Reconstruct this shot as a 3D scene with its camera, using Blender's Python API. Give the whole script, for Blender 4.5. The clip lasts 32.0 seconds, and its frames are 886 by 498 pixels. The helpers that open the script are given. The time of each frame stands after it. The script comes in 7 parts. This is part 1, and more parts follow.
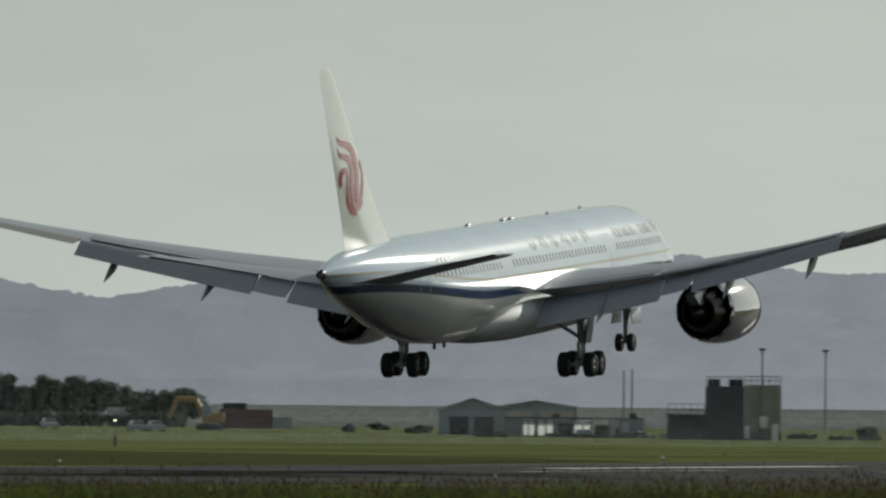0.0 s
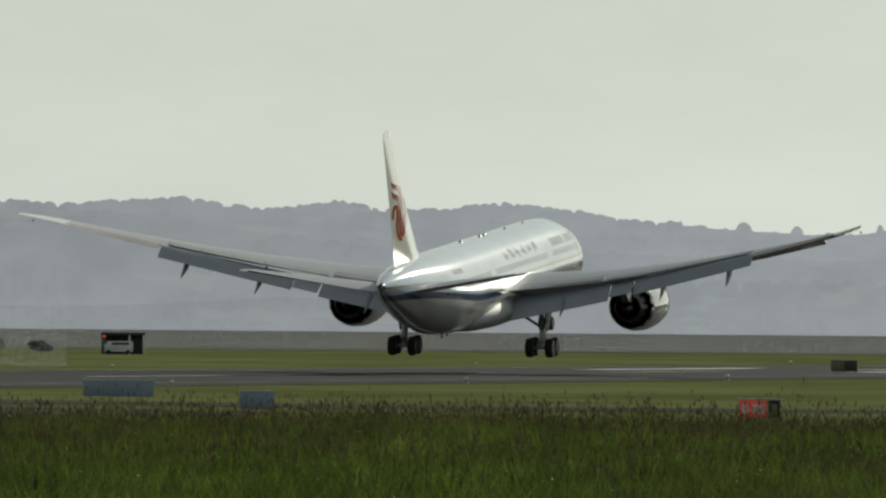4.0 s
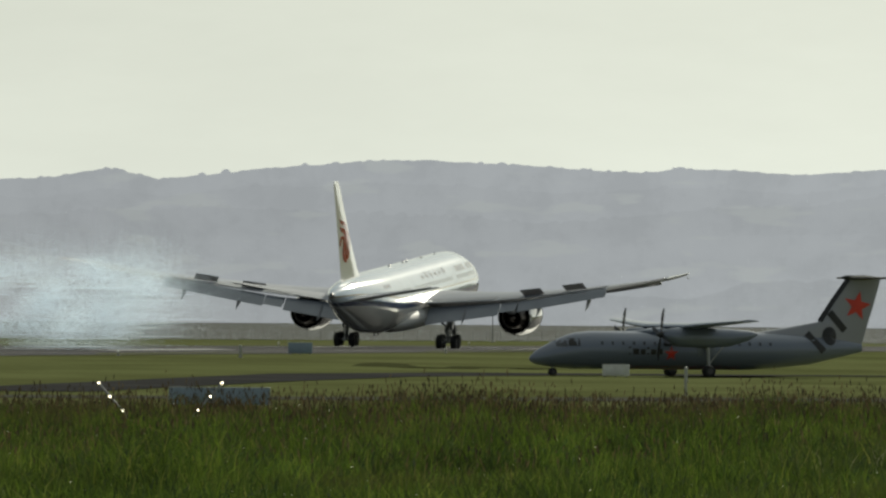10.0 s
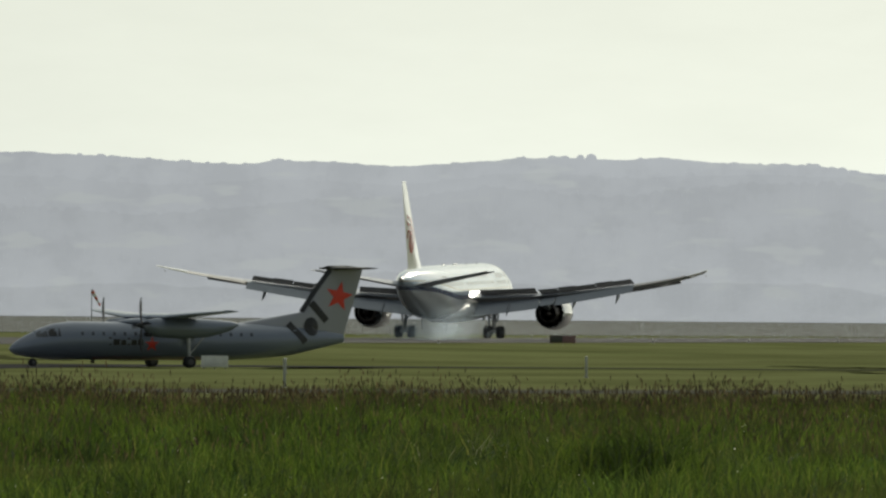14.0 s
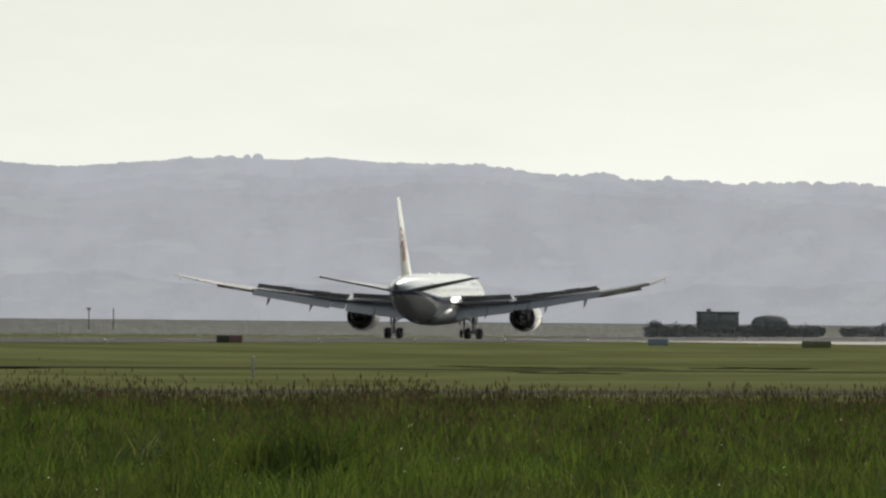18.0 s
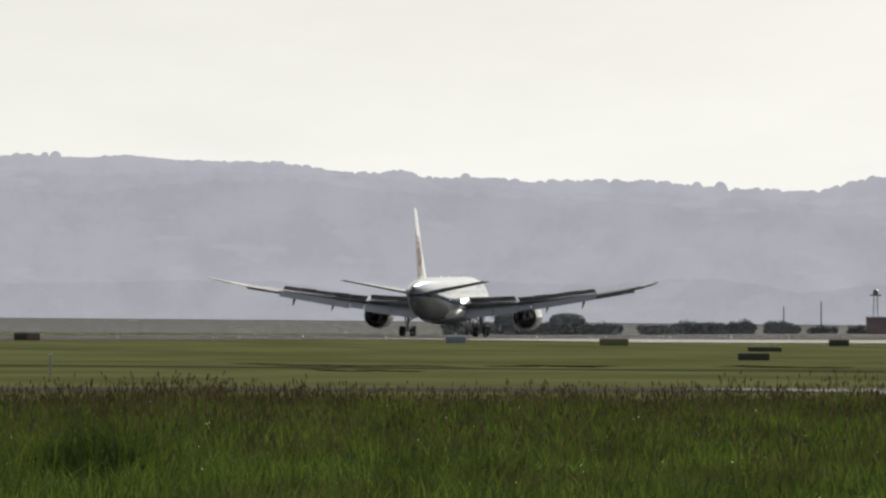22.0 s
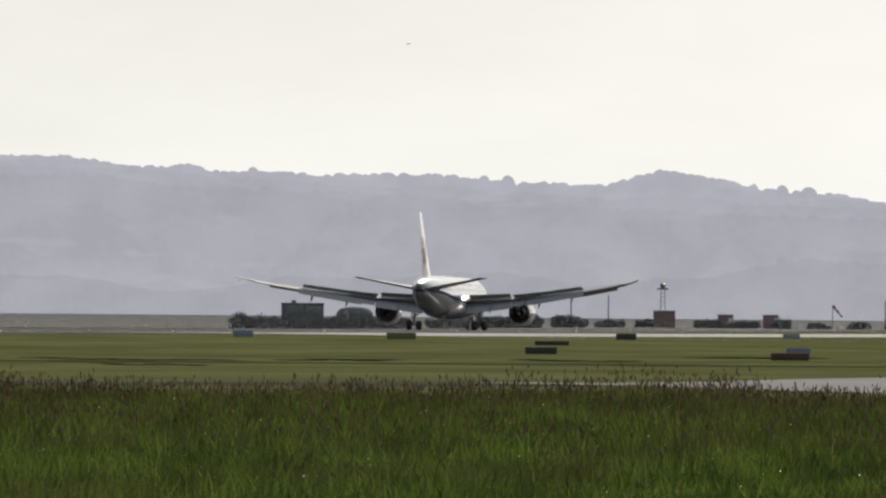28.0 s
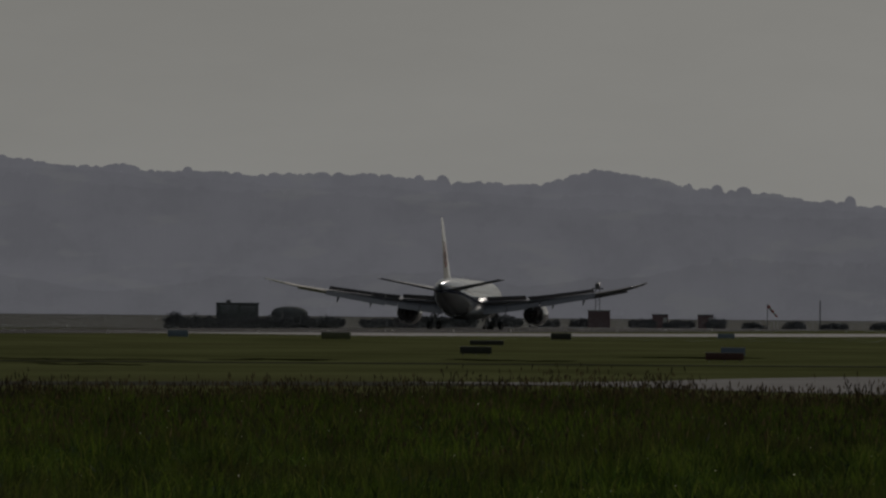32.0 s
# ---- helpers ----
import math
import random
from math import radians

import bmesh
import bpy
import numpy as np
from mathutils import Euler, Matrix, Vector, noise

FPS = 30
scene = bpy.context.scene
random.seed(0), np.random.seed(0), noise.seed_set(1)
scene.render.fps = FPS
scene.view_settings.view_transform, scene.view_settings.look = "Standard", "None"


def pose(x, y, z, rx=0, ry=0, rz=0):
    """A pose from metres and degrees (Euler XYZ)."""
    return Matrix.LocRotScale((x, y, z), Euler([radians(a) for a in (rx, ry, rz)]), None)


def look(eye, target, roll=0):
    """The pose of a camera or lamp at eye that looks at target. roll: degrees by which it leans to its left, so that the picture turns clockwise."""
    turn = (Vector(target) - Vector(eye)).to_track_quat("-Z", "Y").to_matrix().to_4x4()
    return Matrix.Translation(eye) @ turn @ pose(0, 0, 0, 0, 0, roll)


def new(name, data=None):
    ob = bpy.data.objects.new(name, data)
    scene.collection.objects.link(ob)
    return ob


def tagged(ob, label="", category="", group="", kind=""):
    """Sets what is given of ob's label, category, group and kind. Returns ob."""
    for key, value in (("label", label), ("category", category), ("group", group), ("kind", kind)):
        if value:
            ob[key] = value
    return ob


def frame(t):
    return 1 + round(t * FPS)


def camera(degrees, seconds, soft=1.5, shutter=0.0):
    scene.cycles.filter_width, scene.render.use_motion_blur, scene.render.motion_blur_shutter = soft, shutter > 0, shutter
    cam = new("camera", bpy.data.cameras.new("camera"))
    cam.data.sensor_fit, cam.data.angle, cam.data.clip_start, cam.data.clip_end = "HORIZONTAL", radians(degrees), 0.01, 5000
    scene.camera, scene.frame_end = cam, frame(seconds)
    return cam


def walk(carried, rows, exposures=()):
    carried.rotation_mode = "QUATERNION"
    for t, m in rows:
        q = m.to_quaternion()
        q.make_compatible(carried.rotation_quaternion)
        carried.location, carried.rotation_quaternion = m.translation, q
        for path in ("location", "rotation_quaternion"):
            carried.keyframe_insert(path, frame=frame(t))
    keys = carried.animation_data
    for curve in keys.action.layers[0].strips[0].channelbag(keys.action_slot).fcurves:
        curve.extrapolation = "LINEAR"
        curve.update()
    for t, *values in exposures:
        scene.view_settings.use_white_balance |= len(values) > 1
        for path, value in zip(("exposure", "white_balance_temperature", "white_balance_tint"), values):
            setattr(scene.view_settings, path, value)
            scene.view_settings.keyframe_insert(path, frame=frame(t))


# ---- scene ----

# ---- camera and its turning ----
cam = camera(3.3270, 32.0, soft=2.4, shutter=0.16)
EYE = (0.0, 0.0, 4.7)
# seconds, heading clockwise from the runway's line, tilt above the horizon
PAN = (
    (0, -22.547, 0.5130), (0.5, -21.546, 0.4878), (1, -20.661, 0.4308), (1.5, -19.866, 0.3673), (2, -19.121, 0.3020),
    (2.5, -18.511, 0.2721), (4.5, -16.424, 0.2297), (5, -15.815, 0.2253), (5.5, -15.338, 0.2216), (6, -14.927, 0.2160),
    (6.5, -14.619, 0.2181), (7, -14.238, 0.2187), (7.5, -13.893, 0.2032), (8, -13.507, 0.1971), (8.5, -13.237, 0.1938),
    (9, -12.948, 0.1945), (9.5, -12.630, 0.2003), (10, -12.331, 0.2065), (10.5, -12.186, 0.2042), (11, -12.009, 0.1975),
    (11.5, -11.813, 0.1965), (12, -11.629, 0.2073), (12.5, -11.462, 0.1993), (13, -11.283, 0.1929), (13.5, -11.068, 0.2003),
    (14, -10.824, 0.1873), (14.5, -10.664, 0.1857), (15, -10.504, 0.1881), (15.5, -10.309, 0.1908), (17.5, -9.700, 0.1906),
    (18, -9.572, 0.1970), (18.5, -9.490, 0.1867), (19, -9.401, 0.1888), (19.5, -9.278, 0.1963), (20, -9.166, 0.1947),
    (20.5, -9.080, 0.1937), (21, -8.977, 0.1929), (21.5, -8.882, 0.1879), (22, -8.812, 0.1947), (22.5, -8.725, 0.1886),
    (23, -8.626, 0.1766), (23.5, -8.557, 0.1803), (24, -8.494, 0.1771), (24.5, -8.429, 0.1815), (25, -8.340, 0.1848),
    (25.5, -8.265, 0.1885), (27.5, -8.064, 0.1890), (28, -8.013, 0.1783), (28.5, -7.958, 0.1723), (29, -7.921, 0.1799),
    (29.5, -7.899, 0.1775), (30, -7.878, 0.1730), (30.5, -7.858, 0.1765), (31, -7.830, 0.1794), (31.5, -7.795, 0.1766),
    (32, -7.768, 0.1792),
)


def aim(yaw, tilt):
    a, p = radians(yaw), radians(tilt)
    return look(EYE, (EYE[0] + 100 * math.sin(a) * math.cos(p), EYE[1] + 100 * math.cos(a) * math.cos(p), EYE[2] + 100 * math.sin(p)), 0.5)


walk(cam, [(t, aim(a, p)) for t, a, p in PAN],
     exposures=((0, -0.39, 6300, 2), (1, -0.43, 6350, 2), (2, -0.36, 6400, 2), (5, -0.25, 6650, 1), (7.5, -0.18, 6700, 1), (9, -0.18, 6700, 1), (11, -0.16, 6700, 2), (13, -0.05, 6690, 2), (15, -0.03, 6680, 3), (17.5, -0.03, 6650, 6),
                (19, -0.04, 6580, 10), (25, -0.06, 6550, 13), (31, -0.06, 6550, 13), (31.4, -0.54, 6550, 13), (31.7, -1.17, 6550, 13), (32, -2.2, 6550, 13)))

# ---- daylight ----
SUN_AZ, SUN_EL = 10.0, 25.0
HAZE_AZ = 36.0  # the brightest bank of haze
HAZE_COLOUR, HAZE_AWAY, HAZE_SUNWARD = (0.97, 1.0, 0.95), 4.2, 13.2
world = bpy.data.worlds.new("world")
scene.world = world
world.use_nodes = True
wn, wl = world.node_tree.nodes, world.node_tree.links
sky = wn.new("ShaderNodeTexSky")
sky.sky_type, sky.sun_disc = "NISHITA", False
sky.sun_elevation, sky.sun_rotation = radians(SUN_EL), radians(SUN_AZ)
sky.air_density, sky.dust_density, sky.ozone_density = 1.0, 1.0, 1.0
# a hazy afternoon: the blue washes out to milky white towards the horizon, most of all below the sun
tc = wn.new("ShaderNodeTexCoord")
sep = wn.new("ShaderNodeSeparateXYZ")
wl.new(tc.outputs["Generated"], sep.inputs[0])
veil = wn.new("ShaderNodeValToRGB")
for e, (at, v) in zip((veil.color_ramp.elements[0], veil.color_ramp.elements[1], veil.color_ramp.elements.new(0.12), veil.color_ramp.elements.new(0.45)), ((0.0, 0.96), (1.0, 0.15), (0.12, 0.76), (0.45, 0.28))):
    e.position, e.color = at, (v, v, v, 1)
wl.new(sep.outputs["Z"], veil.inputs[0])
toward = wn.new("ShaderNodeVectorMath")
toward.operation = "DOT_PRODUCT"
toward.inputs[1].default_value = (math.sin(radians(HAZE_AZ)), math.cos(radians(HAZE_AZ)), 0.25)
wl.new(tc.outputs["Generated"], toward.inputs[0])
milk = wn.new("ShaderNodeMapRange")
milk.inputs["From Min"].default_value, milk.inputs["From Max"].default_value, milk.inputs["To Min"].default_value, milk.inputs["To Max"].default_value = 0.318, 1.0, HAZE_AWAY, HAZE_SUNWARD
wl.new(toward.outputs["Value"], milk.inputs["Value"])
low = wn.new("ShaderNodeMapRange")
low.inputs["From Min"].default_value, low.inputs["From Max"].default_value, low.inputs["To Min"].default_value, low.inputs["To Max"].default_value = 0.0, 0.05, 1.08, 0.82
wl.new(sep.outputs["Z"], low.inputs["Value"])
lift = wn.new("ShaderNodeMath")
lift.operation = "MULTIPLY"
# faint flat bands of high cloud
stretch = wn.new("ShaderNodeMapping")
stretch.inputs["Scale"].default_value = (1, 1, 3.5)
wl.new(tc.outputs["Generated"], stretch.inputs[0])
cloud = wn.new("ShaderNodeTexNoise")
cloud.inputs["Scale"].default_value, cloud.inputs["Detail"].default_value, cloud.inputs["Roughness"].default_value = 26.0, 6.0, 0.62
wl.new(stretch.outputs[0], cloud.inputs["Vector"])
thick_cloud = wn.new("ShaderNodeMapRange")
for key, v in (("From Min", 0.35), ("From Max", 0.65), ("To Min", 0.965), ("To Max", 1.035)):
    thick_cloud.inputs[key].default_value = v
wl.new(cloud.outputs[0], thick_cloud.inputs["Value"])
clouded = wn.new("ShaderNodeMath")
clouded.operation = "MULTIPLY"
wl.new(milk.outputs[0], clouded.inputs[0])
wl.new(thick_cloud.outputs[0], clouded.inputs[1])
wl.new(clouded.outputs[0], lift.inputs[0])
wl.new(low.outputs[0], lift.inputs[1])
tone = wn.new("ShaderNodeVectorMath")
tone.operation = "SCALE"
tone.inputs[0].default_value = HAZE_COLOUR
wl.new(lift.outputs[0], tone.inputs["Scale"])
blend = wn.new("ShaderNodeMix")
blend.data_type = "RGBA"
wl.new(veil.outputs[0], blend.inputs[0])
clear = wn.new("ShaderNodeVectorMath")
clear.operation = "SCALE"
clear.inputs["Scale"].default_value = 0.5
wl.new(sky.outputs[0], clear.inputs[0])
wl.new(clear.outputs[0], blend.inputs[6])
wl.new(tone.outputs[0], blend.inputs[7])
wn["Background"].inputs["Strength"].default_value = 0.1
wl.new(blend.outputs[2], wn["Background"].inputs["Color"])
sun_data = bpy.data.lights.new("sun", "SUN")
sun_data.energy, sun_data.angle, sun_data.color = 4.4, radians(0.6), (1.0, 0.93, 0.82)
sun = new("sun", sun_data)
sa, se = radians(SUN_AZ), radians(SUN_EL)
sun_from = Vector((math.sin(sa) * math.cos(se), math.cos(sa) * math.cos(se), math.sin(se)))
sun.matrix_world = look(sun_from * 400, (0, 0, 0))

# ---- materials ----


def material(name):
    m = bpy.data.materials.new(name)
    m.use_nodes = True
    return m, m.node_tree.nodes, m.node_tree.links, m.node_tree.nodes["Principled BSDF"]


def ramp(n, l, source, stops):
    r = n.new("ShaderNodeValToRGB")
    while len(r.color_ramp.elements) < len(stops):
        r.color_ramp.elements.new(0.5)
    for e, (at, c) in zip(r.color_ramp.elements, stops):
        e.position, e.color = at, (*c, 1)
    l.new(source, r.inputs[0])
    return r.outputs[0]


def noise_tex(n, l, scale, detail=4, coords="Object", stretch=None, rough=0.55):
    tc = n.new("ShaderNodeTexCoord")
    t = n.new("ShaderNodeTexNoise")
    t.inputs["Scale"].default_value, t.inputs["Detail"].default_value, t.inputs["Roughness"].default_value = scale, detail, rough
    if stretch:
        mp = n.new("ShaderNodeMapping")
        mp.inputs["Scale"].default_value = stretch
        l.new(tc.outputs[coords], mp.inputs[0])
        l.new(mp.outputs[0], t.inputs["Vector"])
    else:
        l.new(tc.outputs[coords], t.inputs["Vector"])
    return t.outputs[0]


def mix_col(n, l, fac, a, b, mode="MIX"):
    x = n.new("ShaderNodeMix")
    x.data_type, x.blend_type = "RGBA", mode
    for sock, v in ((x.inputs[0], fac), (x.inputs[6], a), (x.inputs[7], b)):
        if isinstance(v, (int, float)):
            sock.default_value = v
        elif isinstance(v, tuple):
            sock.default_value = (*v, 1)
        else:
            l.new(v, sock)
    return x.outputs[2]


def bump(n, l, height, b, strength=0.2, dist=0.01):
    k = n.new("ShaderNodeBump")
    k.inputs["Strength"].default_value, k.inputs["Distance"].default_value = strength, dist
    l.new(height, k.inputs["Height"])
    l.new(k.outputs[0], b.inputs["Normal"])


def surf(name, col, rough=0.5, metal=0.0, var=0.18, scale=1.5, coat=0.0, bumps=0.0, fine=14.0, emit=None, power=0.0, spec=0.5):
    """A weathered surface: base colour with stains and grain at two scales."""
    m, n, l, b = material(name)
    big, small = noise_tex(n, l, scale, 4), noise_tex(n, l, scale * fine, 3)
    dark = tuple(c * (1 - var) for c in col)
    light = tuple(min(1, c * (1 + var * 0.6)) for c in col)
    c1 = ramp(n, l, big, ((0.32, dark), (0.68, light)))
    c2 = mix_col(n, l, 0.35 * min(1, var * 4), c1, ramp(n, l, small, ((0.35, tuple(c * 0.7 for c in col)), (0.65, light))))
    l.new(c2, b.inputs["Base Color"])
    b.inputs["Metallic"].default_value = metal
    b.inputs["Specular IOR Level"].default_value = spec
    l.new(ramp(n, l, small, ((0.3, (max(0.02, rough - min(0.08, var * 0.5)),) * 3), (0.7, (min(1, rough + min(0.08, var * 0.5)),) * 3))), b.inputs["Roughness"])
    if coat:
        b.inputs["Coat Weight"].default_value, b.inputs["Coat Roughness"].default_value = coat, 0.06
    if bumps:
        bump(n, l, small, b, 0.5, bumps)
    if emit:
        b.inputs["Emission Color"].default_value, b.inputs["Emission Strength"].default_value = (*emit, 1), power
    return m


M = {}
M["white_paint"] = surf("white_paint", (0.74, 0.74, 0.73), 0.12, 0, 0.02, 0.3, coat=0.6)
M["fin_paint"] = surf("fin_paint", (0.76, 0.75, 0.7), 0.1, 0, 0.015, 0.25, coat=0.7)
M["nacelle_paint"] = surf("nacelle_paint", (0.36, 0.36, 0.37), 0.07, 0.5, 0.08, 0.6, coat=0.8)
M["wing_grey"] = surf("wing_grey", (0.27, 0.29, 0.33), 0.42, 0.1, 0.03, 0.25)
M["flap_grey"] = surf("flap_grey", (0.25, 0.27, 0.31), 0.4, 0, 0.08, 0.6)
M["spoiler_grey"] = surf("spoiler_grey", (0.22, 0.23, 0.255), 0.45, 0, 0.15, 0.8)
# underside colour made paler to brighten the shaded backs of the raised panels
M["spoiler_underside"] = surf("spoiler_underside", (0.42, 0.385, 0.37), 0.6, 0, 0.12, 0.8)
M["aileron_grey"] = surf("aileron_grey", (0.15, 0.145, 0.145), 0.5, 0, 0.1, 0.8)
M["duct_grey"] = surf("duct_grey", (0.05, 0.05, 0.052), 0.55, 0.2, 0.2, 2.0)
M["bare_metal"] = surf("bare_metal", (0.62, 0.62, 0.63), 0.22, 1.0, 0.12, 1.5)
M["hot_metal"] = surf("hot_metal", (0.06, 0.052, 0.048), 0.35, 1.0, 0.25, 2.0)
M["dark_metal"] = surf("dark_metal", (0.16, 0.155, 0.155), 0.45, 0.6, 0.3, 3.0)
M["belly_grey"] = surf("belly_grey", (0.54, 0.54, 0.54), 0.6, 0.0, 0.06, 0.4, spec=0.25)
M["black"] = surf("black", (0.012, 0.012, 0.014), 0.6, 0, 0.3, 3.0)
M["tyre"] = surf("tyre", (0.022, 0.022, 0.024), 0.85, 0, 0.3, 4.0)
M["wheel_hub"] = surf("wheel_hub", (0.1, 0.1, 0.105), 0.5, 0.4, 0.2, 4.0)
M["gear_grey"] = surf("gear_grey", (0.33, 0.34, 0.35), 0.45, 0.2, 0.2, 3.0)
M["window_dark"] = surf("window_dark", (0.03, 0.034, 0.042), 0.12, 0, 0.1, 3.0, coat=1.0)
M["door_line"] = surf("door_line", (0.36, 0.37, 0.4), 0.4, 0, 0.1, 2.0)
M["emblem_red"] = surf("emblem_red", (0.4, 0.015, 0.022), 0.1, 0, 0.1, 1.0, coat=0.5)
M["title_dark"] = surf("title_dark", (0.12, 0.14, 0.2), 0.12, 0, 0.1, 2.0, coat=1.0)
M["dull_lens"] = surf("dull_lens", (0.1, 0.03, 0.03), 0.4, 0, 0.1, 2.0)
M["red_lamp"] = surf("red_lamp", (0.6, 0.03, 0.02), 0.3, emit=(1.0, 0.07, 0.05), power=0.6)
M["asphalt"] = surf("asphalt", (0.05, 0.05, 0.05), 0.9, 0, 0.4, 0.04, fine=30, spec=0.0)
M["runway_asphalt"] = surf("runway_asphalt", (0.04, 0.04, 0.042), 0.75, 0, 0.45, 0.03, fine=25, spec=0.02)
M["dull_paving"] = surf("dull_paving", (0.085, 0.085, 0.07), 0.9, 0, 0.3, 0.08, fine=20, spec=0.0)
M["pale_paving"] = surf("pale_paving", (0.1, 0.1, 0.105), 0.75, 0, 0.25, 0.05, fine=20, spec=0.06)
M["gleam_paving"] = surf("gleam_paving", (0.16, 0.16, 0.165), 0.65, 0, 0.25, 0.05, fine=20, spec=0.3)
M["road_white"] = surf("road_white", (0.5, 0.5, 0.48), 0.55, 0, 0.2, 0.6)
M["worn_white"] = surf("worn_white", (0.22, 0.22, 0.21), 0.8, 0, 0.3, 0.2, spec=0.1)
M["concrete"] = surf("concrete", (0.34, 0.33, 0.3), 0.8, 0, 0.25, 0.8, bumps=0.01)


def livery():
    """Gloss white above, blue cheatline with a gold pin line, grey belly: bands by height on the body."""
    m, n, l, b = material("fuselage_paint")
    tc = n.new("ShaderNodeTexCoord")
    sx = n.new("ShaderNodeSeparateXYZ")
    l.new(tc.outputs["Object"], sx.inputs[0])
    big, small = noise_tex(n, l, 0.35, 4), noise_tex(n, l, 5.0, 3)
    hgt = n.new("ShaderNodeMapRange")
    hgt.inputs["From Min"].default_value, hgt.inputs["From Max"].default_value = 0.0, 10.0
    # behind the wing the bands sweep up with the tail
    sweep = n.new("ShaderNodeMapRange")
    sweep.interpolation_type = "SMOOTHSTEP"
    for key, v in (("From Min", -8.0), ("From Max", -27.0), ("To Min", 0.0), ("To Max", -1.15)):
        sweep.inputs[key].default_value = v
    l.new(sx.outputs["Y"], sweep.inputs["Value"])
    both = n.new("ShaderNodeMath")
    l.new(sx.outputs["Z"], both.inputs[0])
    l.new(sweep.outputs[0], both.inputs[1])
    l.new(both.outputs[0], hgt.inputs["Value"])
    white, blue, gold, grey = (0.6, 0.69, 0.79), (0.03, 0.055, 0.15), (0.4, 0.33, 0.2), (0.68, 0.68, 0.67)
    stops = ((0.0, grey), (0.424, grey), (0.43, blue), (0.468, blue), (0.474, white), (0.52, white), (0.524, gold), (0.534, gold), (0.538, white))
    r = ramp(n, l, hgt.outputs[0], stops)
    worn = mix_col(n, l, 0.12, r, ramp(n, l, big, ((0.35, (0.3, 0.3, 0.3)), (0.65, (0.9, 0.9, 0.9)))), "MULTIPLY")
    l.new(worn, b.inputs["Base Color"])
    l.new(ramp(n, l, small, ((0.3, (0.06,) * 3), (0.7, (0.1,) * 3))), b.inputs["Roughness"])
    b.inputs["Metallic"].default_value = 0.05
    b.inputs["Coat Weight"].default_value, b.inputs["Coat Roughness"].default_value = 0.6, 0.12
    bump(n, l, big, b, 0.02, 0.04)
    return m


M["livery"] = livery()


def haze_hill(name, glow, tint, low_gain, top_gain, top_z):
    """Far backdrop hills: woods and pasture, the haze before them painted in as glow."""
    m, n, l, b = material(name)
    at = n.new("ShaderNodeTexCoord")
    unit = n.new("ShaderNodeVectorMath")
    unit.operation = "NORMALIZE"
    l.new(at.outputs["Object"], unit.inputs[0])
    fields_of = []
    for scale, detail, rise in ((230.0, 3, 1.4), (190.0, 2, 4.0), (1400.0, 2, 1.1)):
        mp = n.new("ShaderNodeMapping")
        mp.inputs["Scale"].default_value = (1, 0, rise)
        l.new(unit.outputs[0], mp.inputs[0])
        t = n.new("ShaderNodeTexNoise")
        t.inputs["Scale"].default_value, t.inputs["Detail"].default_value, t.inputs["Roughness"].default_value = scale, detail, 0.55
        l.new(mp.outputs[0], t.inputs["Vector"])
        fields_of.append(t.outputs[0])
    woods, fields, clumps = fields_of
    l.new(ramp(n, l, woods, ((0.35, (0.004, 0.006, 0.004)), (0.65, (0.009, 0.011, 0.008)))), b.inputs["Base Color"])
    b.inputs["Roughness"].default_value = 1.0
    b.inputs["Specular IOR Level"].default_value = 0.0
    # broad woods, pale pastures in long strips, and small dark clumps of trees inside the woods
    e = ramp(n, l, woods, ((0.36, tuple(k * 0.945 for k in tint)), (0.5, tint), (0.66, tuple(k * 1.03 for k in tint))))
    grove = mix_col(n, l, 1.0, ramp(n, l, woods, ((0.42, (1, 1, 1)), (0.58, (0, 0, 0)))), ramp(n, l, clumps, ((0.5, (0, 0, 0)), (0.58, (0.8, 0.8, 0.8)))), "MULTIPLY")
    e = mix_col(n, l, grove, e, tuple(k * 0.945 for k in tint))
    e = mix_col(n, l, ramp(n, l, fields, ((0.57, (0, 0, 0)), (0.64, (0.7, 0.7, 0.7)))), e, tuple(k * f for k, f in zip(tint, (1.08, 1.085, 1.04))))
    # distance haze painted into the glow: paler low down and on the sun's side
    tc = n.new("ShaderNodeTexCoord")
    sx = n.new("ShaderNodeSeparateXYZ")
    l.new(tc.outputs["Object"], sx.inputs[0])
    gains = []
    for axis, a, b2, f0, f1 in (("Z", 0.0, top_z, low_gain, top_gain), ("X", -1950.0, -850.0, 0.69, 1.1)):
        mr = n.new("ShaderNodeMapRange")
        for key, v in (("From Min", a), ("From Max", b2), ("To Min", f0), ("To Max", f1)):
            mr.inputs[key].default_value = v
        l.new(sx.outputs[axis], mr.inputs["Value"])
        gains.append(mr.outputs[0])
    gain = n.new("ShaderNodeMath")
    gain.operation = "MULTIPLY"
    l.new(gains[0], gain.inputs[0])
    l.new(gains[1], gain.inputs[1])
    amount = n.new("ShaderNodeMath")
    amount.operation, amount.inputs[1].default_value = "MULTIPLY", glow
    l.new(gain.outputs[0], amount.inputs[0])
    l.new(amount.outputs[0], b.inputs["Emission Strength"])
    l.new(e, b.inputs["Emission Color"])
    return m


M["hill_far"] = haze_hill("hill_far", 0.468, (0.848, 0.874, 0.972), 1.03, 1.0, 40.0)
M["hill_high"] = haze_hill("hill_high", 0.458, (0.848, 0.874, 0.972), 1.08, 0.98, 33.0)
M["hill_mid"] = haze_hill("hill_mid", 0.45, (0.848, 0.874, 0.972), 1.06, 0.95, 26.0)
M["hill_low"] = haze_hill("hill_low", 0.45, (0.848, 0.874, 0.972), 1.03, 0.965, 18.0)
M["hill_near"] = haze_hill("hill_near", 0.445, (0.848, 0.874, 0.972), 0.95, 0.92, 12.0)


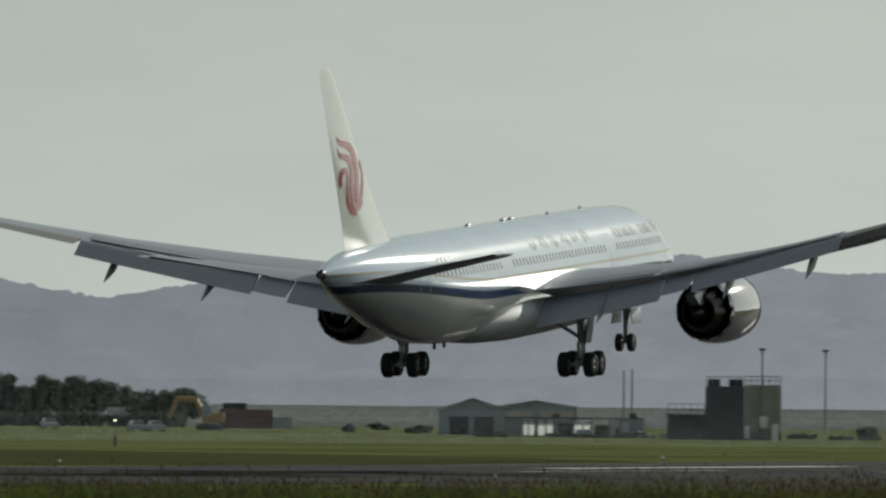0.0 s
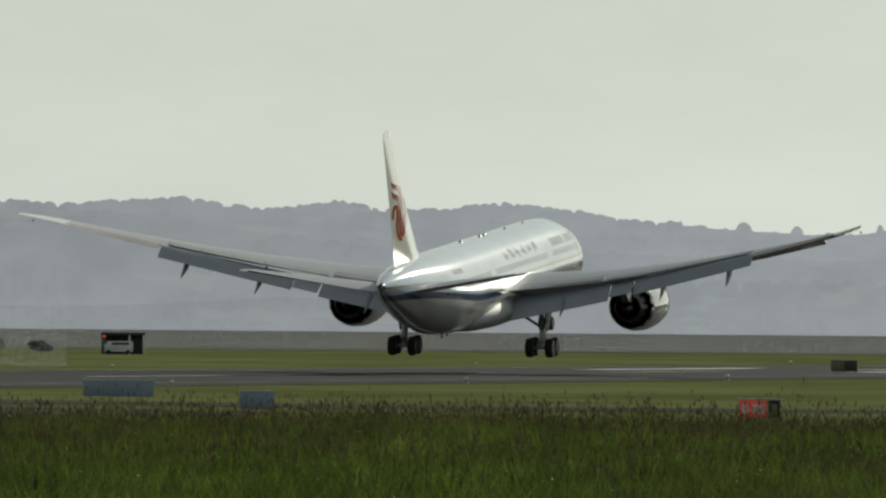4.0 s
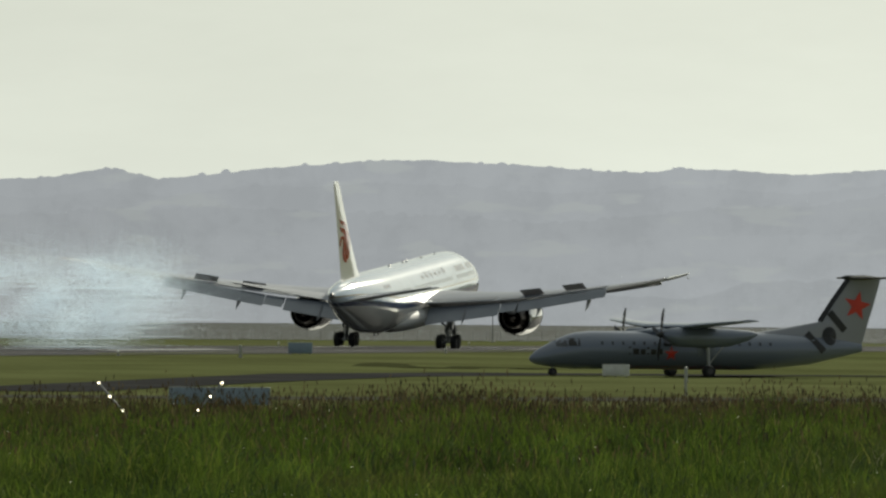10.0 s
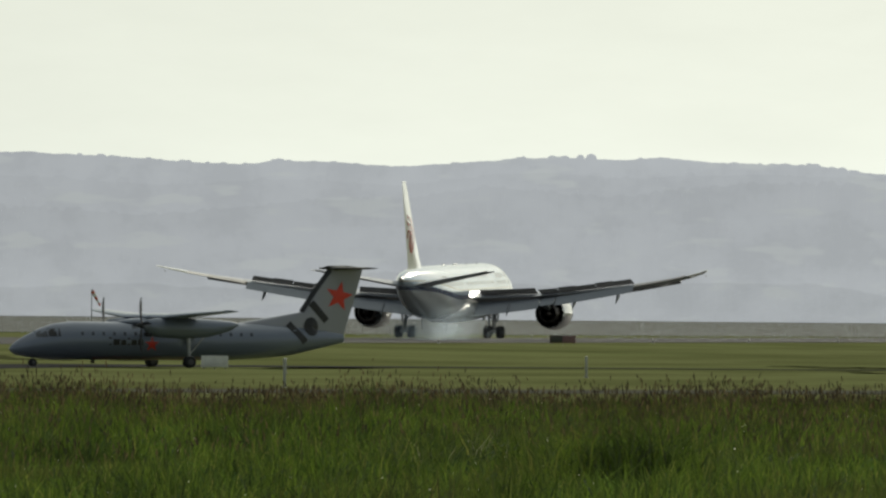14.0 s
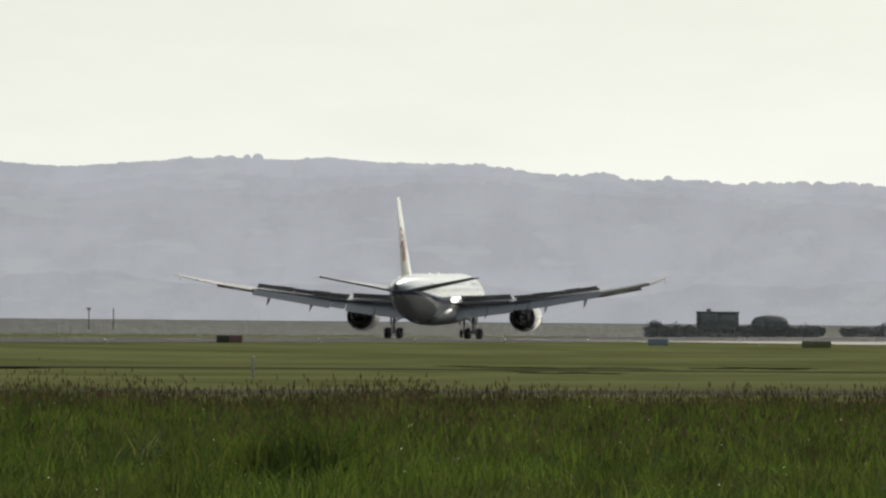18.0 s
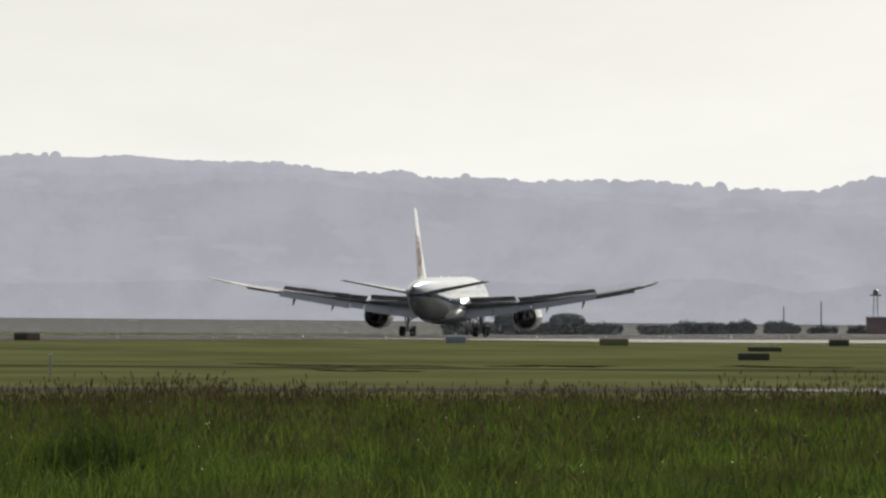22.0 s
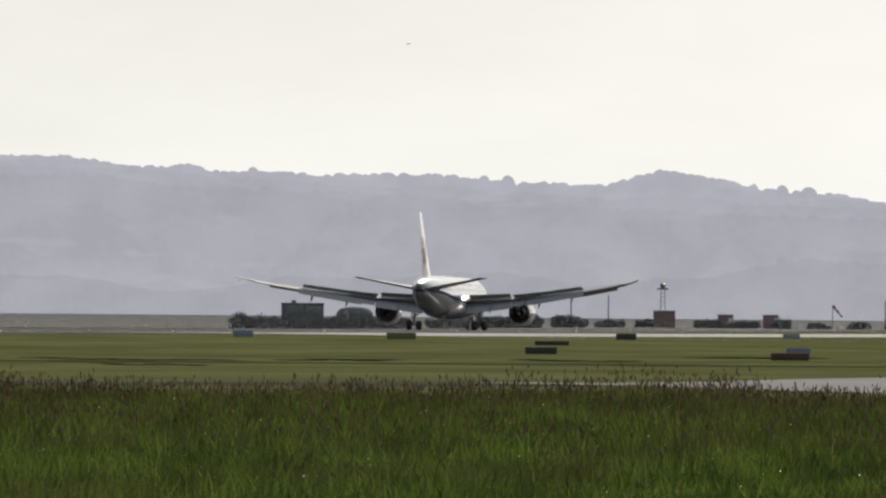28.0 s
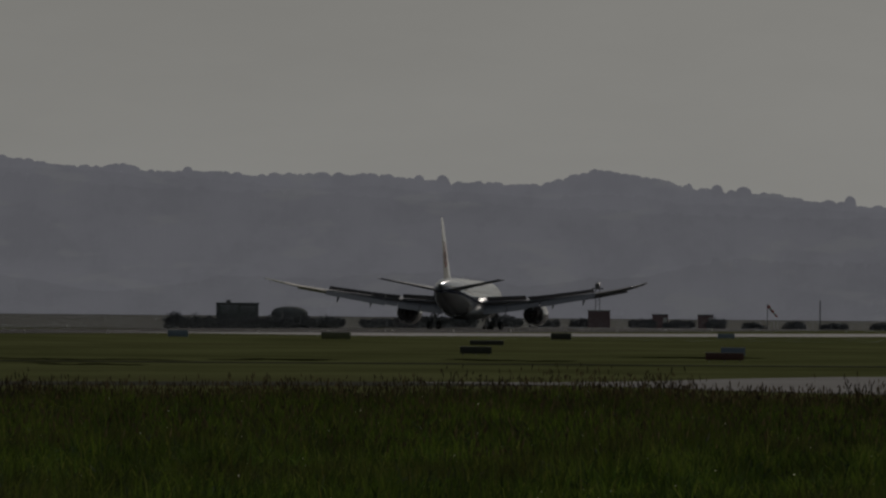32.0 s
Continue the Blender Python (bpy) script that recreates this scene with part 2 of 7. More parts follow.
def turf():
    m, n, l, b = material("turf")
    big, mid, small = noise_tex(n, l, 0.012, 5, "Object", (1, 0.35, 1)), noise_tex(n, l, 0.03, 6, "Object", (1.7, 0.5, 1), 0.62), noise_tex(n, l, 1.6, 4)
    c = ramp(n, l, big, ((0.32, (0.097, 0.11, 0.047)), (0.5, (0.134, 0.146, 0.064)), (0.68, (0.182, 0.182, 0.094))))
    c = mix_col(n, l, 0.6, c, ramp(n, l, mid, ((0.4, (0.062, 0.068, 0.024)), (0.6, (0.15, 0.165, 0.07)))))
    c = mix_col(n, l, 0.3, c, ramp(n, l, small, ((0.3, (0.035, 0.042, 0.014)), (0.7, (0.13, 0.146, 0.07)))))
    l.new(c, b.inputs["Base Color"])
    b.inputs["Roughness"].default_value = 0.9
    b.inputs["Specular IOR Level"].default_value = 0.0
    bump(n, l, small, b, 0.6, 0.08)
    return m


M["turf"] = turf()


def blade(name, dark, light, dry, through_light, brown=None, rough=0.42):
    """Leaf blades that let the low sun through; each blade differs."""
    m, n, l, b = material(name)
    g = n.new("ShaderNodeNewGeometry")
    tone = ramp(n, l, g.outputs["Random Per Island"], ((0.0, dark), (0.6, light), (0.86, light), (1.0, dry)))
    # patches paint shaded hollows and sunlit clumps into the blade colour
    patch = noise_tex(n, l, 1.1, 6, "Object", (1, 0.16, 0.3), 0.7)
    c = mix_col(n, l, 0.75, tone, ramp(n, l, patch, ((0.41, (0.16, 0.19, 0.14)), (0.59, (1.5, 1.5, 1.22)))), "MULTIPLY")
    if brown:
        stand = noise_tex(n, l, 0.5, 4, "Object", (1, 0.12, 0.4))
        c = mix_col(n, l, ramp(n, l, stand, ((0.47, (0, 0, 0)), (0.66, (0.55, 0.55, 0.55)))), c, brown)
    l.new(c, b.inputs["Base Color"])
    b.inputs["Roughness"].default_value = rough
    tr = n.new("ShaderNodeBsdfTranslucent")
    l.new(c, tr.inputs["Color"])
    mx = n.new("ShaderNodeMixShader")
    mx.inputs[0].default_value = through_light
    l.new(b.outputs[0], mx.inputs[1])
    l.new(tr.outputs[0], mx.inputs[2])
    l.new(mx.outputs[0], n["Material Output"].inputs["Surface"])
    return m


M["grass_blade"] = blade("grass_blade", (0.017, 0.032, 0.007), (0.065, 0.1, 0.016), (0.118, 0.124, 0.036), 0.5, (0.058, 0.048, 0.02))
M["broad_leaf"] = blade("broad_leaf", (0.013, 0.028, 0.007), (0.054, 0.096, 0.02), (0.08, 0.11, 0.035), 0.45, (0.05, 0.052, 0.022))
M["pale_blade"] = blade("pale_blade", (0.03, 0.045, 0.015), (0.08, 0.1, 0.035), (0.25, 0.25, 0.17), 0.3, rough=0.2)
M["grass_head"] = blade("grass_head", (0.028, 0.021, 0.012), (0.07, 0.052, 0.03), (0.12, 0.095, 0.055), 0.3)
M["glint_fleck"] = blade("glint_fleck", (0.6, 0.6, 0.56), (0.85, 0.85, 0.82), (0.85, 0.82, 0.7), 0.6)
# far hedge colour, lightened and greyed: the distance haze is in it
M["leaf_hazed"] = surf("leaf_hazed", (0.125, 0.134, 0.142), 0.95, 0, 0.12, 0.3, spec=0.0)
M["leaf"] = blade("leaf", (0.05, 0.062, 0.05), (0.085, 0.1, 0.078), (0.115, 0.12, 0.09), 0.25, rough=0.85)


def thin_sheet(name, colour, share=0.78):
    """Thin white matter that lets light through."""
    m, n, l, b = material(name)
    t = n.new("ShaderNodeBsdfTranslucent")
    t.inputs["Color"].default_value = colour
    b.inputs["Base Color"].default_value = colour
    b.inputs["Roughness"].default_value = 1.0
    mx = n.new("ShaderNodeMixShader")
    mx.inputs[0].default_value = share
    l.new(b.outputs[0], mx.inputs[1])
    l.new(t.outputs[0], mx.inputs[2])
    l.new(mx.outputs[0], n["Material Output"].inputs["Surface"])
    return m


def tidal_water():
    m, n, l, b = material("tidal_water")
    a = noise_tex(n, l, 0.01, 5, "Object", (1, 0.3, 1))
    l.new(ramp(n, l, a, ((0.4, (0.075, 0.078, 0.07)), (0.6, (0.1, 0.104, 0.096)))), b.inputs["Base Color"])
    l.new(ramp(n, l, a, ((0.4, (0.55,) * 3), (0.6, (0.9,) * 3))), b.inputs["Roughness"])
    b.inputs["Specular IOR Level"].default_value = 0.01
    return m


M["tidal"] = tidal_water()

# ---- shapes ----


def merge(*shapes):
    vs, fs = [], []
    for v, f in shapes:
        k = len(vs)
        vs += [tuple(p) for p in v]
        fs += [tuple(i + k for i in q) for q in f]
    return vs, fs


def moved(shape, m):
    return [tuple(m @ Vector(p)) for p in shape[0]], shape[1]


def loft(rings, cap=True, closed=True):
    n = len(rings[0])
    vs = [p for r in rings for p in r]
    fs = []
    for i in range(len(rings) - 1):
        for j in range(n if closed else n - 1):
            k = (j + 1) % n
            fs.append((i * n + j, i * n + k, (i + 1) * n + k, (i + 1) * n + j))
    if cap:
        fs.append(tuple(range(n))[::-1])
        fs.append(tuple((len(rings) - 1) * n + j for j in range(n)))
    return vs, fs


def block(sx, sy, sz, c=(0, 0, 0), b=0.0):
    """A box round c with chamfered edges."""
    b = min(b, sx * 0.45, sy * 0.45, sz * 0.45)
    x, y, z = sx / 2, sy / 2, sz / 2
    if b <= 0:
        r = lambda d, h: [(c[0] - x, c[1] - y, c[2] + h), (c[0] + x, c[1] - y, c[2] + h), (c[0] + x, c[1] + y, c[2] + h), (c[0] - x, c[1] + y, c[2] + h)]
        return loft([r(0, -z), r(0, z)])

    def ring(i, h):
        xx, yy, q = x - i, y - i, b
        pts = [(-xx + q, -yy), (xx - q, -yy), (xx, -yy + q), (xx, yy - q), (xx - q, yy), (-xx + q, yy), (-xx, yy - q), (-xx, -yy + q)]
        return [(c[0] + a, c[1] + d, c[2] + h) for a, d in pts]
    return loft([ring(b * 0.6, -z), ring(0, -z + b), ring(0, z - b), ring(b * 0.6, z)])


def rod(p, q, r0, r1=None, n=10):
    p, q = Vector(p), Vector(q)
    r1 = r0 if r1 is None else r1
    d = (q - p).normalized()
    u = d.orthogonal().normalized()
    w = d.cross(u)
    ring = lambda o, r: [tuple(o + (u * math.cos(a) + w * math.sin(a)) * r) for a in (2 * math.pi * i / n for i in range(n))]
    return loft([ring(p, r0), ring(q, r1)])


def lathe(profile, n=24, axis="Y", c=(0, 0, 0), cap=False):
    """profile: (along, radius); turned round an axis through c."""
    rings = []
    for a, r in profile:
        ring = []
        for i in range(n):
            t = 2 * math.pi * i / n
            u, w = r * math.cos(t), r * math.sin(t)
            p = (u, a, w) if axis == "Y" else (a, u, w) if axis == "X" else (u, w, a)
            ring.append((p[0] + c[0], p[1] + c[1], p[2] + c[2]))
        rings.append(ring)
    return loft(rings, cap=cap)


def mesh_of(name, shape, mat, smooth=True):
    me = bpy.data.meshes.new(name)
    me.from_pydata([tuple(v) for v in shape[0]], [], shape[1])
    bm = bmesh.new()
    bm.from_mesh(me)
    bmesh.ops.recalc_face_normals(bm, faces=bm.faces)
    if smooth:
        for f in bm.faces:
            f.smooth = True
        for e in bm.edges:
            if len(e.link_faces) == 2 and e.calc_face_angle(0) > 0.6:
                e.smooth = False
    bm.to_mesh(me)
    bm.free()
    me.materials.append(M[mat] if isinstance(mat, str) else mat)
    return me


def part(name, shape, mat, parent, label="", m=None, smooth=True):
    """One mesh object under a thing or under a part; shape may be ready mesh data."""
    me = shape if isinstance(shape, bpy.types.Mesh) else mesh_of(name, shape, mat, smooth)
    ob = new(name, me)
    ob.parent = parent
    if m is not None:
        ob.matrix_basis = m
    if label:
        ob["label"] = label
    return ob


def thing(name, label, category, group="", kind="", m=None, shape=None, mat=None, smooth=True):
    ob = new(name, mesh_of(name, shape, mat, smooth) if shape else None)
    if m is not None:
        ob.matrix_basis = m
    return tagged(ob, label, category, group, kind)


def heap(name, verts, tris, mat):
    """A big mesh from arrays: verts (n, 3), faces as an array of equal corner counts."""
    me = bpy.data.meshes.new(name)
    verts, tris = np.asarray(verts, np.float32), np.asarray(tris, np.int32)
    k = tris.shape[1]
    me.vertices.add(len(verts))
    me.vertices.foreach_set("co", verts.ravel())
    me.loops.add(tris.size)
    me.loops.foreach_set("vertex_index", tris.ravel())
    me.polygons.add(len(tris))
    me.polygons.foreach_set("loop_start", np.arange(0, tris.size, k, dtype=np.int32))
    me.polygons.foreach_set("loop_total", np.full(len(tris), k, np.int32))
    me.update(calc_edges=True)
    me.materials.append(M[mat])
    return me


# ---- ground, runway, far shore ----
RUNWAY_X = -311.0


def runway_z(y):
    return float(np.interp(y, [300, 800, 1150, 1330, 1700, 1850, 2150, 2400, 3000], [0.0, 0.1, 0.55, 0.6, 0.2, -0.0, -0.25, -0.42, -0.5]))


def ground_z(x, y):
    """A grassy bank round the camera, a flat airfield, and the runway's low crown."""
    d = math.hypot(x, y)
    bank = min(1.0, max(0.0, (262 - d) / 44))
    bank = bank * bank * (3 - 2 * bank)
    crown = min(1.0, max(0.0, 1 - (abs(x - RUNWAY_X) - 26) / 60))
    z = -0.32 + crown * (runway_z(y) + 0.32 - 0.03)
    # the land falls away towards the harbour, past the runway's far side and its end
    far = max(min(1.0, max(0.0, (RUNWAY_X - 34 - x) / 26)), min(1.0, max(0.0, (y - 2690) / 60)))
    z = z * (1 - far) + far * -1.4
    top = float(np.interp(math.degrees(math.atan2(x, y)), [-24, -22.5, -20, -14, -11.5, -9, -5], [2.94, 2.96, 2.9, 2.9, 3.0, 3.06, 3.06]))
    return z * (1 - bank) + top * bank


def ground_sheet():
    az = [radians(a) for a in np.concatenate([np.arange(-180, -32, 8.0), np.arange(-32, 2, 0.25), np.arange(2, 180, 8.0)])]
    rad = [0.02, 6, 30, 60, 100, 140, 180, 205, 215, 222, 230, 238, 246, 254, 262, 275, 300, 340, 400, 480] + list(range(560, 2500, 30)) + [2600, 2800, 3100, 3500, 4000, 4600, 4960]
    rings = [[(r * math.sin(a), r * math.cos(a), ground_z(r * math.sin(a), r * math.cos(a))) for a in az] for r in rad]
    return loft(rings, cap=False)


ground = thing("ground", "mown olive-green airfield turf with a grassy bank", "ground", kind="structure", shape=ground_sheet(), mat="turf")


def ribbon(points, width, lift, step=25.0):
    """A strip along a line of points, laid on the ground."""
    pts = [Vector((*p, 0)) for p in points]
    fine = []
    for a, b in zip(pts, pts[1:]):
        k = max(1, int((b - a).length / step))
        fine += [a.lerp(b, i / k) for i in range(k)]
    fine.append(pts[-1])
    rings = []
    for i, p in enumerate(fine):
        d = (fine[min(i + 1, len(fine) - 1)] - fine[max(i - 1, 0)]).normalized()
        s = Vector((d.y, -d.x, 0))
        row = []
        for k in (-1, -0.5, 0, 0.5, 1):
            q = p + s * width / 2 * k
            row.append((q.x, q.y, ground_z(q.x, q.y) + lift))
        rings.append(row)
    return loft(rings, cap=False, closed=False)


runway = thing("runway", "worn dark asphalt runway with white markings", "runway", kind="structure",
               shape=ribbon([(RUNWAY_X, y) for y in range(250, 2651, 50)], 60, 0.03), mat="runway_asphalt")


def marking(x, y0, y1, w, mat="road_white"):
    part("runway_marking", ribbon([(x, y0), (x, y1)], w, 0.05), mat, runway)


for y in range(760, 2600, 60):
    marking(RUNWAY_X, y, y + 30, 0.9)
for side in (-22.0, 22.0):
    for y in range(800, 2600, 450):
        marking(RUNWAY_X + side, y, y + 450, 0.6, "worn_white")
for y in (790, 1090, 1240, 1390):
    for side in (-10.5, 10.5):
        marking(RUNWAY_X + side, y, y + 45, 3.0)
tidal = thing("water", "grey tidal flats and shallow harbour water beyond the airfield", "water", kind="structure",
              shape=loft([[(r * math.sin(radians(a)), r * math.cos(radians(a)), ground_z(r * math.sin(radians(a)), r * math.cos(radians(a))) + 0.06) for a, r in ((a, (1 - f) * float(np.interp(a, [-25, -15, -8], [2180, 2380, 2760])) + f * 4700) for a in np.arange(-40, 8.1, 0.5))] for f in (0, 0.06, 0.15, 0.3, 0.5, 0.75, 1)], cap=False, closed=False), mat="tidal")
thing("taxiway", "dull grey taxiway behind the tall grass", "taxiway", kind="structure",
      shape=ribbon([(-345, 655), (-300, 712), (-257, 745), (-176, 778), (-128, 850), (-112, 880)], 24, 0.03), mat="dull_paving")
thing("apron", "wide worn grey apron where the taxiway meets the runway", "apron", kind="structure",
      shape=loft([[(d * math.sin(radians(a)), d * math.cos(radians(a)), ground_z(d * math.sin(radians(a)), d * math.cos(radians(a))) + 0.034) for d in (d0 + (d1 - d0) * k / 6 for k in range(7))] for a, d0, d1 in
                  ((-22.6, 590, 728), (-21.5, 600, 764), (-20.8, 612, 768), (-20, 645, 762), (-19.2, 685, 757), (-18.4, 712, 753), (-17.6, 730, 748))], cap=False, closed=False), mat="dull_paving")
thing("taxiway", "pale taxiway that gleams behind the tall grass", "taxiway", kind="structure",
      shape=loft([[(d * math.sin(radians(a)), d * math.cos(radians(a)), ground_z(d * math.sin(radians(a)), d * math.cos(radians(a))) + 0.032) for d in (d0 + (d1 - d0) * k / 6 for k in range(7))] for a, d0, d1 in
                  ((-7.9, 886, 890), (-7.4, 872, 898), (-7.0, 856, 918), (-6.7, 835, 955), (-6.3, 815, 990), (-5.8, 800, 1010), (-5.0, 780, 1040), (-4.0, 770, 1040))], cap=False, closed=False), mat="pale_paving")
thing("taxiway", "pale worn taxiway that gleams in the low sun", "taxiway", kind="structure",
      shape=ribbon([(-280, 1840), (-250, 2040), (-219, 2300), (-197, 2600)], 42, 0.04), mat="gleam_paving")
thing("taxiway", "dark asphalt taxiway crossing the infield grass", "taxiway", kind="structure",
      shape=ribbon([(-60, 1175), (-140, 1132), (-205, 1098), (-228, 1066), (-230, 1020), (-222, 950), (-211, 870), (-203, 815)], 10, 0.035), mat="asphalt")

# dark weedy drains across the mown turf: heading from, heading to, distance, width
M["drain_grass"] = surf("drain_grass", (0.06, 0.064, 0.03), 0.95, 0, 0.4, 0.3, fine=12, spec=0.0)
for a0, a1, d, w in ((-9.55, -8.75, 1165, 5), (-8.6, -8.2, 1190, 4), (-7.75, -7.3, 1215, 5), (-7.05, -6.6, 1300, 6), (-11.4, -11.1, 1090, 7), (-9.3, -8.9, 1085, 3), (-12.6, -11.9, 1150, 5), (-15.2, -14.3, 960, 4), (-18.9, -17.6, 985, 4)):
    bends = [d * (1 + 0.03 * noise.noise((k * 0.29, d, 0.7)) + 0.012 * noise.noise((k * 0.9, d, 4.7))) for k in range(25)]
    line = [(r * math.sin(radians(a0 + (a1 - a0) * k / 24)), r * math.cos(radians(a0 + (a1 - a0) * k / 24))) for k, r in enumerate(bends)]
    thing("drain", "dark weedy drain across the infield turf", "ditch", kind="structure", shape=ribbon(line, w * 0.55, 0.025, 6), mat="drain_grass")

M["rough_turf"] = surf("rough_turf", (0.068, 0.07, 0.034), 0.95, 0, 0.45, 0.05, fine=10, spec=0.0)
thing("rough_ground", "rough uncut grass and bare soil past the runway", "ground", kind="structure",
      shape=loft([[(d * math.sin(radians(a)), d * math.cos(radians(a)), ground_z(d * math.sin(radians(a)), d * math.cos(radians(a))) + 0.03) for d in (d0 + (d1 - d0) * k / 12 for k in range(13))] for a, d0, d1 in
                  ((-27, 1090, 1400), (-25, 1105, 1380), (-24, 1120, 1370), (-23.4, 1135, 1340), (-22.8, 1170, 1320), (-22.2, 1215, 1290), (-21.8, 1250, 1256))], cap=False, closed=False), mat="rough_turf")

# ---- far hills ----
RIDGE_START, RIDGE_STEP = -24.4, 0.2
# height of the skyline over the eye's level, per step of heading, in 27000ths of the distance
RIDGE = (184, 182, 162, 150, 168, 182, 187, 192, 206, 234, 254, 250, 240, 240, 233, 219, 208, 204, 204, 191, 182, 203, 227, 222, 191, 195, 195, 198, 194, 191, 183, 191, 196, 187, 180, 192, 180, 180, 194, 185,
         171, 162, 153, 147, 143, 145, 163, 169, 182, 198, 196, 200, 215, 219, 237, 218, 227, 239, 245, 254, 255, 251, 247, 240, 237, 244, 240, 234, 241, 248, 254, 249, 254, 245, 245, 241, 228, 230, 217, 219,
         215, 213, 214, 205, 202, 199, 222, 214, 192, 188, 175, 165)
# the nearer shoulder and the wooded foot of the hills: heading, height
SHOULDER = ((-25, 120), (-22.5, 150), (-21.5, 132), (-20.4, 110), (-20.1, 158), (-19.9, 148), (-19.7, 128), (-19.2, 138), (-18.95, 150), (-18.7, 176), (-18.2, 168), (-17.66, 134), (-17.3, 118), (-16.9, 107), (-16, 101), (-15.4, 98),
            (-14.8, 112), (-14.3, 143), (-13.6, 160), (-13.2, 169), (-12.6, 160), (-11.9, 142), (-11.6, 158), (-11.35, 172), (-11.0, 175), (-10.64, 197), (-10.35, 188), (-10.1, 186), (-9.65, 210), (-9.3, 206), (-8.9, 188), (-8.2, 176), (-7.4, 160), (-6.9, 150), (-6.5, 140), (-6, 146), (-5, 140))
FOOT = ((-25, 40), (-20, 46), (-17, 44), (-15.5, 60), (-14.2, 52), (-12.5, 44), (-11.4, 52), (-11.2, 72), (-10.75, 76), (-10.3, 62), (-9.9, 66), (-9.4, 70), (-9.05, 40), (-8.6, 70), (-8.2, 62), (-7.8, 76), (-7.5, 64), (-6.9, 78), (-6.4, 66), (-5, 60))
# woods on the skyline: heading from, heading to, how many trees to the degree, height of the trees
WOODS = ((-24.6, -19.4, 26, 5), (-19.4, -16.1, 70, 9), (-16.1, -15.25, 14, 3), (-15.25, -14.2, 70, 8), (-14.2, -11.5, 14, 3), (-11.5, -9.2, 16, 3), (-9.15, -8.85, 60, 8), (-8.8, -8.6, 30, 4), (-8.6, -7.72, 75, 9), (-7.72, -7.4, 30, 4), (-7.4, -6.85, 90, 9), (-6.8, -5.5, 40, 6))
LONE_TREES = ((-15.86, 14, 14), (-15.66, 13, 11), (-15.35, 12, 6), (-13.24, 5, 7), (-13.15, 7, 8), (-11.44, 4, 9), (-10.31, 7, 7), (-10.27, 10, 10), (-8.97, 8, 9), (-8.73, 9, 9), (-7.86, 13, 10), (-7.77, 15, 12), (-7.29, 10, 7), (-6.74, 13, 11), (-6.64, 12, 14), (-6.24, 18, 11))


def knots(line, a):
    return float(np.interp(a, [k[0] for k in line], [k[1] for k in line]))


def skyline(a):
    thick = max([h * 0.55 for a0, a1, per, h in WOODS if per >= 60 and a0 <= a <= a1] or [1.0])
    return float(np.interp(a, [RIDGE_START + RIDGE_STEP * i for i in range(len(RIDGE))], RIDGE)) - thick


def crowns(heads, woods, lone, seed):
    """Round tree tops along a crest, as extra height at the given headings."""
    rnd = random.Random(seed)
    trees = [(c, h, radians(1) ** -1 * r / 27000) for c, h, r in lone]
    for a0, a1, per, h in woods:
        for k in range(int((a1 - a0) * per)):
            c = a0 + (a1 - a0) * rnd.random()
            grove = 0.45 + 0.9 * max(0.0, noise.noise((c * 2.6, seed, 1.1)) + 0.35)
            hh = h * grove * (0.5 + 0.8 * rnd.random())
            trees.append((c, hh, math.degrees((hh * 0.65 + 2 + 5 * rnd.random()) / 27000)))
    out = np.zeros(len(heads))
    for c, h, r in trees:
        i0, i1 = np.searchsorted(heads, (c - r, c + r))
        q = np.sqrt(np.maximum(0, 1 - ((heads[i0:i1] - c) / r) ** 2))
        out[i0:i1] = np.maximum(out[i0:i1], h * q)
    return out


def crest(a, share, wobble, seed):
    """Height of a range's crest over the eye's level at a heading, without its trees."""
    return share(a) + wobble * noise.noise((a * 1.1, seed, 0.3)) + wobble * 0.5 * noise.noise((a * 3.3, seed, 5.3)) + 2.5 * noise.noise((a * 12, seed, 9.1)) + 1.2 * noise.noise((a * 40, seed, 3.1))


def hill_height(e, d1, f, base=-1.2):
    return base + (4.7 + max(4, e) * d1 / 27000 - base) * (f ** 0.85)


def hill_range(name, mat, d0, d1, share, wobble, woods, lone, label, seed, base=-1.2, a0=-26.0, a1=-4.5):
    """A long hill: rises from d0 to its crest at d1, with soft spurs and trees along the crest."""
    cols, rows = 5200, 6
    heads = np.linspace(a0, a1, cols)
    trees = crowns(heads, woods, lone, int(seed * 10))
    vs = []
    for a, tree_top in zip(heads, trees):
        e = crest(a, share, wobble, seed)
        for j in range(rows):
            f = j / (rows - 1)
            d = d0 + (d1 - d0) * f
            h = hill_height(e, d1, f, base) + (tree_top * d1 / 27000 if j == rows - 1 else 0)
            vs.append((d * math.sin(radians(a)), d * math.cos(radians(a)), h))
    fs = (np.arange(cols - 1)[:, None, None] * rows + np.arange(rows - 1)[None, :, None] + np.array([0, rows, rows + 1, 1])[None, None, :]).reshape(-1, 4)
    me = heap(name, vs, fs, mat)
    me.polygons.foreach_set("use_smooth", [True] * len(me.polygons))
    ob = new(name, me)
    return tagged(ob, label, "hills", kind="structure")


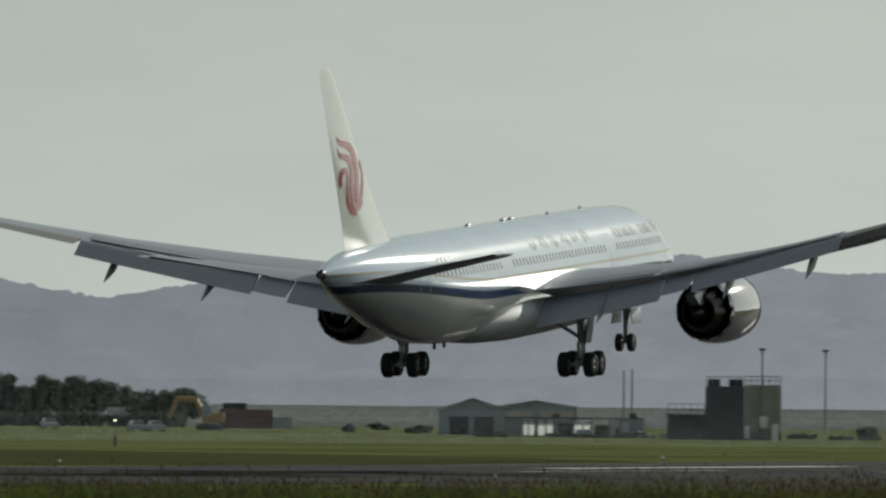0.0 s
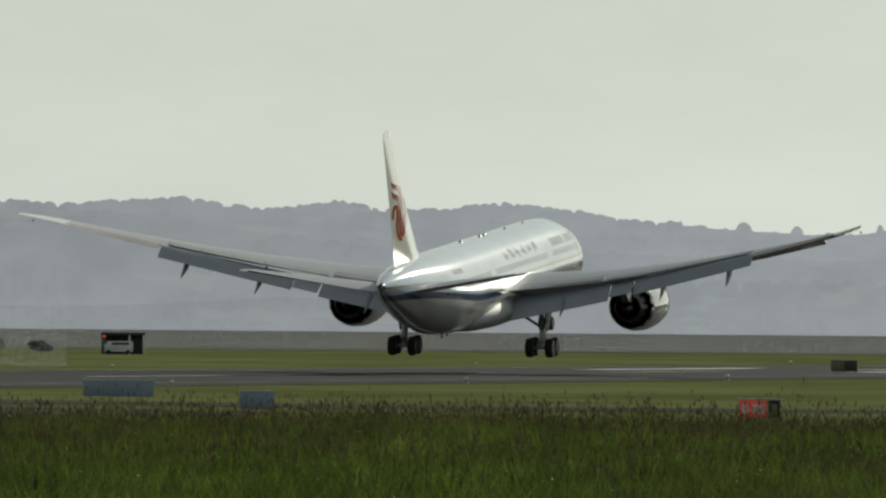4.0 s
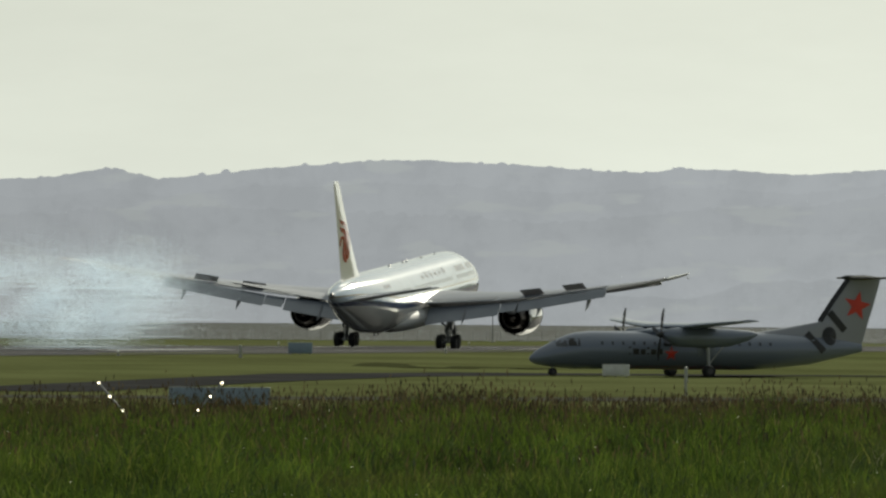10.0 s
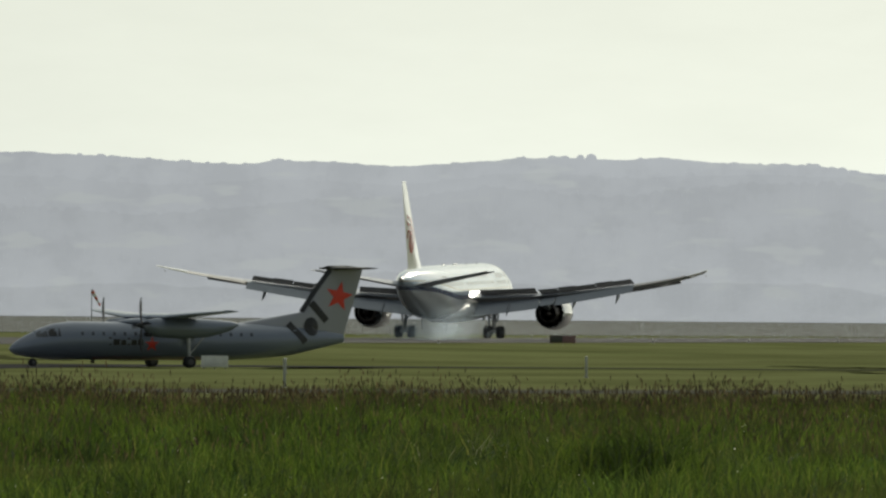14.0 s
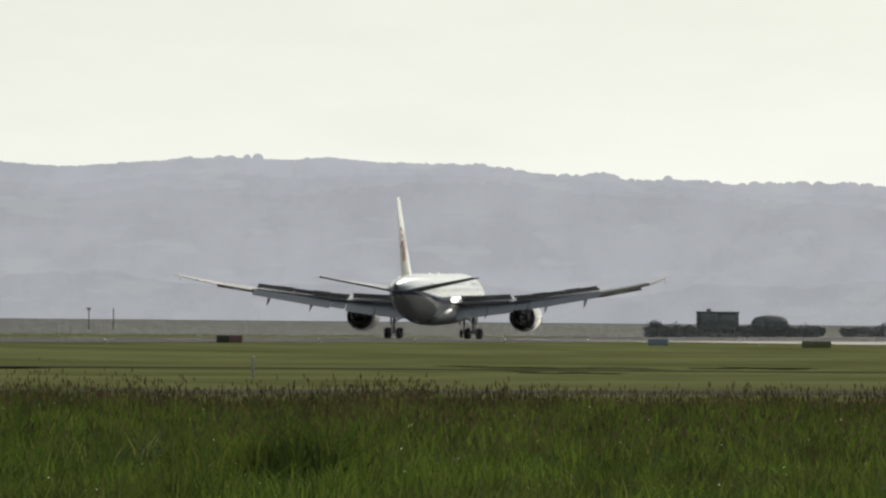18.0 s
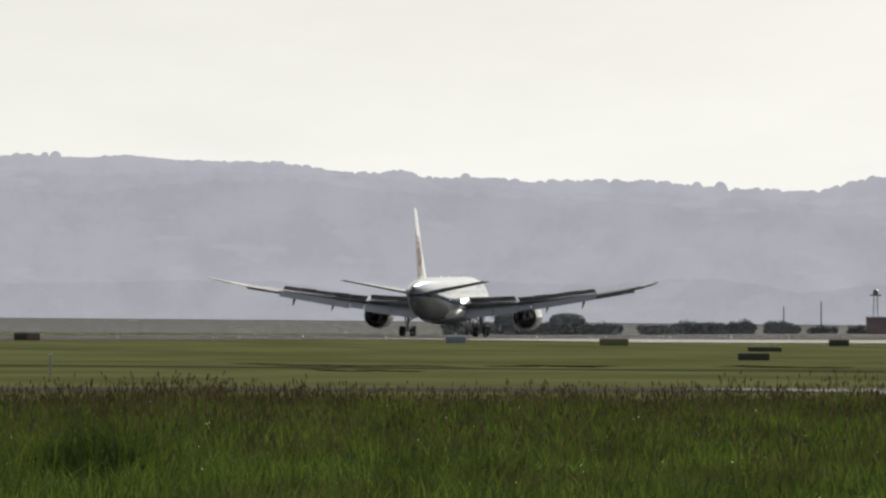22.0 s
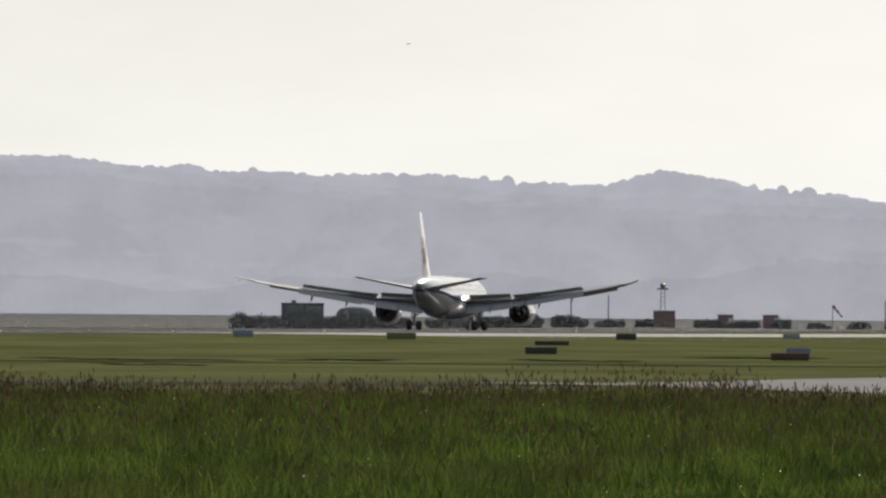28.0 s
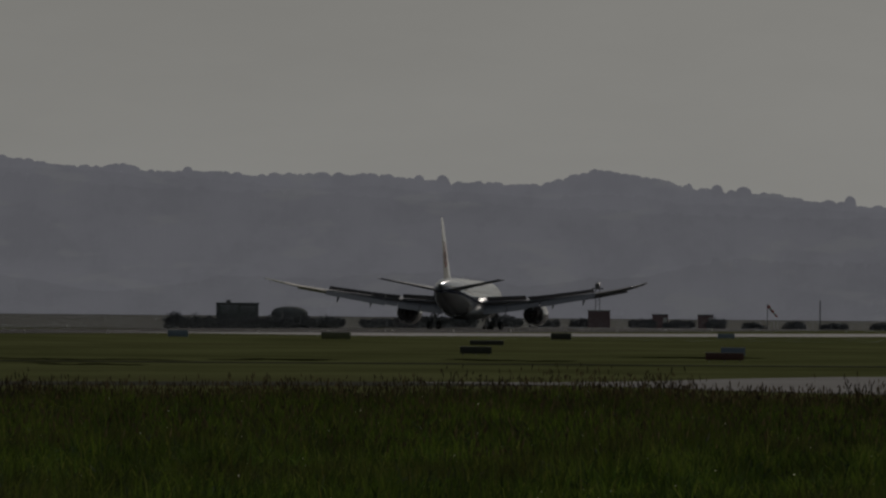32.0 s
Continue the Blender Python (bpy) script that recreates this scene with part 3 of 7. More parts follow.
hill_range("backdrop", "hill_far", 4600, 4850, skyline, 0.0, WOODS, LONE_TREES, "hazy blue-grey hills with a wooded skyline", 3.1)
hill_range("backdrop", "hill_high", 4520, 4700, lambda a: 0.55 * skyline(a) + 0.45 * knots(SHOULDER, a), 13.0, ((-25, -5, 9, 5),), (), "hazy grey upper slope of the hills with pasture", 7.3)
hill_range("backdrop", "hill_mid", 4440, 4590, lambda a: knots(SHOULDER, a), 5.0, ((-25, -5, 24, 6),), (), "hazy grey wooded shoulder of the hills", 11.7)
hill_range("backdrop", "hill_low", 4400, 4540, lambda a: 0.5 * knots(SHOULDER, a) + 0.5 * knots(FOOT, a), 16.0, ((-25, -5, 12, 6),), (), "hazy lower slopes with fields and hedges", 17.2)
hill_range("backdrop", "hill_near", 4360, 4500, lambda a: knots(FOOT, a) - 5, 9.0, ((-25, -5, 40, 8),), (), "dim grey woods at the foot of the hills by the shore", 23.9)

# ---- the landing airliner: x to its right, y forward, z up; origin on the ground under the main gear ----
MAIN = 31.2  # distance from the nose to the main gear


def fuselage_at(s):
    """Half width, half height and centre height of the body at s metres from the nose."""
    st = (0, 0.25, 0.7, 1.5, 3, 5, 8, 11, 42, 46, 50, 53.8, 57.2, 60.0, 61.5, 61.8)
    w = (0.05, 0.5, 0.92, 1.45, 2.1, 2.55, 2.85, 2.885, 2.885, 2.83, 2.55, 2.0, 1.4, 0.76, 0.34, 0.26)
    h = (0.05, 0.5, 0.9, 1.42, 2.05, 2.55, 2.92, 2.97, 2.97, 2.85, 2.45, 1.9, 1.35, 0.74, 0.34, 0.26)
    c = (4.0, 4.03, 4.12, 4.3, 4.55, 4.77, 4.93, 4.95, 4.95, 5.07, 5.42, 5.85, 6.2, 6.45, 6.55, 6.56)
    return tuple(float(np.interp(s, st, q)) for q in (w, h, c))


def body_ring(s, n=56, grow=0.0):
    w, h, c = fuselage_at(s)
    return [((w + grow) * math.sin(t), MAIN - s, c + (h + grow) * math.cos(t)) for t in (2 * math.pi * i / n for i in range(n))]


def on_body(s, z, side, out=0.0):
    """A point on the skin at station s and height z, and the skin's outward lean."""
    w, h, c = fuselage_at(s)
    k = max(-1, min(1, (z - c) / h))
    x = w * math.sqrt(1 - k * k)
    nrm = Vector((x / (w * w), 0, (z - c) / (h * h))).normalized()
    return Vector((side * (x + nrm.x * out), MAIN - s, z + nrm.z * out)), Vector((side * nrm.x, 0, nrm.z))


def skin_patch(s0, s1, z0, z1, side, out=0.015, rows=3, cols=2):
    vs = []
    for i in range(cols + 1):
        for j in range(rows + 1):
            vs.append(tuple(on_body(s0 + (s1 - s0) * i / cols, z0 + (z1 - z0) * j / rows, side, out)[0]))
    fs = [(i * (rows + 1) + j, (i + 1) * (rows + 1) + j, (i + 1) * (rows + 1) + j + 1, i * (rows + 1) + j + 1) for i in range(cols) for j in range(rows)]
    return vs, fs


def airfoil(chord, thick, n=9, camber=0.02):
    """Closed outline, leading edge at 0, trailing edge at chord: (along, up)."""
    top, low = [], []
    for i in range(n + 1):
        u = 0.5 - 0.5 * math.cos(math.pi * i / n)
        t = 5 * thick * (0.2969 * math.sqrt(u) - 0.126 * u - 0.3516 * u * u + 0.2843 * u ** 3 - 0.1015 * u ** 4)
        cl = camber * 4 * u * (1 - u)
        top.append((u * chord, (cl + t) * chord))
        low.append((u * chord, (cl - t) * chord))
    return top + low[-2:0:-1]


def wing_like(sections, side, thick_axis="Z"):
    """sections: (span x, leading edge s, chord, z, thickness ratio, twist deg); fins take x as height."""
    rings = []
    for x, le, ch, z, th, tw in sections:
        ring = []
        for a, u in airfoil(ch, th, camber=0.0 if thick_axis == "X" else 0.018):
            t = radians(tw)
            aa, uu = a * math.cos(t) + u * math.sin(t), -a * math.sin(t) + u * math.cos(t)
            ring.append((u, MAIN - (le + a), x) if thick_axis == "X" else (side * x, MAIN - (le + aa), z + uu))
        rings.append(ring)
    return loft(rings)


airliner = thing("airliner", "white wide-body twin-jet airliner landing with gear and flaps down", "airplane")
stations = [0, 0.1, 0.25, 0.45, 0.7, 1.1, 1.5, 2.2, 3, 4, 5, 6.5, 8, 11] + list(range(14, 43, 4)) + [44, 46, 48, 50, 52, 53.8, 55.5, 57.2, 58.6, 60.0, 60.8, 61.5, 61.8]
fuselage = part("fuselage", loft([body_ring(s) for s in stations]), "livery", airliner, "gloss white body with a blue cheatline and grey belly")
part("tail_cone", lathe([(MAIN - 61.8, 0.27), (MAIN - 62.05, 0.22), (MAIN - 62.05, 0.18), (MAIN - 61.5, 0.15)], 20, c=(0, 0, 6.56)), "hot_metal", fuselage, "dark exhaust at the tip of the tail")
part("wing_fairing", loft([[(w * math.sin(t), MAIN - s, c + h * math.cos(t)) for t in (2 * math.pi * i / 40 for i in range(40))]
     for s, w, h, c in ((17.5, 0.3, 0.2, 2.3), (19, 2.2, 0.7, 2.7), (21.5, 2.95, 1.2, 2.95), (26, 3.2, 1.4, 3.05), (32, 3.2, 1.45, 3.05), (36, 2.95, 1.25, 2.95), (39, 2.2, 0.8, 2.7), (41.5, 0.4, 0.2, 2.4))]), "belly_grey", fuselage, "light grey belly fairing")
# cabin windows, doors and plain bars where the titles stand
for side in (-1, 1):
    s = 7.6
    while s < 55.5:
        gap = any(abs(s - d) < 0.95 for d in (6.6, 17.4, 37.6, 51.2))
        if not gap and s < 54.0:
            part("cabin_window", skin_patch(s - 0.12, s + 0.12, 5.77 + 0.03 * max(0, s - 46), 6.14 + 0.03 * max(0, s - 46), side, 0.012, 1, 1), "window_dark", fuselage)
        s += 0.62
    for d in (6.6, 17.4, 37.6, 51.2):
        door = part("cabin_door", skin_patch(d - 0.55, d + 0.55, 4.85, 6.7, side, 0.006, 5, 1), "livery", fuselage, "white cabin door")
        part("door_gap", skin_patch(d - 0.58, d - 0.54, 4.83, 6.72, side, 0.014, 5, 1), "door_line", door)
        part("door_gap", skin_patch(d + 0.54, d + 0.58, 4.83, 6.72, side, 0.014, 5, 1), "door_line", door)
    for a, b in ((8.3, 9.1), (9.3, 9.6), (9.8, 10.6), (11.6, 12.4), (12.6, 13.3), (13.5, 13.8), (14.0, 14.8), (15.0, 15.7)):
        part("title_bar", skin_patch(a, b, 6.42, 6.92, side, 0.014, 2, 2), "title_dark", fuselage)
    part("flag_mark", skin_patch(7.1, 7.75, 6.45, 6.95, side, 0.014, 2, 3), "emblem_red", fuselage)
    rnd = random.Random(5)
    for k in range(6):
        a = 20.6 + k * 2.0
        for q in range(4):
            z0 = 6.38 + 0.25 * rnd.random()
            part("title_bar", skin_patch(a + q * 0.34, a + q * 0.34 + 0.14, z0, 6.8 + 0.3 * rnd.random(), side, 0.014, 2, 1), "title_dark", fuselage)
        part("title_bar", skin_patch(a + 0.05, a + 1.2, 6.66, 6.76, side, 0.015, 1, 2), "title_dark", fuselage)
    for a, b in ((46.2, 46.5), (46.7, 47.3), (47.5, 48.0), (48.2, 48.7)):
        part("registration_bar", skin_patch(a, b, 6.55, 6.85, side, 0.014, 1, 1), "title_dark", fuselage)
for s, h in ((14.0, 0.16),):
    w, hh, c = fuselage_at(s)
    part("antenna", loft([[(-0.04, MAIN - s + 0.3, c + hh - 0.03), (0.04, MAIN - s + 0.3, c + hh - 0.03), (0.04, MAIN - s - 0.3, c + hh - 0.03), (-0.04, MAIN - s - 0.3, c + hh - 0.03)],
                          [(-0.02, MAIN - s - 0.05, c + hh + h), (0.02, MAIN - s - 0.05, c + hh + h), (0.02, MAIN - s - 0.3, c + hh + h), (-0.02, MAIN - s - 0.3, c + hh + h)]]), "gear_grey", fuselage, "grey blade antenna")
for s in (35.4, 28.9, 27.4):
    part("antenna_bump", lathe([(-0.5, 0.01), (-0.35, 0.1), (0, 0.16), (0.35, 0.1), (0.5, 0.01)], 16, c=(0, MAIN - s, 7.9)), "spoiler_grey", fuselage, "small grey antenna bump")
part("beacon", lathe([(0, 0.09), (0.06, 0.08), (0.09, 0.05), (0.11, 0.01)], 12, "Z", (0, MAIN - 20.5, 7.9), True), "dull_lens", fuselage, "unlit dark red beacon lamp")
for s in (17.2, 40.2, 42.0):
    w, hh, c = fuselage_at(s)
    part("drain_mast", block(0.1, 0.35, 0.32, (0, MAIN - s, c - hh - 0.12), 0.03), "black", fuselage)

# fin, rudder, stabilisers
FIN = ((7.2, 48.6, 8.9, 0, 0.06, 0), (8.5, 50.8, 7.2, 0, 0.075, 0), (11.4, 54.1, 5.1, 0, 0.085, 0), (16.5, 59.0, 2.45, 0, 0.085, 0), (17.08, 59.9, 1.65, 0, 0.05, 0))
fin = part("fin", wing_like(FIN, 1, "X"), "fin_paint", airliner, "tall white fin with a red emblem")


def fin_skin(z):
    q = [np.interp(z, [r[0] for r in FIN], [r[k] for r in FIN]) for k in (1, 2, 4)]
    return q


def fin_point(z, u, side, out=0.02):
    """A point on the fin at height z and share u of the chord."""
    le, ch, th = fin_skin(z)
    t = 5 * th * ch * (0.2969 * math.sqrt(u) - 0.126 * u - 0.3516 * u * u + 0.2843 * u ** 3 - 0.1015 * u ** 4)
    return (side * (t + out), MAIN - (le + u * ch), z)


def fin_band(curve, width, side):
    """A painted band along (z, station) points, as wide as asked."""
    vs, fs = [], []
    for i, (z, s, w) in enumerate(curve):
        a, b = curve[max(0, i - 1)], curve[min(len(curve) - 1, i + 1)]
        dz, ds = b[0] - a[0], b[1] - a[1]
        k = math.hypot(dz, ds) or 1
        for q in (-1, 1):
            zz, ss = z + q * w * width * ds / k / 2, s - q * w * width * dz / k / 2
            le, ch, th = fin_skin(zz)
            vs.append(fin_point(zz, min(0.97, max(0.02, (ss - le) / ch)), side))
        if i:
            fs.append((2 * i - 2, 2 * i - 1, 2 * i + 1, 2 * i))
    return vs, fs


def smooth_curve(pts, k=6):
    out = []
    for i in range(len(pts) - 1):
        p0, p1, p2, p3 = pts[max(0, i - 1)], pts[i], pts[i + 1], pts[min(len(pts) - 1, i + 2)]
        for j in range(k):
            t = j / k
            out.append(tuple(0.5 * (2 * b + (c - a) * t + (2 * a - 5 * b + 4 * c - d) * t * t + (3 * b - a - 3 * c + d) * t ** 3) for a, b, c, d in zip(p0, p1, p2, p3)))
    return out + [pts[-1]]


for side in (-1, 1):
    # three nested flowing strokes: crest and spine with a hook, middle band, curled inner band
    for line in ([(13.54, 59.14, 0.04), (13.25, 58.73, 0.25), (13.08, 57.82, 0.35), (12.86, 57.00, 0.46), (12.35, 56.39, 0.55), (11.59, 56.08, 0.59), (10.70, 56.03, 0.59), (10.19, 55.88, 0.50), (10.16, 55.47, 0.38), (10.51, 55.27, 0.35), (11.09, 55.11, 0.34), (11.68, 55.11, 0.32), (12.08, 55.37, 0.25), (12.27, 55.47, 0.04)],
                 [(12.91, 58.94, 0.04), (12.57, 58.63, 0.25), (12.44, 57.92, 0.34), (12.28, 57.31, 0.42), (11.85, 56.90, 0.46), (11.19, 56.80, 0.46), (10.44, 56.69, 0.46), (9.92, 56.39, 0.42), (9.77, 55.78, 0.34), (10.03, 55.16, 0.08)],
                 [(10.92, 58.33, 0.25), (11.23, 58.48, 0.46), (11.60, 58.33, 0.42), (11.76, 57.92, 0.29), (11.58, 57.51, 0.42), (11.08, 57.41, 0.46), (10.48, 57.41, 0.46), (9.97, 57.20, 0.42), (9.58, 56.69, 0.34), (9.40, 55.98, 0.08)]):
        part("emblem_stroke", fin_band(smooth_curve(line), 1.0, side), "emblem_red", fin, "deep red emblem stroke")
for side, nm in ((1, "right"), (-1, "left")):
    stab = part("stabiliser", wing_like(((0.6, 52.6, 6.6, 5.72, 0.1, -2), (1.6, 53.4, 6.0, 5.9, 0.1, -2), (6, 56.9, 3.9, 6.75, 0.09, -2), (9.4, 59.6, 2.3, 7.4, 0.08, -2), (9.9, 60.5, 1.4, 7.5, 0.05, -2)), side), "wing_grey", airliner, "grey swept stabiliser")
    part("elevator", loft([[(side * x, MAIN - s, z + q) for s, q in ((s0, 0.06), (s1, 0.07), (s0, -0.06))] for x, s0, s1, z in ((1.7, 58.1, 59.6, 6.08), (9.3, 61.25, 62.05, 7.53))]), "flap_grey", stab)

# wings with flaps, ailerons, spoilers and flap-track fairings
WING_X = (1.5, 2.9, 6.5, 10.0, 15.0, 20.0, 25.0, 27.5, 29.2, 30.06)
WING_LE = (18.4, 19.3, 21.7, 24.1, 27.55, 31.0, 34.5, 37.0, 39.8, 42.6)
WING_TE = (33.6, 33.5, 33.7, 34.2, 35.8, 37.4, 39.1, 40.8, 42.6, 43.9)
WING_Z = (3.75, 3.82, 4.1, 4.42, 5.0, 5.7, 6.58, 7.14, 7.62, 7.95)


def wing_at(x):
    return [float(np.interp(x, WING_X, q)) for q in (WING_LE, WING_TE, WING_Z)]


def wing_twist(x):
    return float(np.interp(x, [0, 12, 20, 30], [-2.5, -1.5, -2.6, -3.2]))


def slab(side, x0, x1, chord0, chord1, droop, back=0.0, drop=0.0, thick=0.16, n=4):
    """A control surface along the trailing edge, drooped about its hinge."""
    rings = []
    for i in range(n + 1):
        x = x0 + (x1 - x0) * i / n
        ch = chord0 + (chord1 - chord0) * i / n
        le, te, z = wing_at(x)
        s0, z0 = te - ch * 0.72 + back, z - drop
        z0 += (te - le) * math.sin(radians(max(0.0, float(np.interp(x, [11, 20, 30], [0.2, 2.7, 4.7])))))
        ring = []
        for u, v in ((0, 0), (0.08, 0.45), (0.35, 0.5), (1, 0.04), (1, -0.04), (0.4, -0.5), (0.1, -0.45)):
            a, b = u * ch, v * thick * ch / 2
            t = radians(droop)
            ring.append((side * x, MAIN - (s0 + a * math.cos(t) + b * math.sin(t)), z0 - a * math.sin(t) + b * math.cos(t)))
        rings.append(ring)
    return loft(rings)


wings, engines, spoilers = {}, {}, []
for side, nm in ((1, "right"), (-1, "left")):
    sections = [(x, le, te - le - (0.8 if x < 27 else 0.45), z, th, tw) for x, le, te, z, th, tw in
                ((x, *wing_at(x), np.interp(x, [1.5, 10, 30], [0.135, 0.11, 0.085]), wing_twist(x)) for x in WING_X)]
    sections = [(x, le, c if x < 29.9 else 1.2, z, th, tw) for x, le, c, z, th, tw in sections]
    wing = part("wing", wing_like(sections[:8], side), "wing_grey", airliner, "long grey swept wing with a raked tip")
    wings[side] = wing
    part("wing_tip", wing_like(sections[7:], side), "white_paint", wing, "white raked wing tip")
    part("inboard_flap", slab(side, 3.2, 10.3, 2.9, 2.1, 31, 0.4, 0.02, 0.12), "flap_grey", wing, "lowered light grey flap")
    part("flaperon", slab(side, 10.4, 12.1, 2.0, 1.9, 24, 0.25, 0.05, 0.12), "flap_grey", wing, "drooped light grey flaperon")
    part("outboard_flap", slab(side, 12.2, 21.2, 1.9, 1.45, 31, 0.3, 0.04, 0.12), "flap_grey", wing, "lowered light grey flap")
    part("aileron", slab(side, 21.3, 27.2, 1.5, 1.0, 8, 0.1, 0.0, 0.14), "aileron_grey", wing, "dark grey aileron")
    part("slat", loft([[(side * x, MAIN - (wing_at(x)[0] + a), wing_at(x)[2] + b) for a, b in ((0.5, 0.15), (0.0, -0.12), (-0.55, -0.45), (-0.5, -0.2), (-0.15, 0.2))] for x in (4.5, 8.3)]), "bare_metal", wing)
    part("slat", loft([[(side * x, MAIN - (wing_at(x)[0] + a), wing_at(x)[2] + b) for a, b in ((0.5, 0.12), (0.0, -0.1), (-0.5, -0.38), (-0.45, -0.18), (-0.15, 0.16))] for x in (11.5, 16, 21, 26)]), "bare_metal", wing)
    for x, ln in ((6.9, 2.6), (14.4, 2.4), (19.4, 2.2)):
        le, te, z = wing_at(x)
        part("flap_fairing", moved(lathe([(2.2, 0.02), (1.4, 0.14), (0, 0.2), (-0.8, 0.14), (-ln * 0.8, 0.02)], 12), Matrix.Translation((side * x, MAIN - te + 0.3, z - 0.75)) @ Matrix.Rotation(radians(26), 4, "X") @ Matrix.Diagonal((0.8, 1, 1.6, 1))), "spoiler_grey", wing, "canoe-shaped flap fairing")
    # spoiler panels hinge at their front edge; each has its own pivot
    for x0, x1 in ((3.5, 5.57), (5.6, 7.67), (7.7, 9.8), (10.3, 12.46), (12.5, 14.56), (14.6, 16.76), (16.8, 18.86), (18.9, 21.0)):
        xm = (x0 + x1) / 2
        le, te, z = wing_at(xm)
        ch = 1.2 if x0 < 10 else 0.95
        fwd = 2.35 if x0 < 10 else 2.05
        ends = [Vector((side * x, MAIN - (wing_at(x)[1] - fwd), wing_at(x)[2] + (0.33 if x0 < 10 else 0.24) + (wing_at(x)[1] - wing_at(x)[0]) * math.sin(radians(-wing_twist(x))) * 0.82)) for x in (x0, x1)]
        ends.sort(key=lambda v: v.x)
        ax = (ends[1] - ends[0]).normalized()
        up = Vector((0, 0, 1))
        ay = up.cross(ax).normalized()
        az_ = ax.cross(ay)
        hinge = Matrix.Translation((ends[0] + ends[1]) / 2) @ Matrix((ax, ay, az_)).transposed().to_4x4()
        hl = (ends[1] - ends[0]).length / 2
        sp = part("spoiler", loft([[(q * hl, 0, 0.03), (q * hl, -ch, 0.015), (q * hl, -ch, -0.02), (q * hl, 0, -0.03)] for q in (-1, 1)]), "spoiler_grey", wing, "dark grey spoiler panel", hinge)
        sp.data.materials.append(M["spoiler_underside"])
        for f in sp.data.polygons:
            f.material_index = 1 if f.normal.z < -0.5 else 0
        spoilers.append((sp, hinge, 0 if x0 in (12.5, 16.8) else 1))
    part("nav_light", lathe([(0, 0.08), (0.12, 0.06), (0.16, 0.01)], 8, "Y", (side * 29.6, MAIN - 41.0, 7.42), True), "white_paint", wing)
    # engine
    ex, ez = side * 10.03, 2.7
    eng = part("engine", lathe([(MAIN - 20, 1.42), (MAIN - 19.75, 1.52), (MAIN - 19.7, 1.6), (MAIN - 19.9, 1.7), (MAIN - 20.9, 1.83), (MAIN - 22.4, 1.86), (MAIN - 24, 1.78), (MAIN - 25, 1.62)], 48, c=(ex, 0, ez)), "nacelle_paint", airliner, "big round engine nacelle with a scalloped rear edge")
    engines[side] = eng
    teeth = []
    for i in range(48):
        t = 2 * math.pi * i / 48
        depth = 0.45 * (1 - abs((i % 4) - 2) / 2)
        teeth.append((t, depth))
    outer = [[(ex + r * math.cos(t), MAIN - 25 - k * dp, ez + r * math.sin(t)) for t, dp in teeth] for r, k in ((1.62, 0.0), (1.53, 1.0), (1.5, 1.0), (1.56, 0.0))]
    part("chevron_ring", loft(outer, cap=False), "nacelle_paint", eng)
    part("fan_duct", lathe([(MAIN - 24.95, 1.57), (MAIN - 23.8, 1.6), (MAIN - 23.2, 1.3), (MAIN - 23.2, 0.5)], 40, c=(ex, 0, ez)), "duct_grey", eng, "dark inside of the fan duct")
    part("core_cowl", lathe([(MAIN - 23.2, 1.35), (MAIN - 24.6, 1.33), (MAIN - 25.4, 1.2), (MAIN - 26.3, 0.9), (MAIN - 26.3, 0.82), (MAIN - 25.2, 0.78)], 36, c=(ex, 0, ez)), "hot_metal", eng, "dark core cowl")
    part("exhaust_cone", lathe([(MAIN - 25.2, 0.62), (MAIN - 26.2, 0.5), (MAIN - 27.3, 0.08), (MAIN - 27.35, 0.01)], 24, c=(ex, 0, ez)), "hot_metal", eng, "heat-stained exhaust cone")
    part("inlet_lip", lathe([(MAIN - 20.05, 1.41), (MAIN - 19.68, 1.5), (MAIN - 19.62, 1.57), (MAIN - 19.7, 1.64), (MAIN - 20.15, 1.75)], 48, c=(ex, 0, ez)), "bare_metal", eng, "polished inlet lip")
    fan = part("fan", lathe([(MAIN - 20.8, 1.43), (MAIN - 20.9, 0.4), (MAIN - 20.5, 0.25), (MAIN - 20.2, 0.02)], 32, c=(ex, 0, ez)), "dark_metal", eng)
    part("pylon", loft([[(ex + q * w, MAIN - s, z) for q, s, z in ((-1, s0, z0), (1, s0, z0), (1, s1, z1), (-1, s1, z1))] for w, s0, z0, s1, z1 in ((0.24, 21.8, 4.2, 28.0, 3.7), (0.3, 21.4, 3.3, 27.0, 3.1))]), "wing_grey", eng, "grey engine pylon")


def wheel_set(parent, x, y, z, r, w):
    """One wheel: tyre and hub in one mesh of two materials."""
    hw = w / 2
    tyre = lathe([(x - hw, r * 0.55), (x - hw, r * 0.8), (x - hw * 0.8, r * 0.95), (x - hw * 0.4, r), (x + hw * 0.4, r), (x + hw * 0.8, r * 0.95), (x + hw, r * 0.8), (x + hw, r * 0.55)], 28, "X", (0, y, z))
    hub = lathe([(x - hw * 0.7, 0.05), (x - hw * 0.95, r * 0.2), (x - hw * 0.75, r * 0.56), (x + hw * 0.75, r * 0.56), (x + hw * 0.95, r * 0.2), (x + hw * 0.7, 0.05)], 20, "X", (0, y, z), True)
    me = mesh_of("wheel", merge(tyre, hub), "tyre")
    me.materials.append(M["wheel_hub"])
    first = len(tyre[1])
    me.polygons.foreach_set("material_index", [0 if i < first else 1 for i in range(len(me.polygons))])
    return part("wheel", me, None, parent, "black rubber tyre on a grey hub")


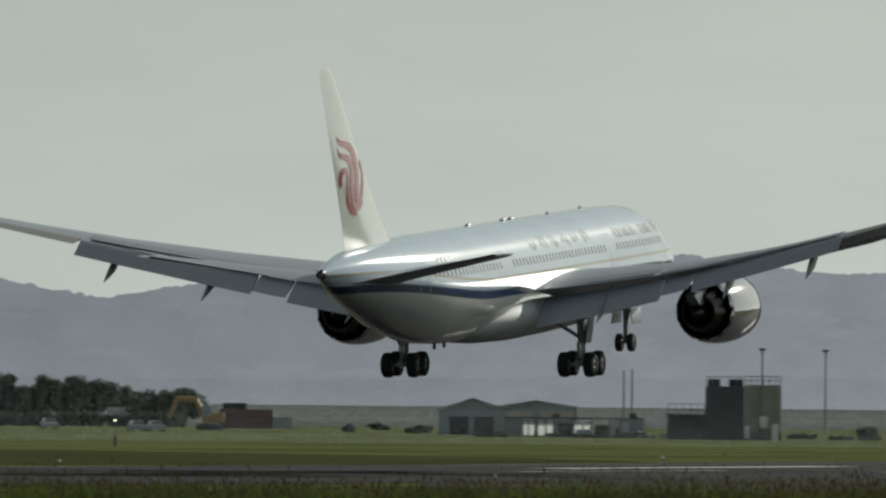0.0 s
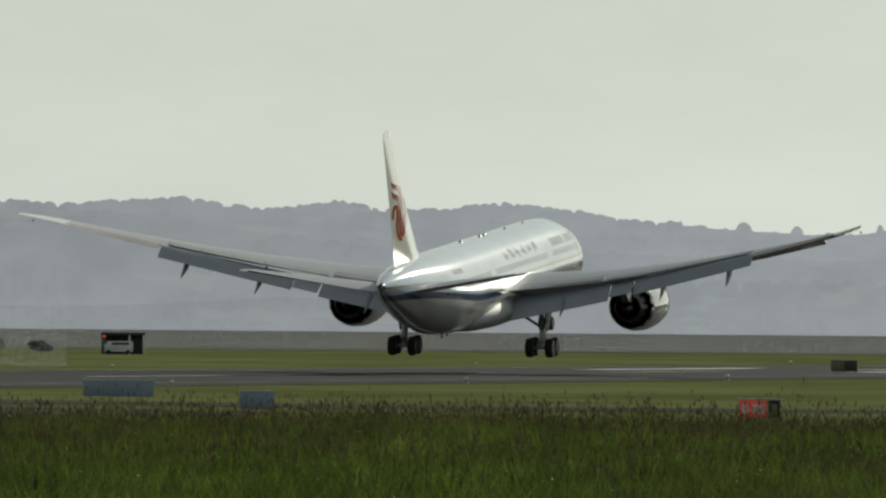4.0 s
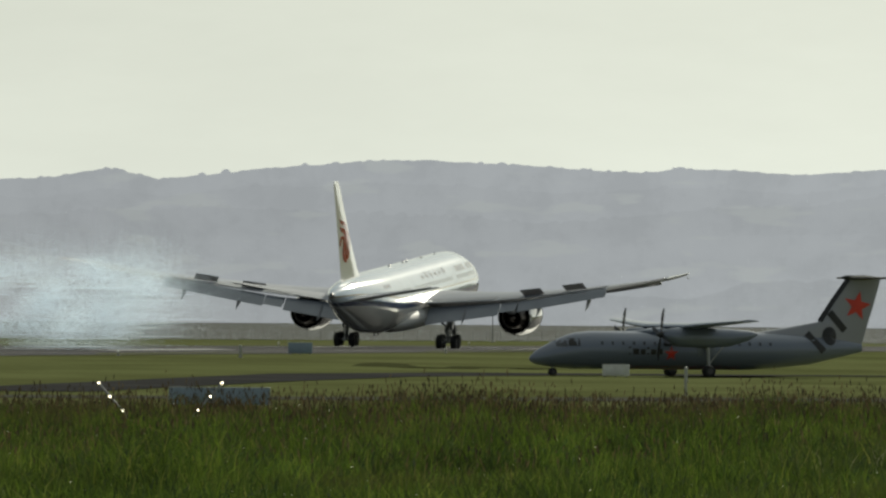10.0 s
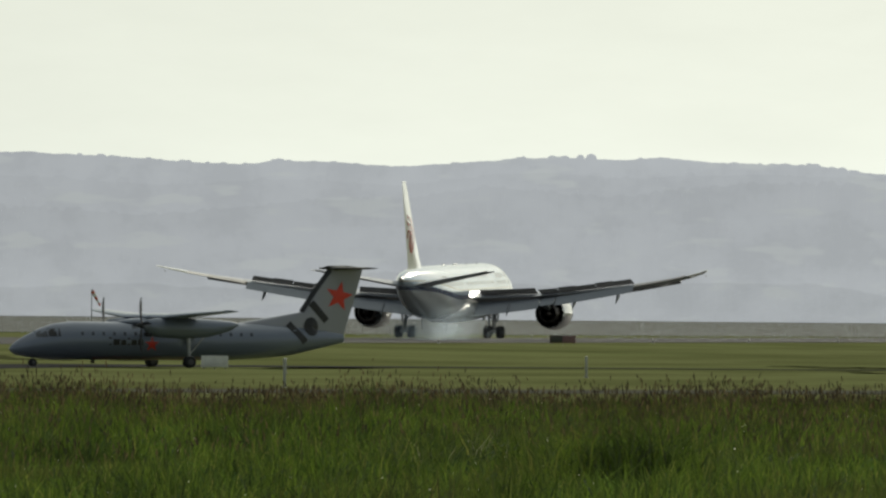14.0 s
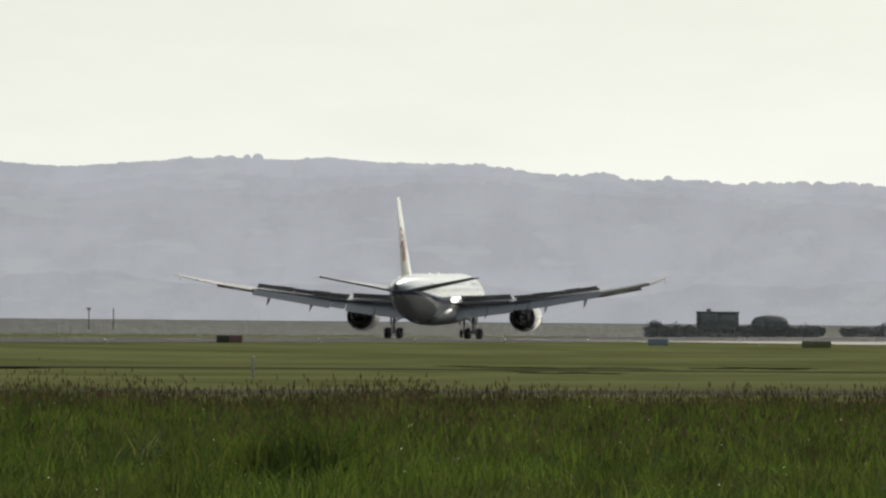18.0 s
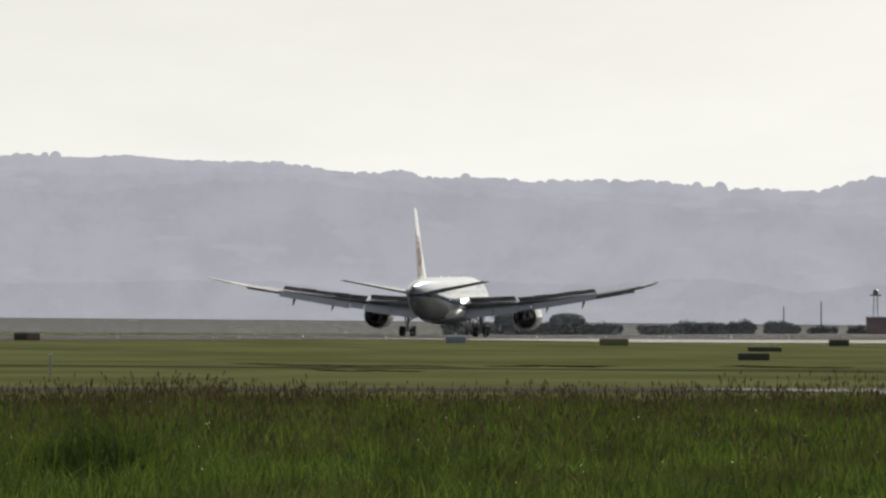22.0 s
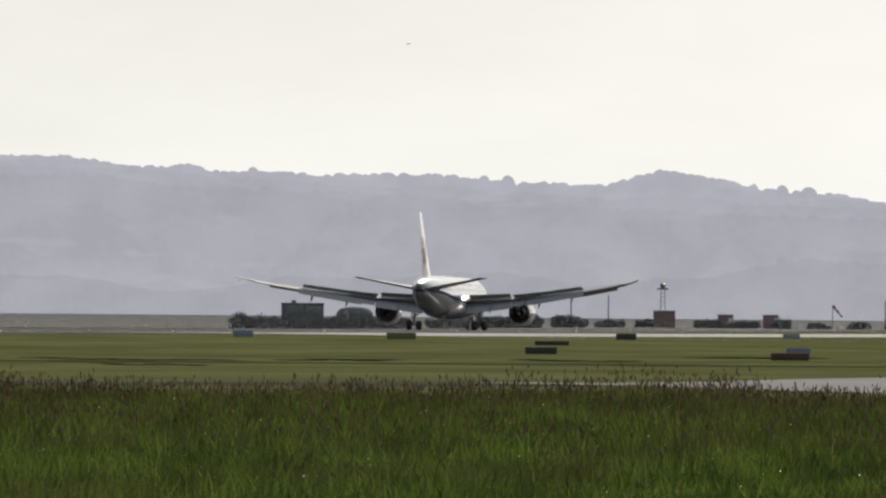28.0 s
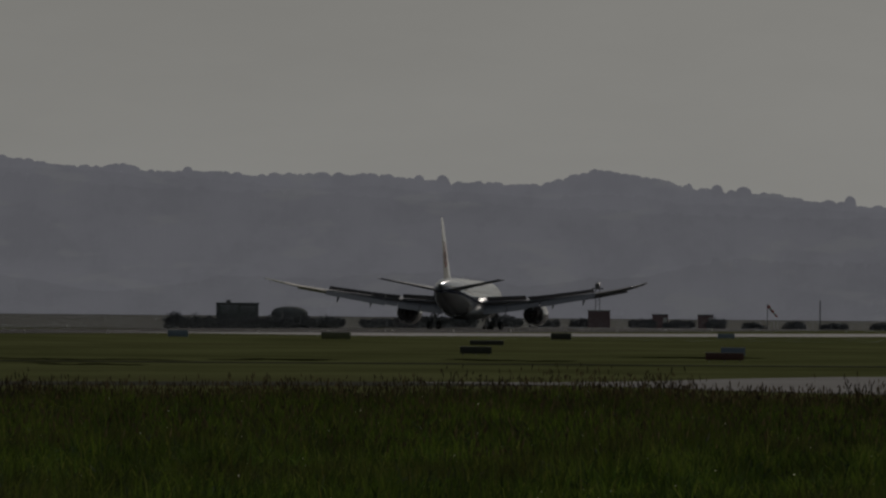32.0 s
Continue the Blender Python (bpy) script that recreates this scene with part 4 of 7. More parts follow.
gears = {}
for side in (1, -1):
    gx = side * 4.9
    strut = gears[side] = part("main_gear", rod((gx, 0.1, 0.72), (gx - side * 0.1, 0.15, 3.6), 0.15, 0.2, 14), "gear_grey", airliner, "grey main landing gear leg")
    part("bogie_beam", rod((gx, 0.95, 0.72), (gx, -0.95, 0.72), 0.17), "gear_grey", strut)
    part("side_brace", rod((gx, 0.15, 2.0), (gx - side * 2.0, 0.2, 3.2), 0.1), "gear_grey", strut)
    part("drag_brace", rod((gx, 0.1, 1.7), (gx, 1.8, 3.1), 0.09), "gear_grey", strut)
    part("torque_link", block(0.16, 0.5, 0.9, (gx, -0.35, 1.4), 0.04), "gear_grey", strut)
    part("hydraulic_line", rod((gx + side * 0.25, -0.2, 0.8), (gx + side * 0.25, -0.1, 3.0), 0.035), "black", strut)
    part("gear_door", moved(block(0.06, 1.1, 1.7, (0, 0, 0), 0.03), Matrix.Translation((gx + side * 0.42, 0.3, 2.6)) @ Matrix.Rotation(radians(side * 8), 4, "Y")), "wing_grey", strut, "grey landing gear door")
    for y in (0.76, -0.76):
        part("axle", rod((gx - 0.85, y, 0.66), (gx + 0.85, y, 0.66), 0.1), "gear_grey", strut)
        for q in (-0.71, 0.71):
            wheel_set(strut, gx + q, y, 0.66, 0.67, 0.55)
ny = MAIN - 5.6
nose = part("nose_gear", rod((0, ny, 0.5), (0, ny + 0.15, 2.5), 0.11, 0.16, 12), "gear_grey", airliner, "grey nose landing gear leg")
part("drag_brace", rod((0, ny, 1.3), (0, ny + 1.3, 2.6), 0.08), "gear_grey", nose)
part("axle", rod((-0.4, ny, 0.5), (0.4, ny, 0.5), 0.07), "gear_grey", nose)
part("taxi_lamp", lathe([(0.1, 0.12), (0, 0.13), (-0.12, 0.04)], 12, "Y", (0, ny + 0.2, 1.6), True), "bare_metal", nose)
for q in (-1, 1):
    part("gear_door", moved(block(0.05, 1.9, 0.8, (0, 0, 0), 0.02), Matrix.Translation((q * 0.55, ny + 0.3, 1.95)) @ Matrix.Rotation(radians(-q * 8), 4, "Y")), "wing_grey", nose, "grey nose gear door")
    wheel_set(nose, q * 0.34, ny, 0.5, 0.5, 0.36)

# seconds; place of the main gear's foot; heading, nose-up and right-wing-down angles
AIRLINER_ROWS = (
    (0, -308.90, 751.14, 5.51, -5.88, 3.24, -0.62),
    (1, -308.51, 817.79, 3.71, -5.82, 4.34, -0.24),
    (2, -308.18, 884.96, 2.66, -5.65, 4.25, -0.95),
    (5, -310.03, 1086.96, 1.83, -4.98, 3.78, 0.90),
    (6, -310.69, 1154.83, 1.53, -4.82, 3.52, 0.94),
    (7, -311.21, 1222.67, 0.97, -4.51, 3.90, 0.39),
    (8, -310.74, 1284.05, 0.77, -4.96, 4.15, 1.53),
    (9, -310.31, 1342.71, 0.64, -3.67, 3.73, 1.6),
    (10, -311.05, 1403.10, 0.57, -0.95, 3.30, 0.95),
    (11, -311.45, 1461.51, 0.50, -0.86, 2.74, 0.44),
    (13, -310.71, 1574.05, 0.62, -1.15, 1.17, 0.34),
    (15, -310.27, 1680.42, 0.29, -0.92, 0.44, -0.21),
    (17.5, -309.49, 1805.32, 0.17, -1.14, 0.22, -0.09),
    (20, -310.12, 1920.55, 0.05, -1.11, 0.31, 0.11),
    (23, -311.99, 2052.24, -0.07, -1.03, 0.38, 0.01),
    (25, -313.41, 2132.40, -0.10, -0.49, 0.24, -0.48),
    (28, -314.87, 2241.44, -0.28, -0.12, -0.42, 0.03),
    (31, -318.16, 2339.28, -0.42, -0.20, -0.70, 0.16),
    (32, -320.05, 2372.63, -0.47, -0.22, -0.74, 0.18),
)


def flight(x, y, z, yaw, up, bank):
    return Matrix.Translation((x, y, z)) @ Matrix.Rotation(radians(-yaw), 4, "Z") @ Matrix.Rotation(radians(up), 4, "X") @ Matrix.Rotation(radians(bank), 4, "Y")

# ---- materials of the airfield ----
M["turboprop_grey"] = surf("turboprop_grey", (0.18, 0.208, 0.27), 0.34, 0.2, 0.02, 0.3, coat=0.5)
M["cabin_glass"] = surf("cabin_glass", (0.07, 0.078, 0.095), 0.15, 0, 0.1, 3.0)
M["tail_grey"] = surf("tail_grey", (0.33, 0.335, 0.38), 0.34, 0.1, 0.03, 0.3, coat=0.4)
M["livery_black"] = surf("livery_black", (0.02, 0.02, 0.022), 0.35, 0, 0.1, 1.0)
M["livery_orange"] = surf("livery_orange", (0.72, 0.06, 0.04), 0.35, 0, 0.1, 1.0)
# red paled and greyed by haze put into the colour
M["dull_red"] = surf("dull_red", (0.24, 0.145, 0.145), 0.85, 0, 0.25, 1.0)
# faint glow added to the red so the sign's shaded face isn't dark
M["sign_red"] = surf("sign_red", (0.65, 0.08, 0.06), 0.5, 0, 0.2, 2.0, emit=(1.0, 0.12, 0.09), power=0.14)
M["sign_white"] = surf("sign_white", (0.7, 0.7, 0.68), 0.5, 0, 0.15, 2.0)
M["post_grey"] = surf("post_grey", (0.42, 0.43, 0.4), 0.6, 0, 0.2, 2.0)
M["sign_blue_grey"] = surf("sign_blue_grey", (0.26, 0.33, 0.42), 0.55, 0, 0.15, 1.2)
M["sign_back"] = surf("sign_back", (0.06, 0.062, 0.05), 0.6, 0, 0.25, 2.0)
M["sign_olive"] = surf("sign_olive", (0.19, 0.2, 0.1), 0.6, 0, 0.25, 2.0)
M["red_brown"] = surf("red_brown", (0.14, 0.065, 0.055), 0.65, 0, 0.3, 1.0)
M["brown_box"] = surf("brown_box", (0.06, 0.045, 0.04), 0.75, 0, 0.3, 1.0)
M["shed_wall"] = surf("shed_wall", (0.3, 0.33, 0.35), 0.6, 0, 0.15, 0.6)
M["shed_roof"] = surf("shed_roof", (0.2, 0.22, 0.23), 0.5, 0.2, 0.15, 0.6)
M["dark_wall"] = surf("dark_wall", (0.03, 0.034, 0.037), 0.7, 0, 0.3, 0.5)
M["white_sheet"] = thin_sheet("white_sheet", (0.85, 0.86, 0.86, 1), 0.75)
M["tan_wall"] = surf("tan_wall", (0.3, 0.27, 0.23), 0.8, 0, 0.2, 0.5)
M["cream_wall"] = surf("cream_wall", (0.5, 0.46, 0.38), 0.7, 0, 0.15, 0.6)
M["dark_concrete"] = surf("dark_concrete", (0.17, 0.155, 0.14), 0.85, 0, 0.25, 0.6)
M["pale_wall"] = surf("pale_wall", (0.74, 0.74, 0.7), 0.7, 0, 0.2, 0.6)
M["mast_grey"] = surf("mast_grey", (0.23, 0.23, 0.235), 0.5, 0.5, 0.2, 2.0)
M["digger_yellow"] = surf("digger_yellow", (0.34, 0.21, 0.06), 0.5, 0, 0.25, 1.0)
M["bark"] = surf("bark", (0.06, 0.05, 0.04), 0.9, 0, 0.3, 2.0, bumps=0.03)
M["glow_lamp"] = surf("glow_lamp", (0.9, 0.85, 0.7), 0.3, emit=(1.0, 0.86, 0.62), power=7.0)
M["orange_lamp"] = surf("orange_lamp", (0.8, 0.2, 0.05), 0.4, emit=(1.0, 0.16, 0.04), power=2.2)
M["sock_orange"] = surf("sock_orange", (0.6, 0.12, 0.06), 0.8, 0, 0.2, 2.0)
M["sock_white"] = surf("sock_white", (0.75, 0.74, 0.7), 0.8, 0, 0.1, 2.0)

# ---- the taxiing turboprop: x to its right, y forward; origin under its main gear ----
TP = 12.0
turboprop = thing("turboprop", "grey twin-propeller airliner with a T-tail taxiing across the infield", "airplane")


def tp_body(s):
    st = (0, 0.15, 0.5, 1.2, 2.2, 3.2, 4.5, 16.0, 18.5, 21.0, 23.5, 24.95)
    w = (0.04, 0.28, 0.55, 0.85, 1.1, 1.27, 1.34, 1.34, 1.2, 0.85, 0.42, 0.12)
    h = (0.04, 0.24, 0.48, 0.75, 1.05, 1.27, 1.34, 1.34, 1.25, 1.05, 0.6, 0.28)
    c = (1.2, 1.22, 1.28, 1.42, 1.62, 1.76, 1.85, 1.85, 1.9, 1.97, 2.1, 2.13)
    return tuple(float(np.interp(s, st, q)) for q in (w, h, c))


def tp_ring(s, n=36):
    w, h, c = tp_body(s)
    return [(w * math.sin(t), TP - s, c + h * math.cos(t)) for t in (2 * math.pi * i / n for i in range(n))]


def tp_patch(s0, s1, z0, z1, side, out=0.012, rows=2, cols=2, lean=0.0):
    vs = []
    for i in range(cols + 1):
        for j in range(rows + 1):
            f = j / rows
            s, z = s0 + (s1 - s0) * i / cols - lean * f, z0 + (z1 - z0) * f
            w, h, c = tp_body(s)
            k = max(-1, min(1, (z - c) / h))
            vs.append((side * (w * math.sqrt(1 - k * k) + out), TP - s, z))
    fs = [(i * (rows + 1) + j, (i + 1) * (rows + 1) + j, (i + 1) * (rows + 1) + j + 1, i * (rows + 1) + j + 1) for i in range(cols) for j in range(rows)]
    return vs, fs


tpf = part("fuselage", loft([tp_ring(s) for s in (0, 0.07, 0.15, 0.3, 0.5, 0.8, 1.2, 1.7, 2.2, 2.7, 3.2, 3.8, 4.5, 7, 10, 13, 16, 17.2, 18.5, 19.7, 21, 22.2, 23.5, 24.3, 24.95)]), "turboprop_grey", turboprop, "silver grey tube body")
for side in (-1, 1):
    part("windscreen", tp_patch(1.75, 2.5, 2.08, 2.5, side, 0.015), "cabin_glass", tpf, "dark cockpit window")
    part("windscreen", tp_patch(2.58, 3.4, 2.12, 2.66, side, 0.015), "livery_black", tpf, "dark cockpit window")
    for k in range(17):
        s = 4.9 + k * 0.79
        part("cabin_window", tp_patch(s, s + 0.2, 2.22, 2.46, side, 0.012, 1, 1), "cabin_glass", tpf)
    part("cabin_door", tp_patch(3.9, 4.6, 1.25, 2.75, side, 0.01, 4, 1), "turboprop_grey", tpf)
    for k, (a, b, z1) in enumerate(((6.95, 7.15, 2.2), (7.28, 7.75, 2.06), (7.85, 8.22, 2.02), (8.32, 8.52, 2.16), (8.62, 9.02, 2.02), (9.1, 9.5, 2.06))):
        part("title_bar", tp_patch(a, b, 1.55, z1 - 0.1, side, 0.013, 1, 1), "livery_black", tpf)
    spikes = [(10.15 + (0.55 if i % 2 == 0 else 0.22) * math.sin(math.pi * i / 5), 1.62 + (0.55 if i % 2 == 0 else 0.22) * math.cos(math.pi * i / 5)) for i in range(10)]
    ring_ = [tp_patch(s, s + 0.01, z, z + 0.01, side, 0.02, 1, 1)[0][0] for s, z in spikes + [(10.15, 1.62)]]
    part("star_mark", (ring_, [(i, (i + 1) % 10, 10) for i in range(10)]), "livery_orange", tpf, "small orange star", smooth=False)
    part("belly_stripe", tp_patch(6, 15.5, 0.55, 0.72, side, 0.01, 1, 8), "livery_orange", tpf)
part("wing", loft([[(x, TP - (le + a), 3.35 + abs(x) * 0.045 + u) for a, u in airfoil(ch, th)] for x, le, ch, th in
     ((-13.7, 10.9, 1.3, 0.12), (-10, 10.4, 1.9, 0.14), (-4.2, 9.9, 2.6, 0.16), (4.2, 9.9, 2.6, 0.16), (10, 10.4, 1.9, 0.14), (13.7, 10.9, 1.3, 0.12))]), "turboprop_grey", turboprop, "straight high wing")
part("wing_fairing", loft([[(w * math.sin(t), TP - s, 3.15 + h * math.cos(t)) for t in (2 * math.pi * i / 20 for i in range(20))] for s, w, h in ((7.8, 0.1, 0.06), (9.2, 0.85, 0.3), (11.5, 0.95, 0.38), (14, 0.7, 0.25), (16.5, 0.1, 0.05))]), "turboprop_grey", tpf)
# fin with a dark leading edge, orange star and dark lettering bars; the T-tail on top
TPF = ((2.1, 15.5, 9.4), (3.15, 16.9, 8.3), (3.95, 21.6, 3.85), (5.4, 22.55, 3.35), (7.0, 23.75, 2.6))
tfin = part("fin", loft([[(u, TP - (le + a), z) for a, u in airfoil(ch, 0.1, camber=0)] for z, le, ch in TPF]), "tail_grey", turboprop, "pale grey fin with dark and orange markings")


def tpf_point(z, s, side, out=0.03):
    le, ch = (float(np.interp(z, [r[0] for r in TPF], [r[k] for r in TPF])) for k in (1, 2))
    u = min(0.98, max(0.001, (s - le) / ch))
    t = 0.5 * ch * (0.2969 * math.sqrt(u) - 0.126 * u - 0.3516 * u * u + 0.2843 * u ** 3 - 0.1015 * u ** 4)
    w, h, c = tp_body(s)
    body = w * math.sqrt(max(0.0, 1 - ((z - c) / h) ** 2)) if abs(z - c) < h else 0.0
    return (side * (max(t, body) + out), TP - s, z)


def fin_shape(outline, side):
    vs = [tpf_point(z, s, side) for s, z in outline]
    c = (sum(v[0] for v in vs) / len(vs) + side * 0.03, sum(v[1] for v in vs) / len(vs), sum(v[2] for v in vs) / len(vs))
    return vs + [c], [(i, (i + 1) % len(outline), len(outline)) for i in range(len(outline))]


def fin_stroke(line, w, side):
    vs, fs = [], []
    for i, (s, z) in enumerate(line):
        a, b = line[max(0, i - 1)], line[min(len(line) - 1, i + 1)]
        ds, dz = b[0] - a[0], b[1] - a[1]
        k = math.hypot(ds, dz) or 1
        for q in (-1, 1):
            vs.append(tpf_point(z + q * w / 2 * ds / k, s - q * w / 2 * dz / k, side))
        if i:
            fs.append((2 * i - 2, 2 * i - 1, 2 * i + 1, 2 * i))
    return vs, fs


for side in (-1, 1):
    star = [(24.55 + (1.08 if i % 2 == 0 else 0.44) * math.sin(math.pi * i / 5 + 0.2), 5.1 + (1.08 if i % 2 == 0 else 0.46) * math.cos(math.pi * i / 5 + 0.2)) for i in range(10)]
    part("star_mark", fin_shape(star, side), "livery_orange", tfin, "orange star", smooth=False)
    # plain black shapes in the place of the mark: two slanted bars and an oval
    for line in (((21.85, 1.85), (20.65, 3.15)), ((23.6, 3.35), (22.45, 4.65))):
        part("mark_bar", fin_stroke([p[:2] for p in smooth_curve([(*k, 0) for k in line], 5)], 0.5, side), "livery_black", tfin, "plain black slanted bar")
    part("mark_oval", fin_shape([(22.4 + 0.55 * math.cos(k * math.pi / 9), 2.95 + 0.66 * math.sin(k * math.pi / 9)) for k in range(18)], side), "livery_black", tfin, "plain black oval", smooth=False)
    part("leading_edge_band", fin_stroke([(21.75, 4.0), (22.2, 4.65), (22.7, 5.4), (23.3, 6.2), (23.88, 6.98)], 0.3, side), "livery_black", tfin, "black band along the leading edge")
ts = part("tailplane", loft([[(x, TP - (le + a), 7.08 + u) for a, u in airfoil(ch, 0.12, camber=0)] for x, le, ch in ((-4.5, 24.7, 1.2), (-0.3, 23.8, 2.3), (0.3, 23.8, 2.3), (4.5, 24.7, 1.2))]), "sign_back", turboprop, "dark tailplane on top of the fin")
part("tail_bullet", lathe([(TP - 23.3, 0.02), (TP - 23.7, 0.16), (TP - 25.2, 0.18), (TP - 26.6, 0.02)], 12, c=(0, 0, 7.1)), "livery_black", ts)
props = []
for side in (-1, 1):
    nac = part("engine", loft([[(side * 3.95 + w * math.sin(t), TP - s, zc + h * math.cos(t)) for t in (2 * math.pi * i / 24 for i in range(24))] for s, w, h, zc in
               ((8.55, 0.25, 0.25, 2.95), (8.75, 0.42, 0.45, 2.9), (9.6, 0.55, 0.68, 2.8), (11.5, 0.58, 0.72, 2.75), (13.5, 0.55, 0.62, 2.78), (15.0, 0.35, 0.35, 2.95), (15.6, 0.1, 0.1, 3.05))]), "turboprop_grey", turboprop, "long grey engine nacelle")
    part("air_intake", block(0.6, 0.5, 0.28, (side * 3.95, TP - 8.9, 2.3), 0.1), "black", nac)
    hub = part("propeller", lathe([(0.42, 0.02), (0.3, 0.13), (0.0, 0.22), (-0.12, 0.22)], 16, "Y"), "livery_black", turboprop, "four-bladed black propeller", pose(side * 3.95, TP - 8.45, 2.95))
    for k in range(4):
        part("propeller_blade", moved(loft([[(q * w, r * w * q, z) for q, r in ((-1, -0.6), (-0.2, 0.25), (1, 0.6), (0.2, -0.25))] for w, z in ((0.09, 0.18), (0.17, 0.8), (0.18, 1.5), (0.08, 1.95))]), Matrix.Rotation(math.pi / 2 * k + 0.4, 4, "Y")), "livery_black", hub, "black propeller blade")
    props.append((hub, side))
    leg = part("main_gear", rod((side * 3.95, 0, 0.4), (side * 3.95, 0.1, 2.3), 0.11, 0.15), "gear_grey", turboprop, "grey landing gear leg")
    part("drag_brace", rod((side * 3.95, 0, 0.9), (side * 3.95, -1.1, 2.2), 0.06), "gear_grey", leg)
    part("gear_door", block(0.04, 1.3, 0.7, (side * 3.6, 0.1, 1.85), 0.02), "turboprop_grey", leg)
    for q in (-0.24, 0.24):
        wheel_set(leg, side * 3.95 + q, 0, 0.41, 0.41, 0.27)
tpn = part("nose_gear", rod((0, TP - 1.75, 0.3), (0, TP - 1.7, 1.0), 0.07), "gear_grey", turboprop, "grey nose gear leg")
for q in (-0.16, 0.16):
    wheel_set(tpn, q, TP - 1.75, 0.28, 0.28, 0.18)
part("antenna", block(0.03, 0.3, 0.3, (0, TP - 6.2, 0.4), 0.01), "black", tpf)

# seconds, heading and distance of its nose seen from the camera
TURBOPROP_ROWS = ((0, -10.95, 1077.5), (8, -11.84, 1073.2), (9, -11.942, 1072.5), (10, -12.004, 1071.8), (11, -12.113, 1071.0), (12, -12.204, 1070.3), (13, -12.329, 1069.5), (14, -12.45, 1068.8), (15, -12.571, 1068.0), (17, -12.81, 1066.5), (24, -13.65, 1061.4), (32, -14.6, 1055.5))
TP_HEADING = -121.5


def taxi(az, dist):
    a, h = radians(az), radians(TP_HEADING)
    x, y = dist * math.sin(a) - TP * math.sin(h), dist * math.cos(a) - TP * math.cos(h)
    return Matrix.Translation((x, y, ground_z(x, y) + 0.035)) @ Matrix.Rotation(-h, 4, "Z")


# ---- signs, boxes, posts and lamps on the infield ----


def on_ground(x, y, turn=None, dz=0.0):
    """Stands at x, y; faces the camera's bank unless turned."""
    face = math.degrees(math.atan2(x, y)) if turn is None else turn
    return Matrix.Translation((x, y, ground_z(x, y) + dz)) @ Matrix.Rotation(radians(-face), 4, "Z")


def taxi_sign(x, y, w, h, mat, label, panels=(), turn=None):
    """A low lit sign box: cabinet, feet, face panel or panels towards the camera."""
    ob = thing("taxiway_sign", label, "airport sign", "airfield signs", m=on_ground(x, y, turn))
    leg = 0.16
    part("cabinet", block(w, 0.28, h - leg, (0, 0, leg + (h - leg) / 2), 0.03), mat, ob)
    for q in (-0.4, 0.0, 0.4) if w > 1.5 else (-0.35, 0.35):
        part("foot", rod((q * w, 0, -0.05), (q * w, 0, leg + 0.02), 0.035, n=8), "mast_grey", ob)
    part("top_rail", block(w + 0.04, 0.3, 0.03, (0, 0, h + 0.012), 0.01), "sign_white", ob)
    for a, b, m, bars in panels:
        face = part("panel", block((b - a) * w - 0.04, 0.02, h - leg - 0.1, ((a + b) / 2 * w - w / 2, -0.152, leg + (h - leg) / 2), 0.005), m, ob)
        for c, d, bm_ in bars:
            part("character_bar", block((d - c) * w, 0.012, (h - leg) * 0.5, ((c + d) / 2 * w - w / 2, -0.17, leg + (h - leg) / 2), 0.003), bm_, face)
    return ob


taxi_sign(-193.4, 683.7, 2.0, 1.08, "post_grey", "lit red holding sign with white characters and a black end panel", ((0.02, 0.66, "sign_red", ((0.09, 0.18, "sign_white"), (0.21, 0.25, "sign_white"), (0.33, 0.42, "sign_white"), (0.45, 0.54, "sign_white"), (0.56, 0.6, "sign_white"))), (0.69, 0.98, "black", ((0.78, 0.9, "sign_olive"),))))
taxi_sign(-254.3, 773.3, 3.8, 1.03, "sign_blue_grey", "long blue-grey back of a taxiway sign")
taxi_sign(-227.0, 712.0, 1.72, 1.05, "sign_blue_grey", "blue-grey back of a small taxiway sign")
taxi_sign(-297.8, 1075.3, 1.94, 0.99, "sign_olive", "dark olive distance sign at the runway edge", ((0.5, 0.97, "sign_back", ()),), turn=-19)
taxi_sign(-164.0, 701.1, 4.8, 0.98, "sign_blue_grey", "very long blue-grey back of a taxiway sign")
taxi_sign(-277.0, 1213.0, 1.95, 1.02, "sign_blue_grey", "pale blue-grey back of a runway sign")
taxi_sign(-213.4, 1032.5, 1.87, 0.94, "sign_white", "white blank back of a taxiway sign")
taxi_sign(-283.0, 1239.0, 1.9, 0.86, "sign_blue_grey", "pale blue-grey sign near the runway")
taxi_sign(-273.1, 1492.2, 2.58, 0.9, "dull_red", "dark red runway sign", ((0.02, 0.5, "sign_back", ()),))
taxi_sign(-238.1, 1659.1, 3.23, 0.87, "sign_olive", "long olive taxiway sign")
taxi_sign(-253.9, 1647.5, 2.22, 0.86, "sign_blue_grey", "small blue taxiway sign")
taxi_sign(-173.8, 1295.4, 2.71, 0.75, "sign_back", "black taxiway sign seen from behind")
taxi_sign(-204.8, 1534.8, 3.44, 0.6, "sign_back", "low dark taxiway sign")
taxi_sign(-226.1, 1759.6, 2.37, 0.85, "sign_back", "dark taxiway sign by the pale taxiway")
taxi_sign(-141.8, 1205.9, 3.06, 0.74, "red_brown", "rust-red sign with a pale top", ((0.02, 0.98, "red_brown", ()),))
taxi_sign(-220.9, 1879.9, 2.1, 0.72, "sign_blue_grey", "small pale blue sign by the taxiway")

taxi_sign(-152.2, 1300.4, 2.1, 0.85, "sign_blue_grey", "pale blue back of a taxiway sign")


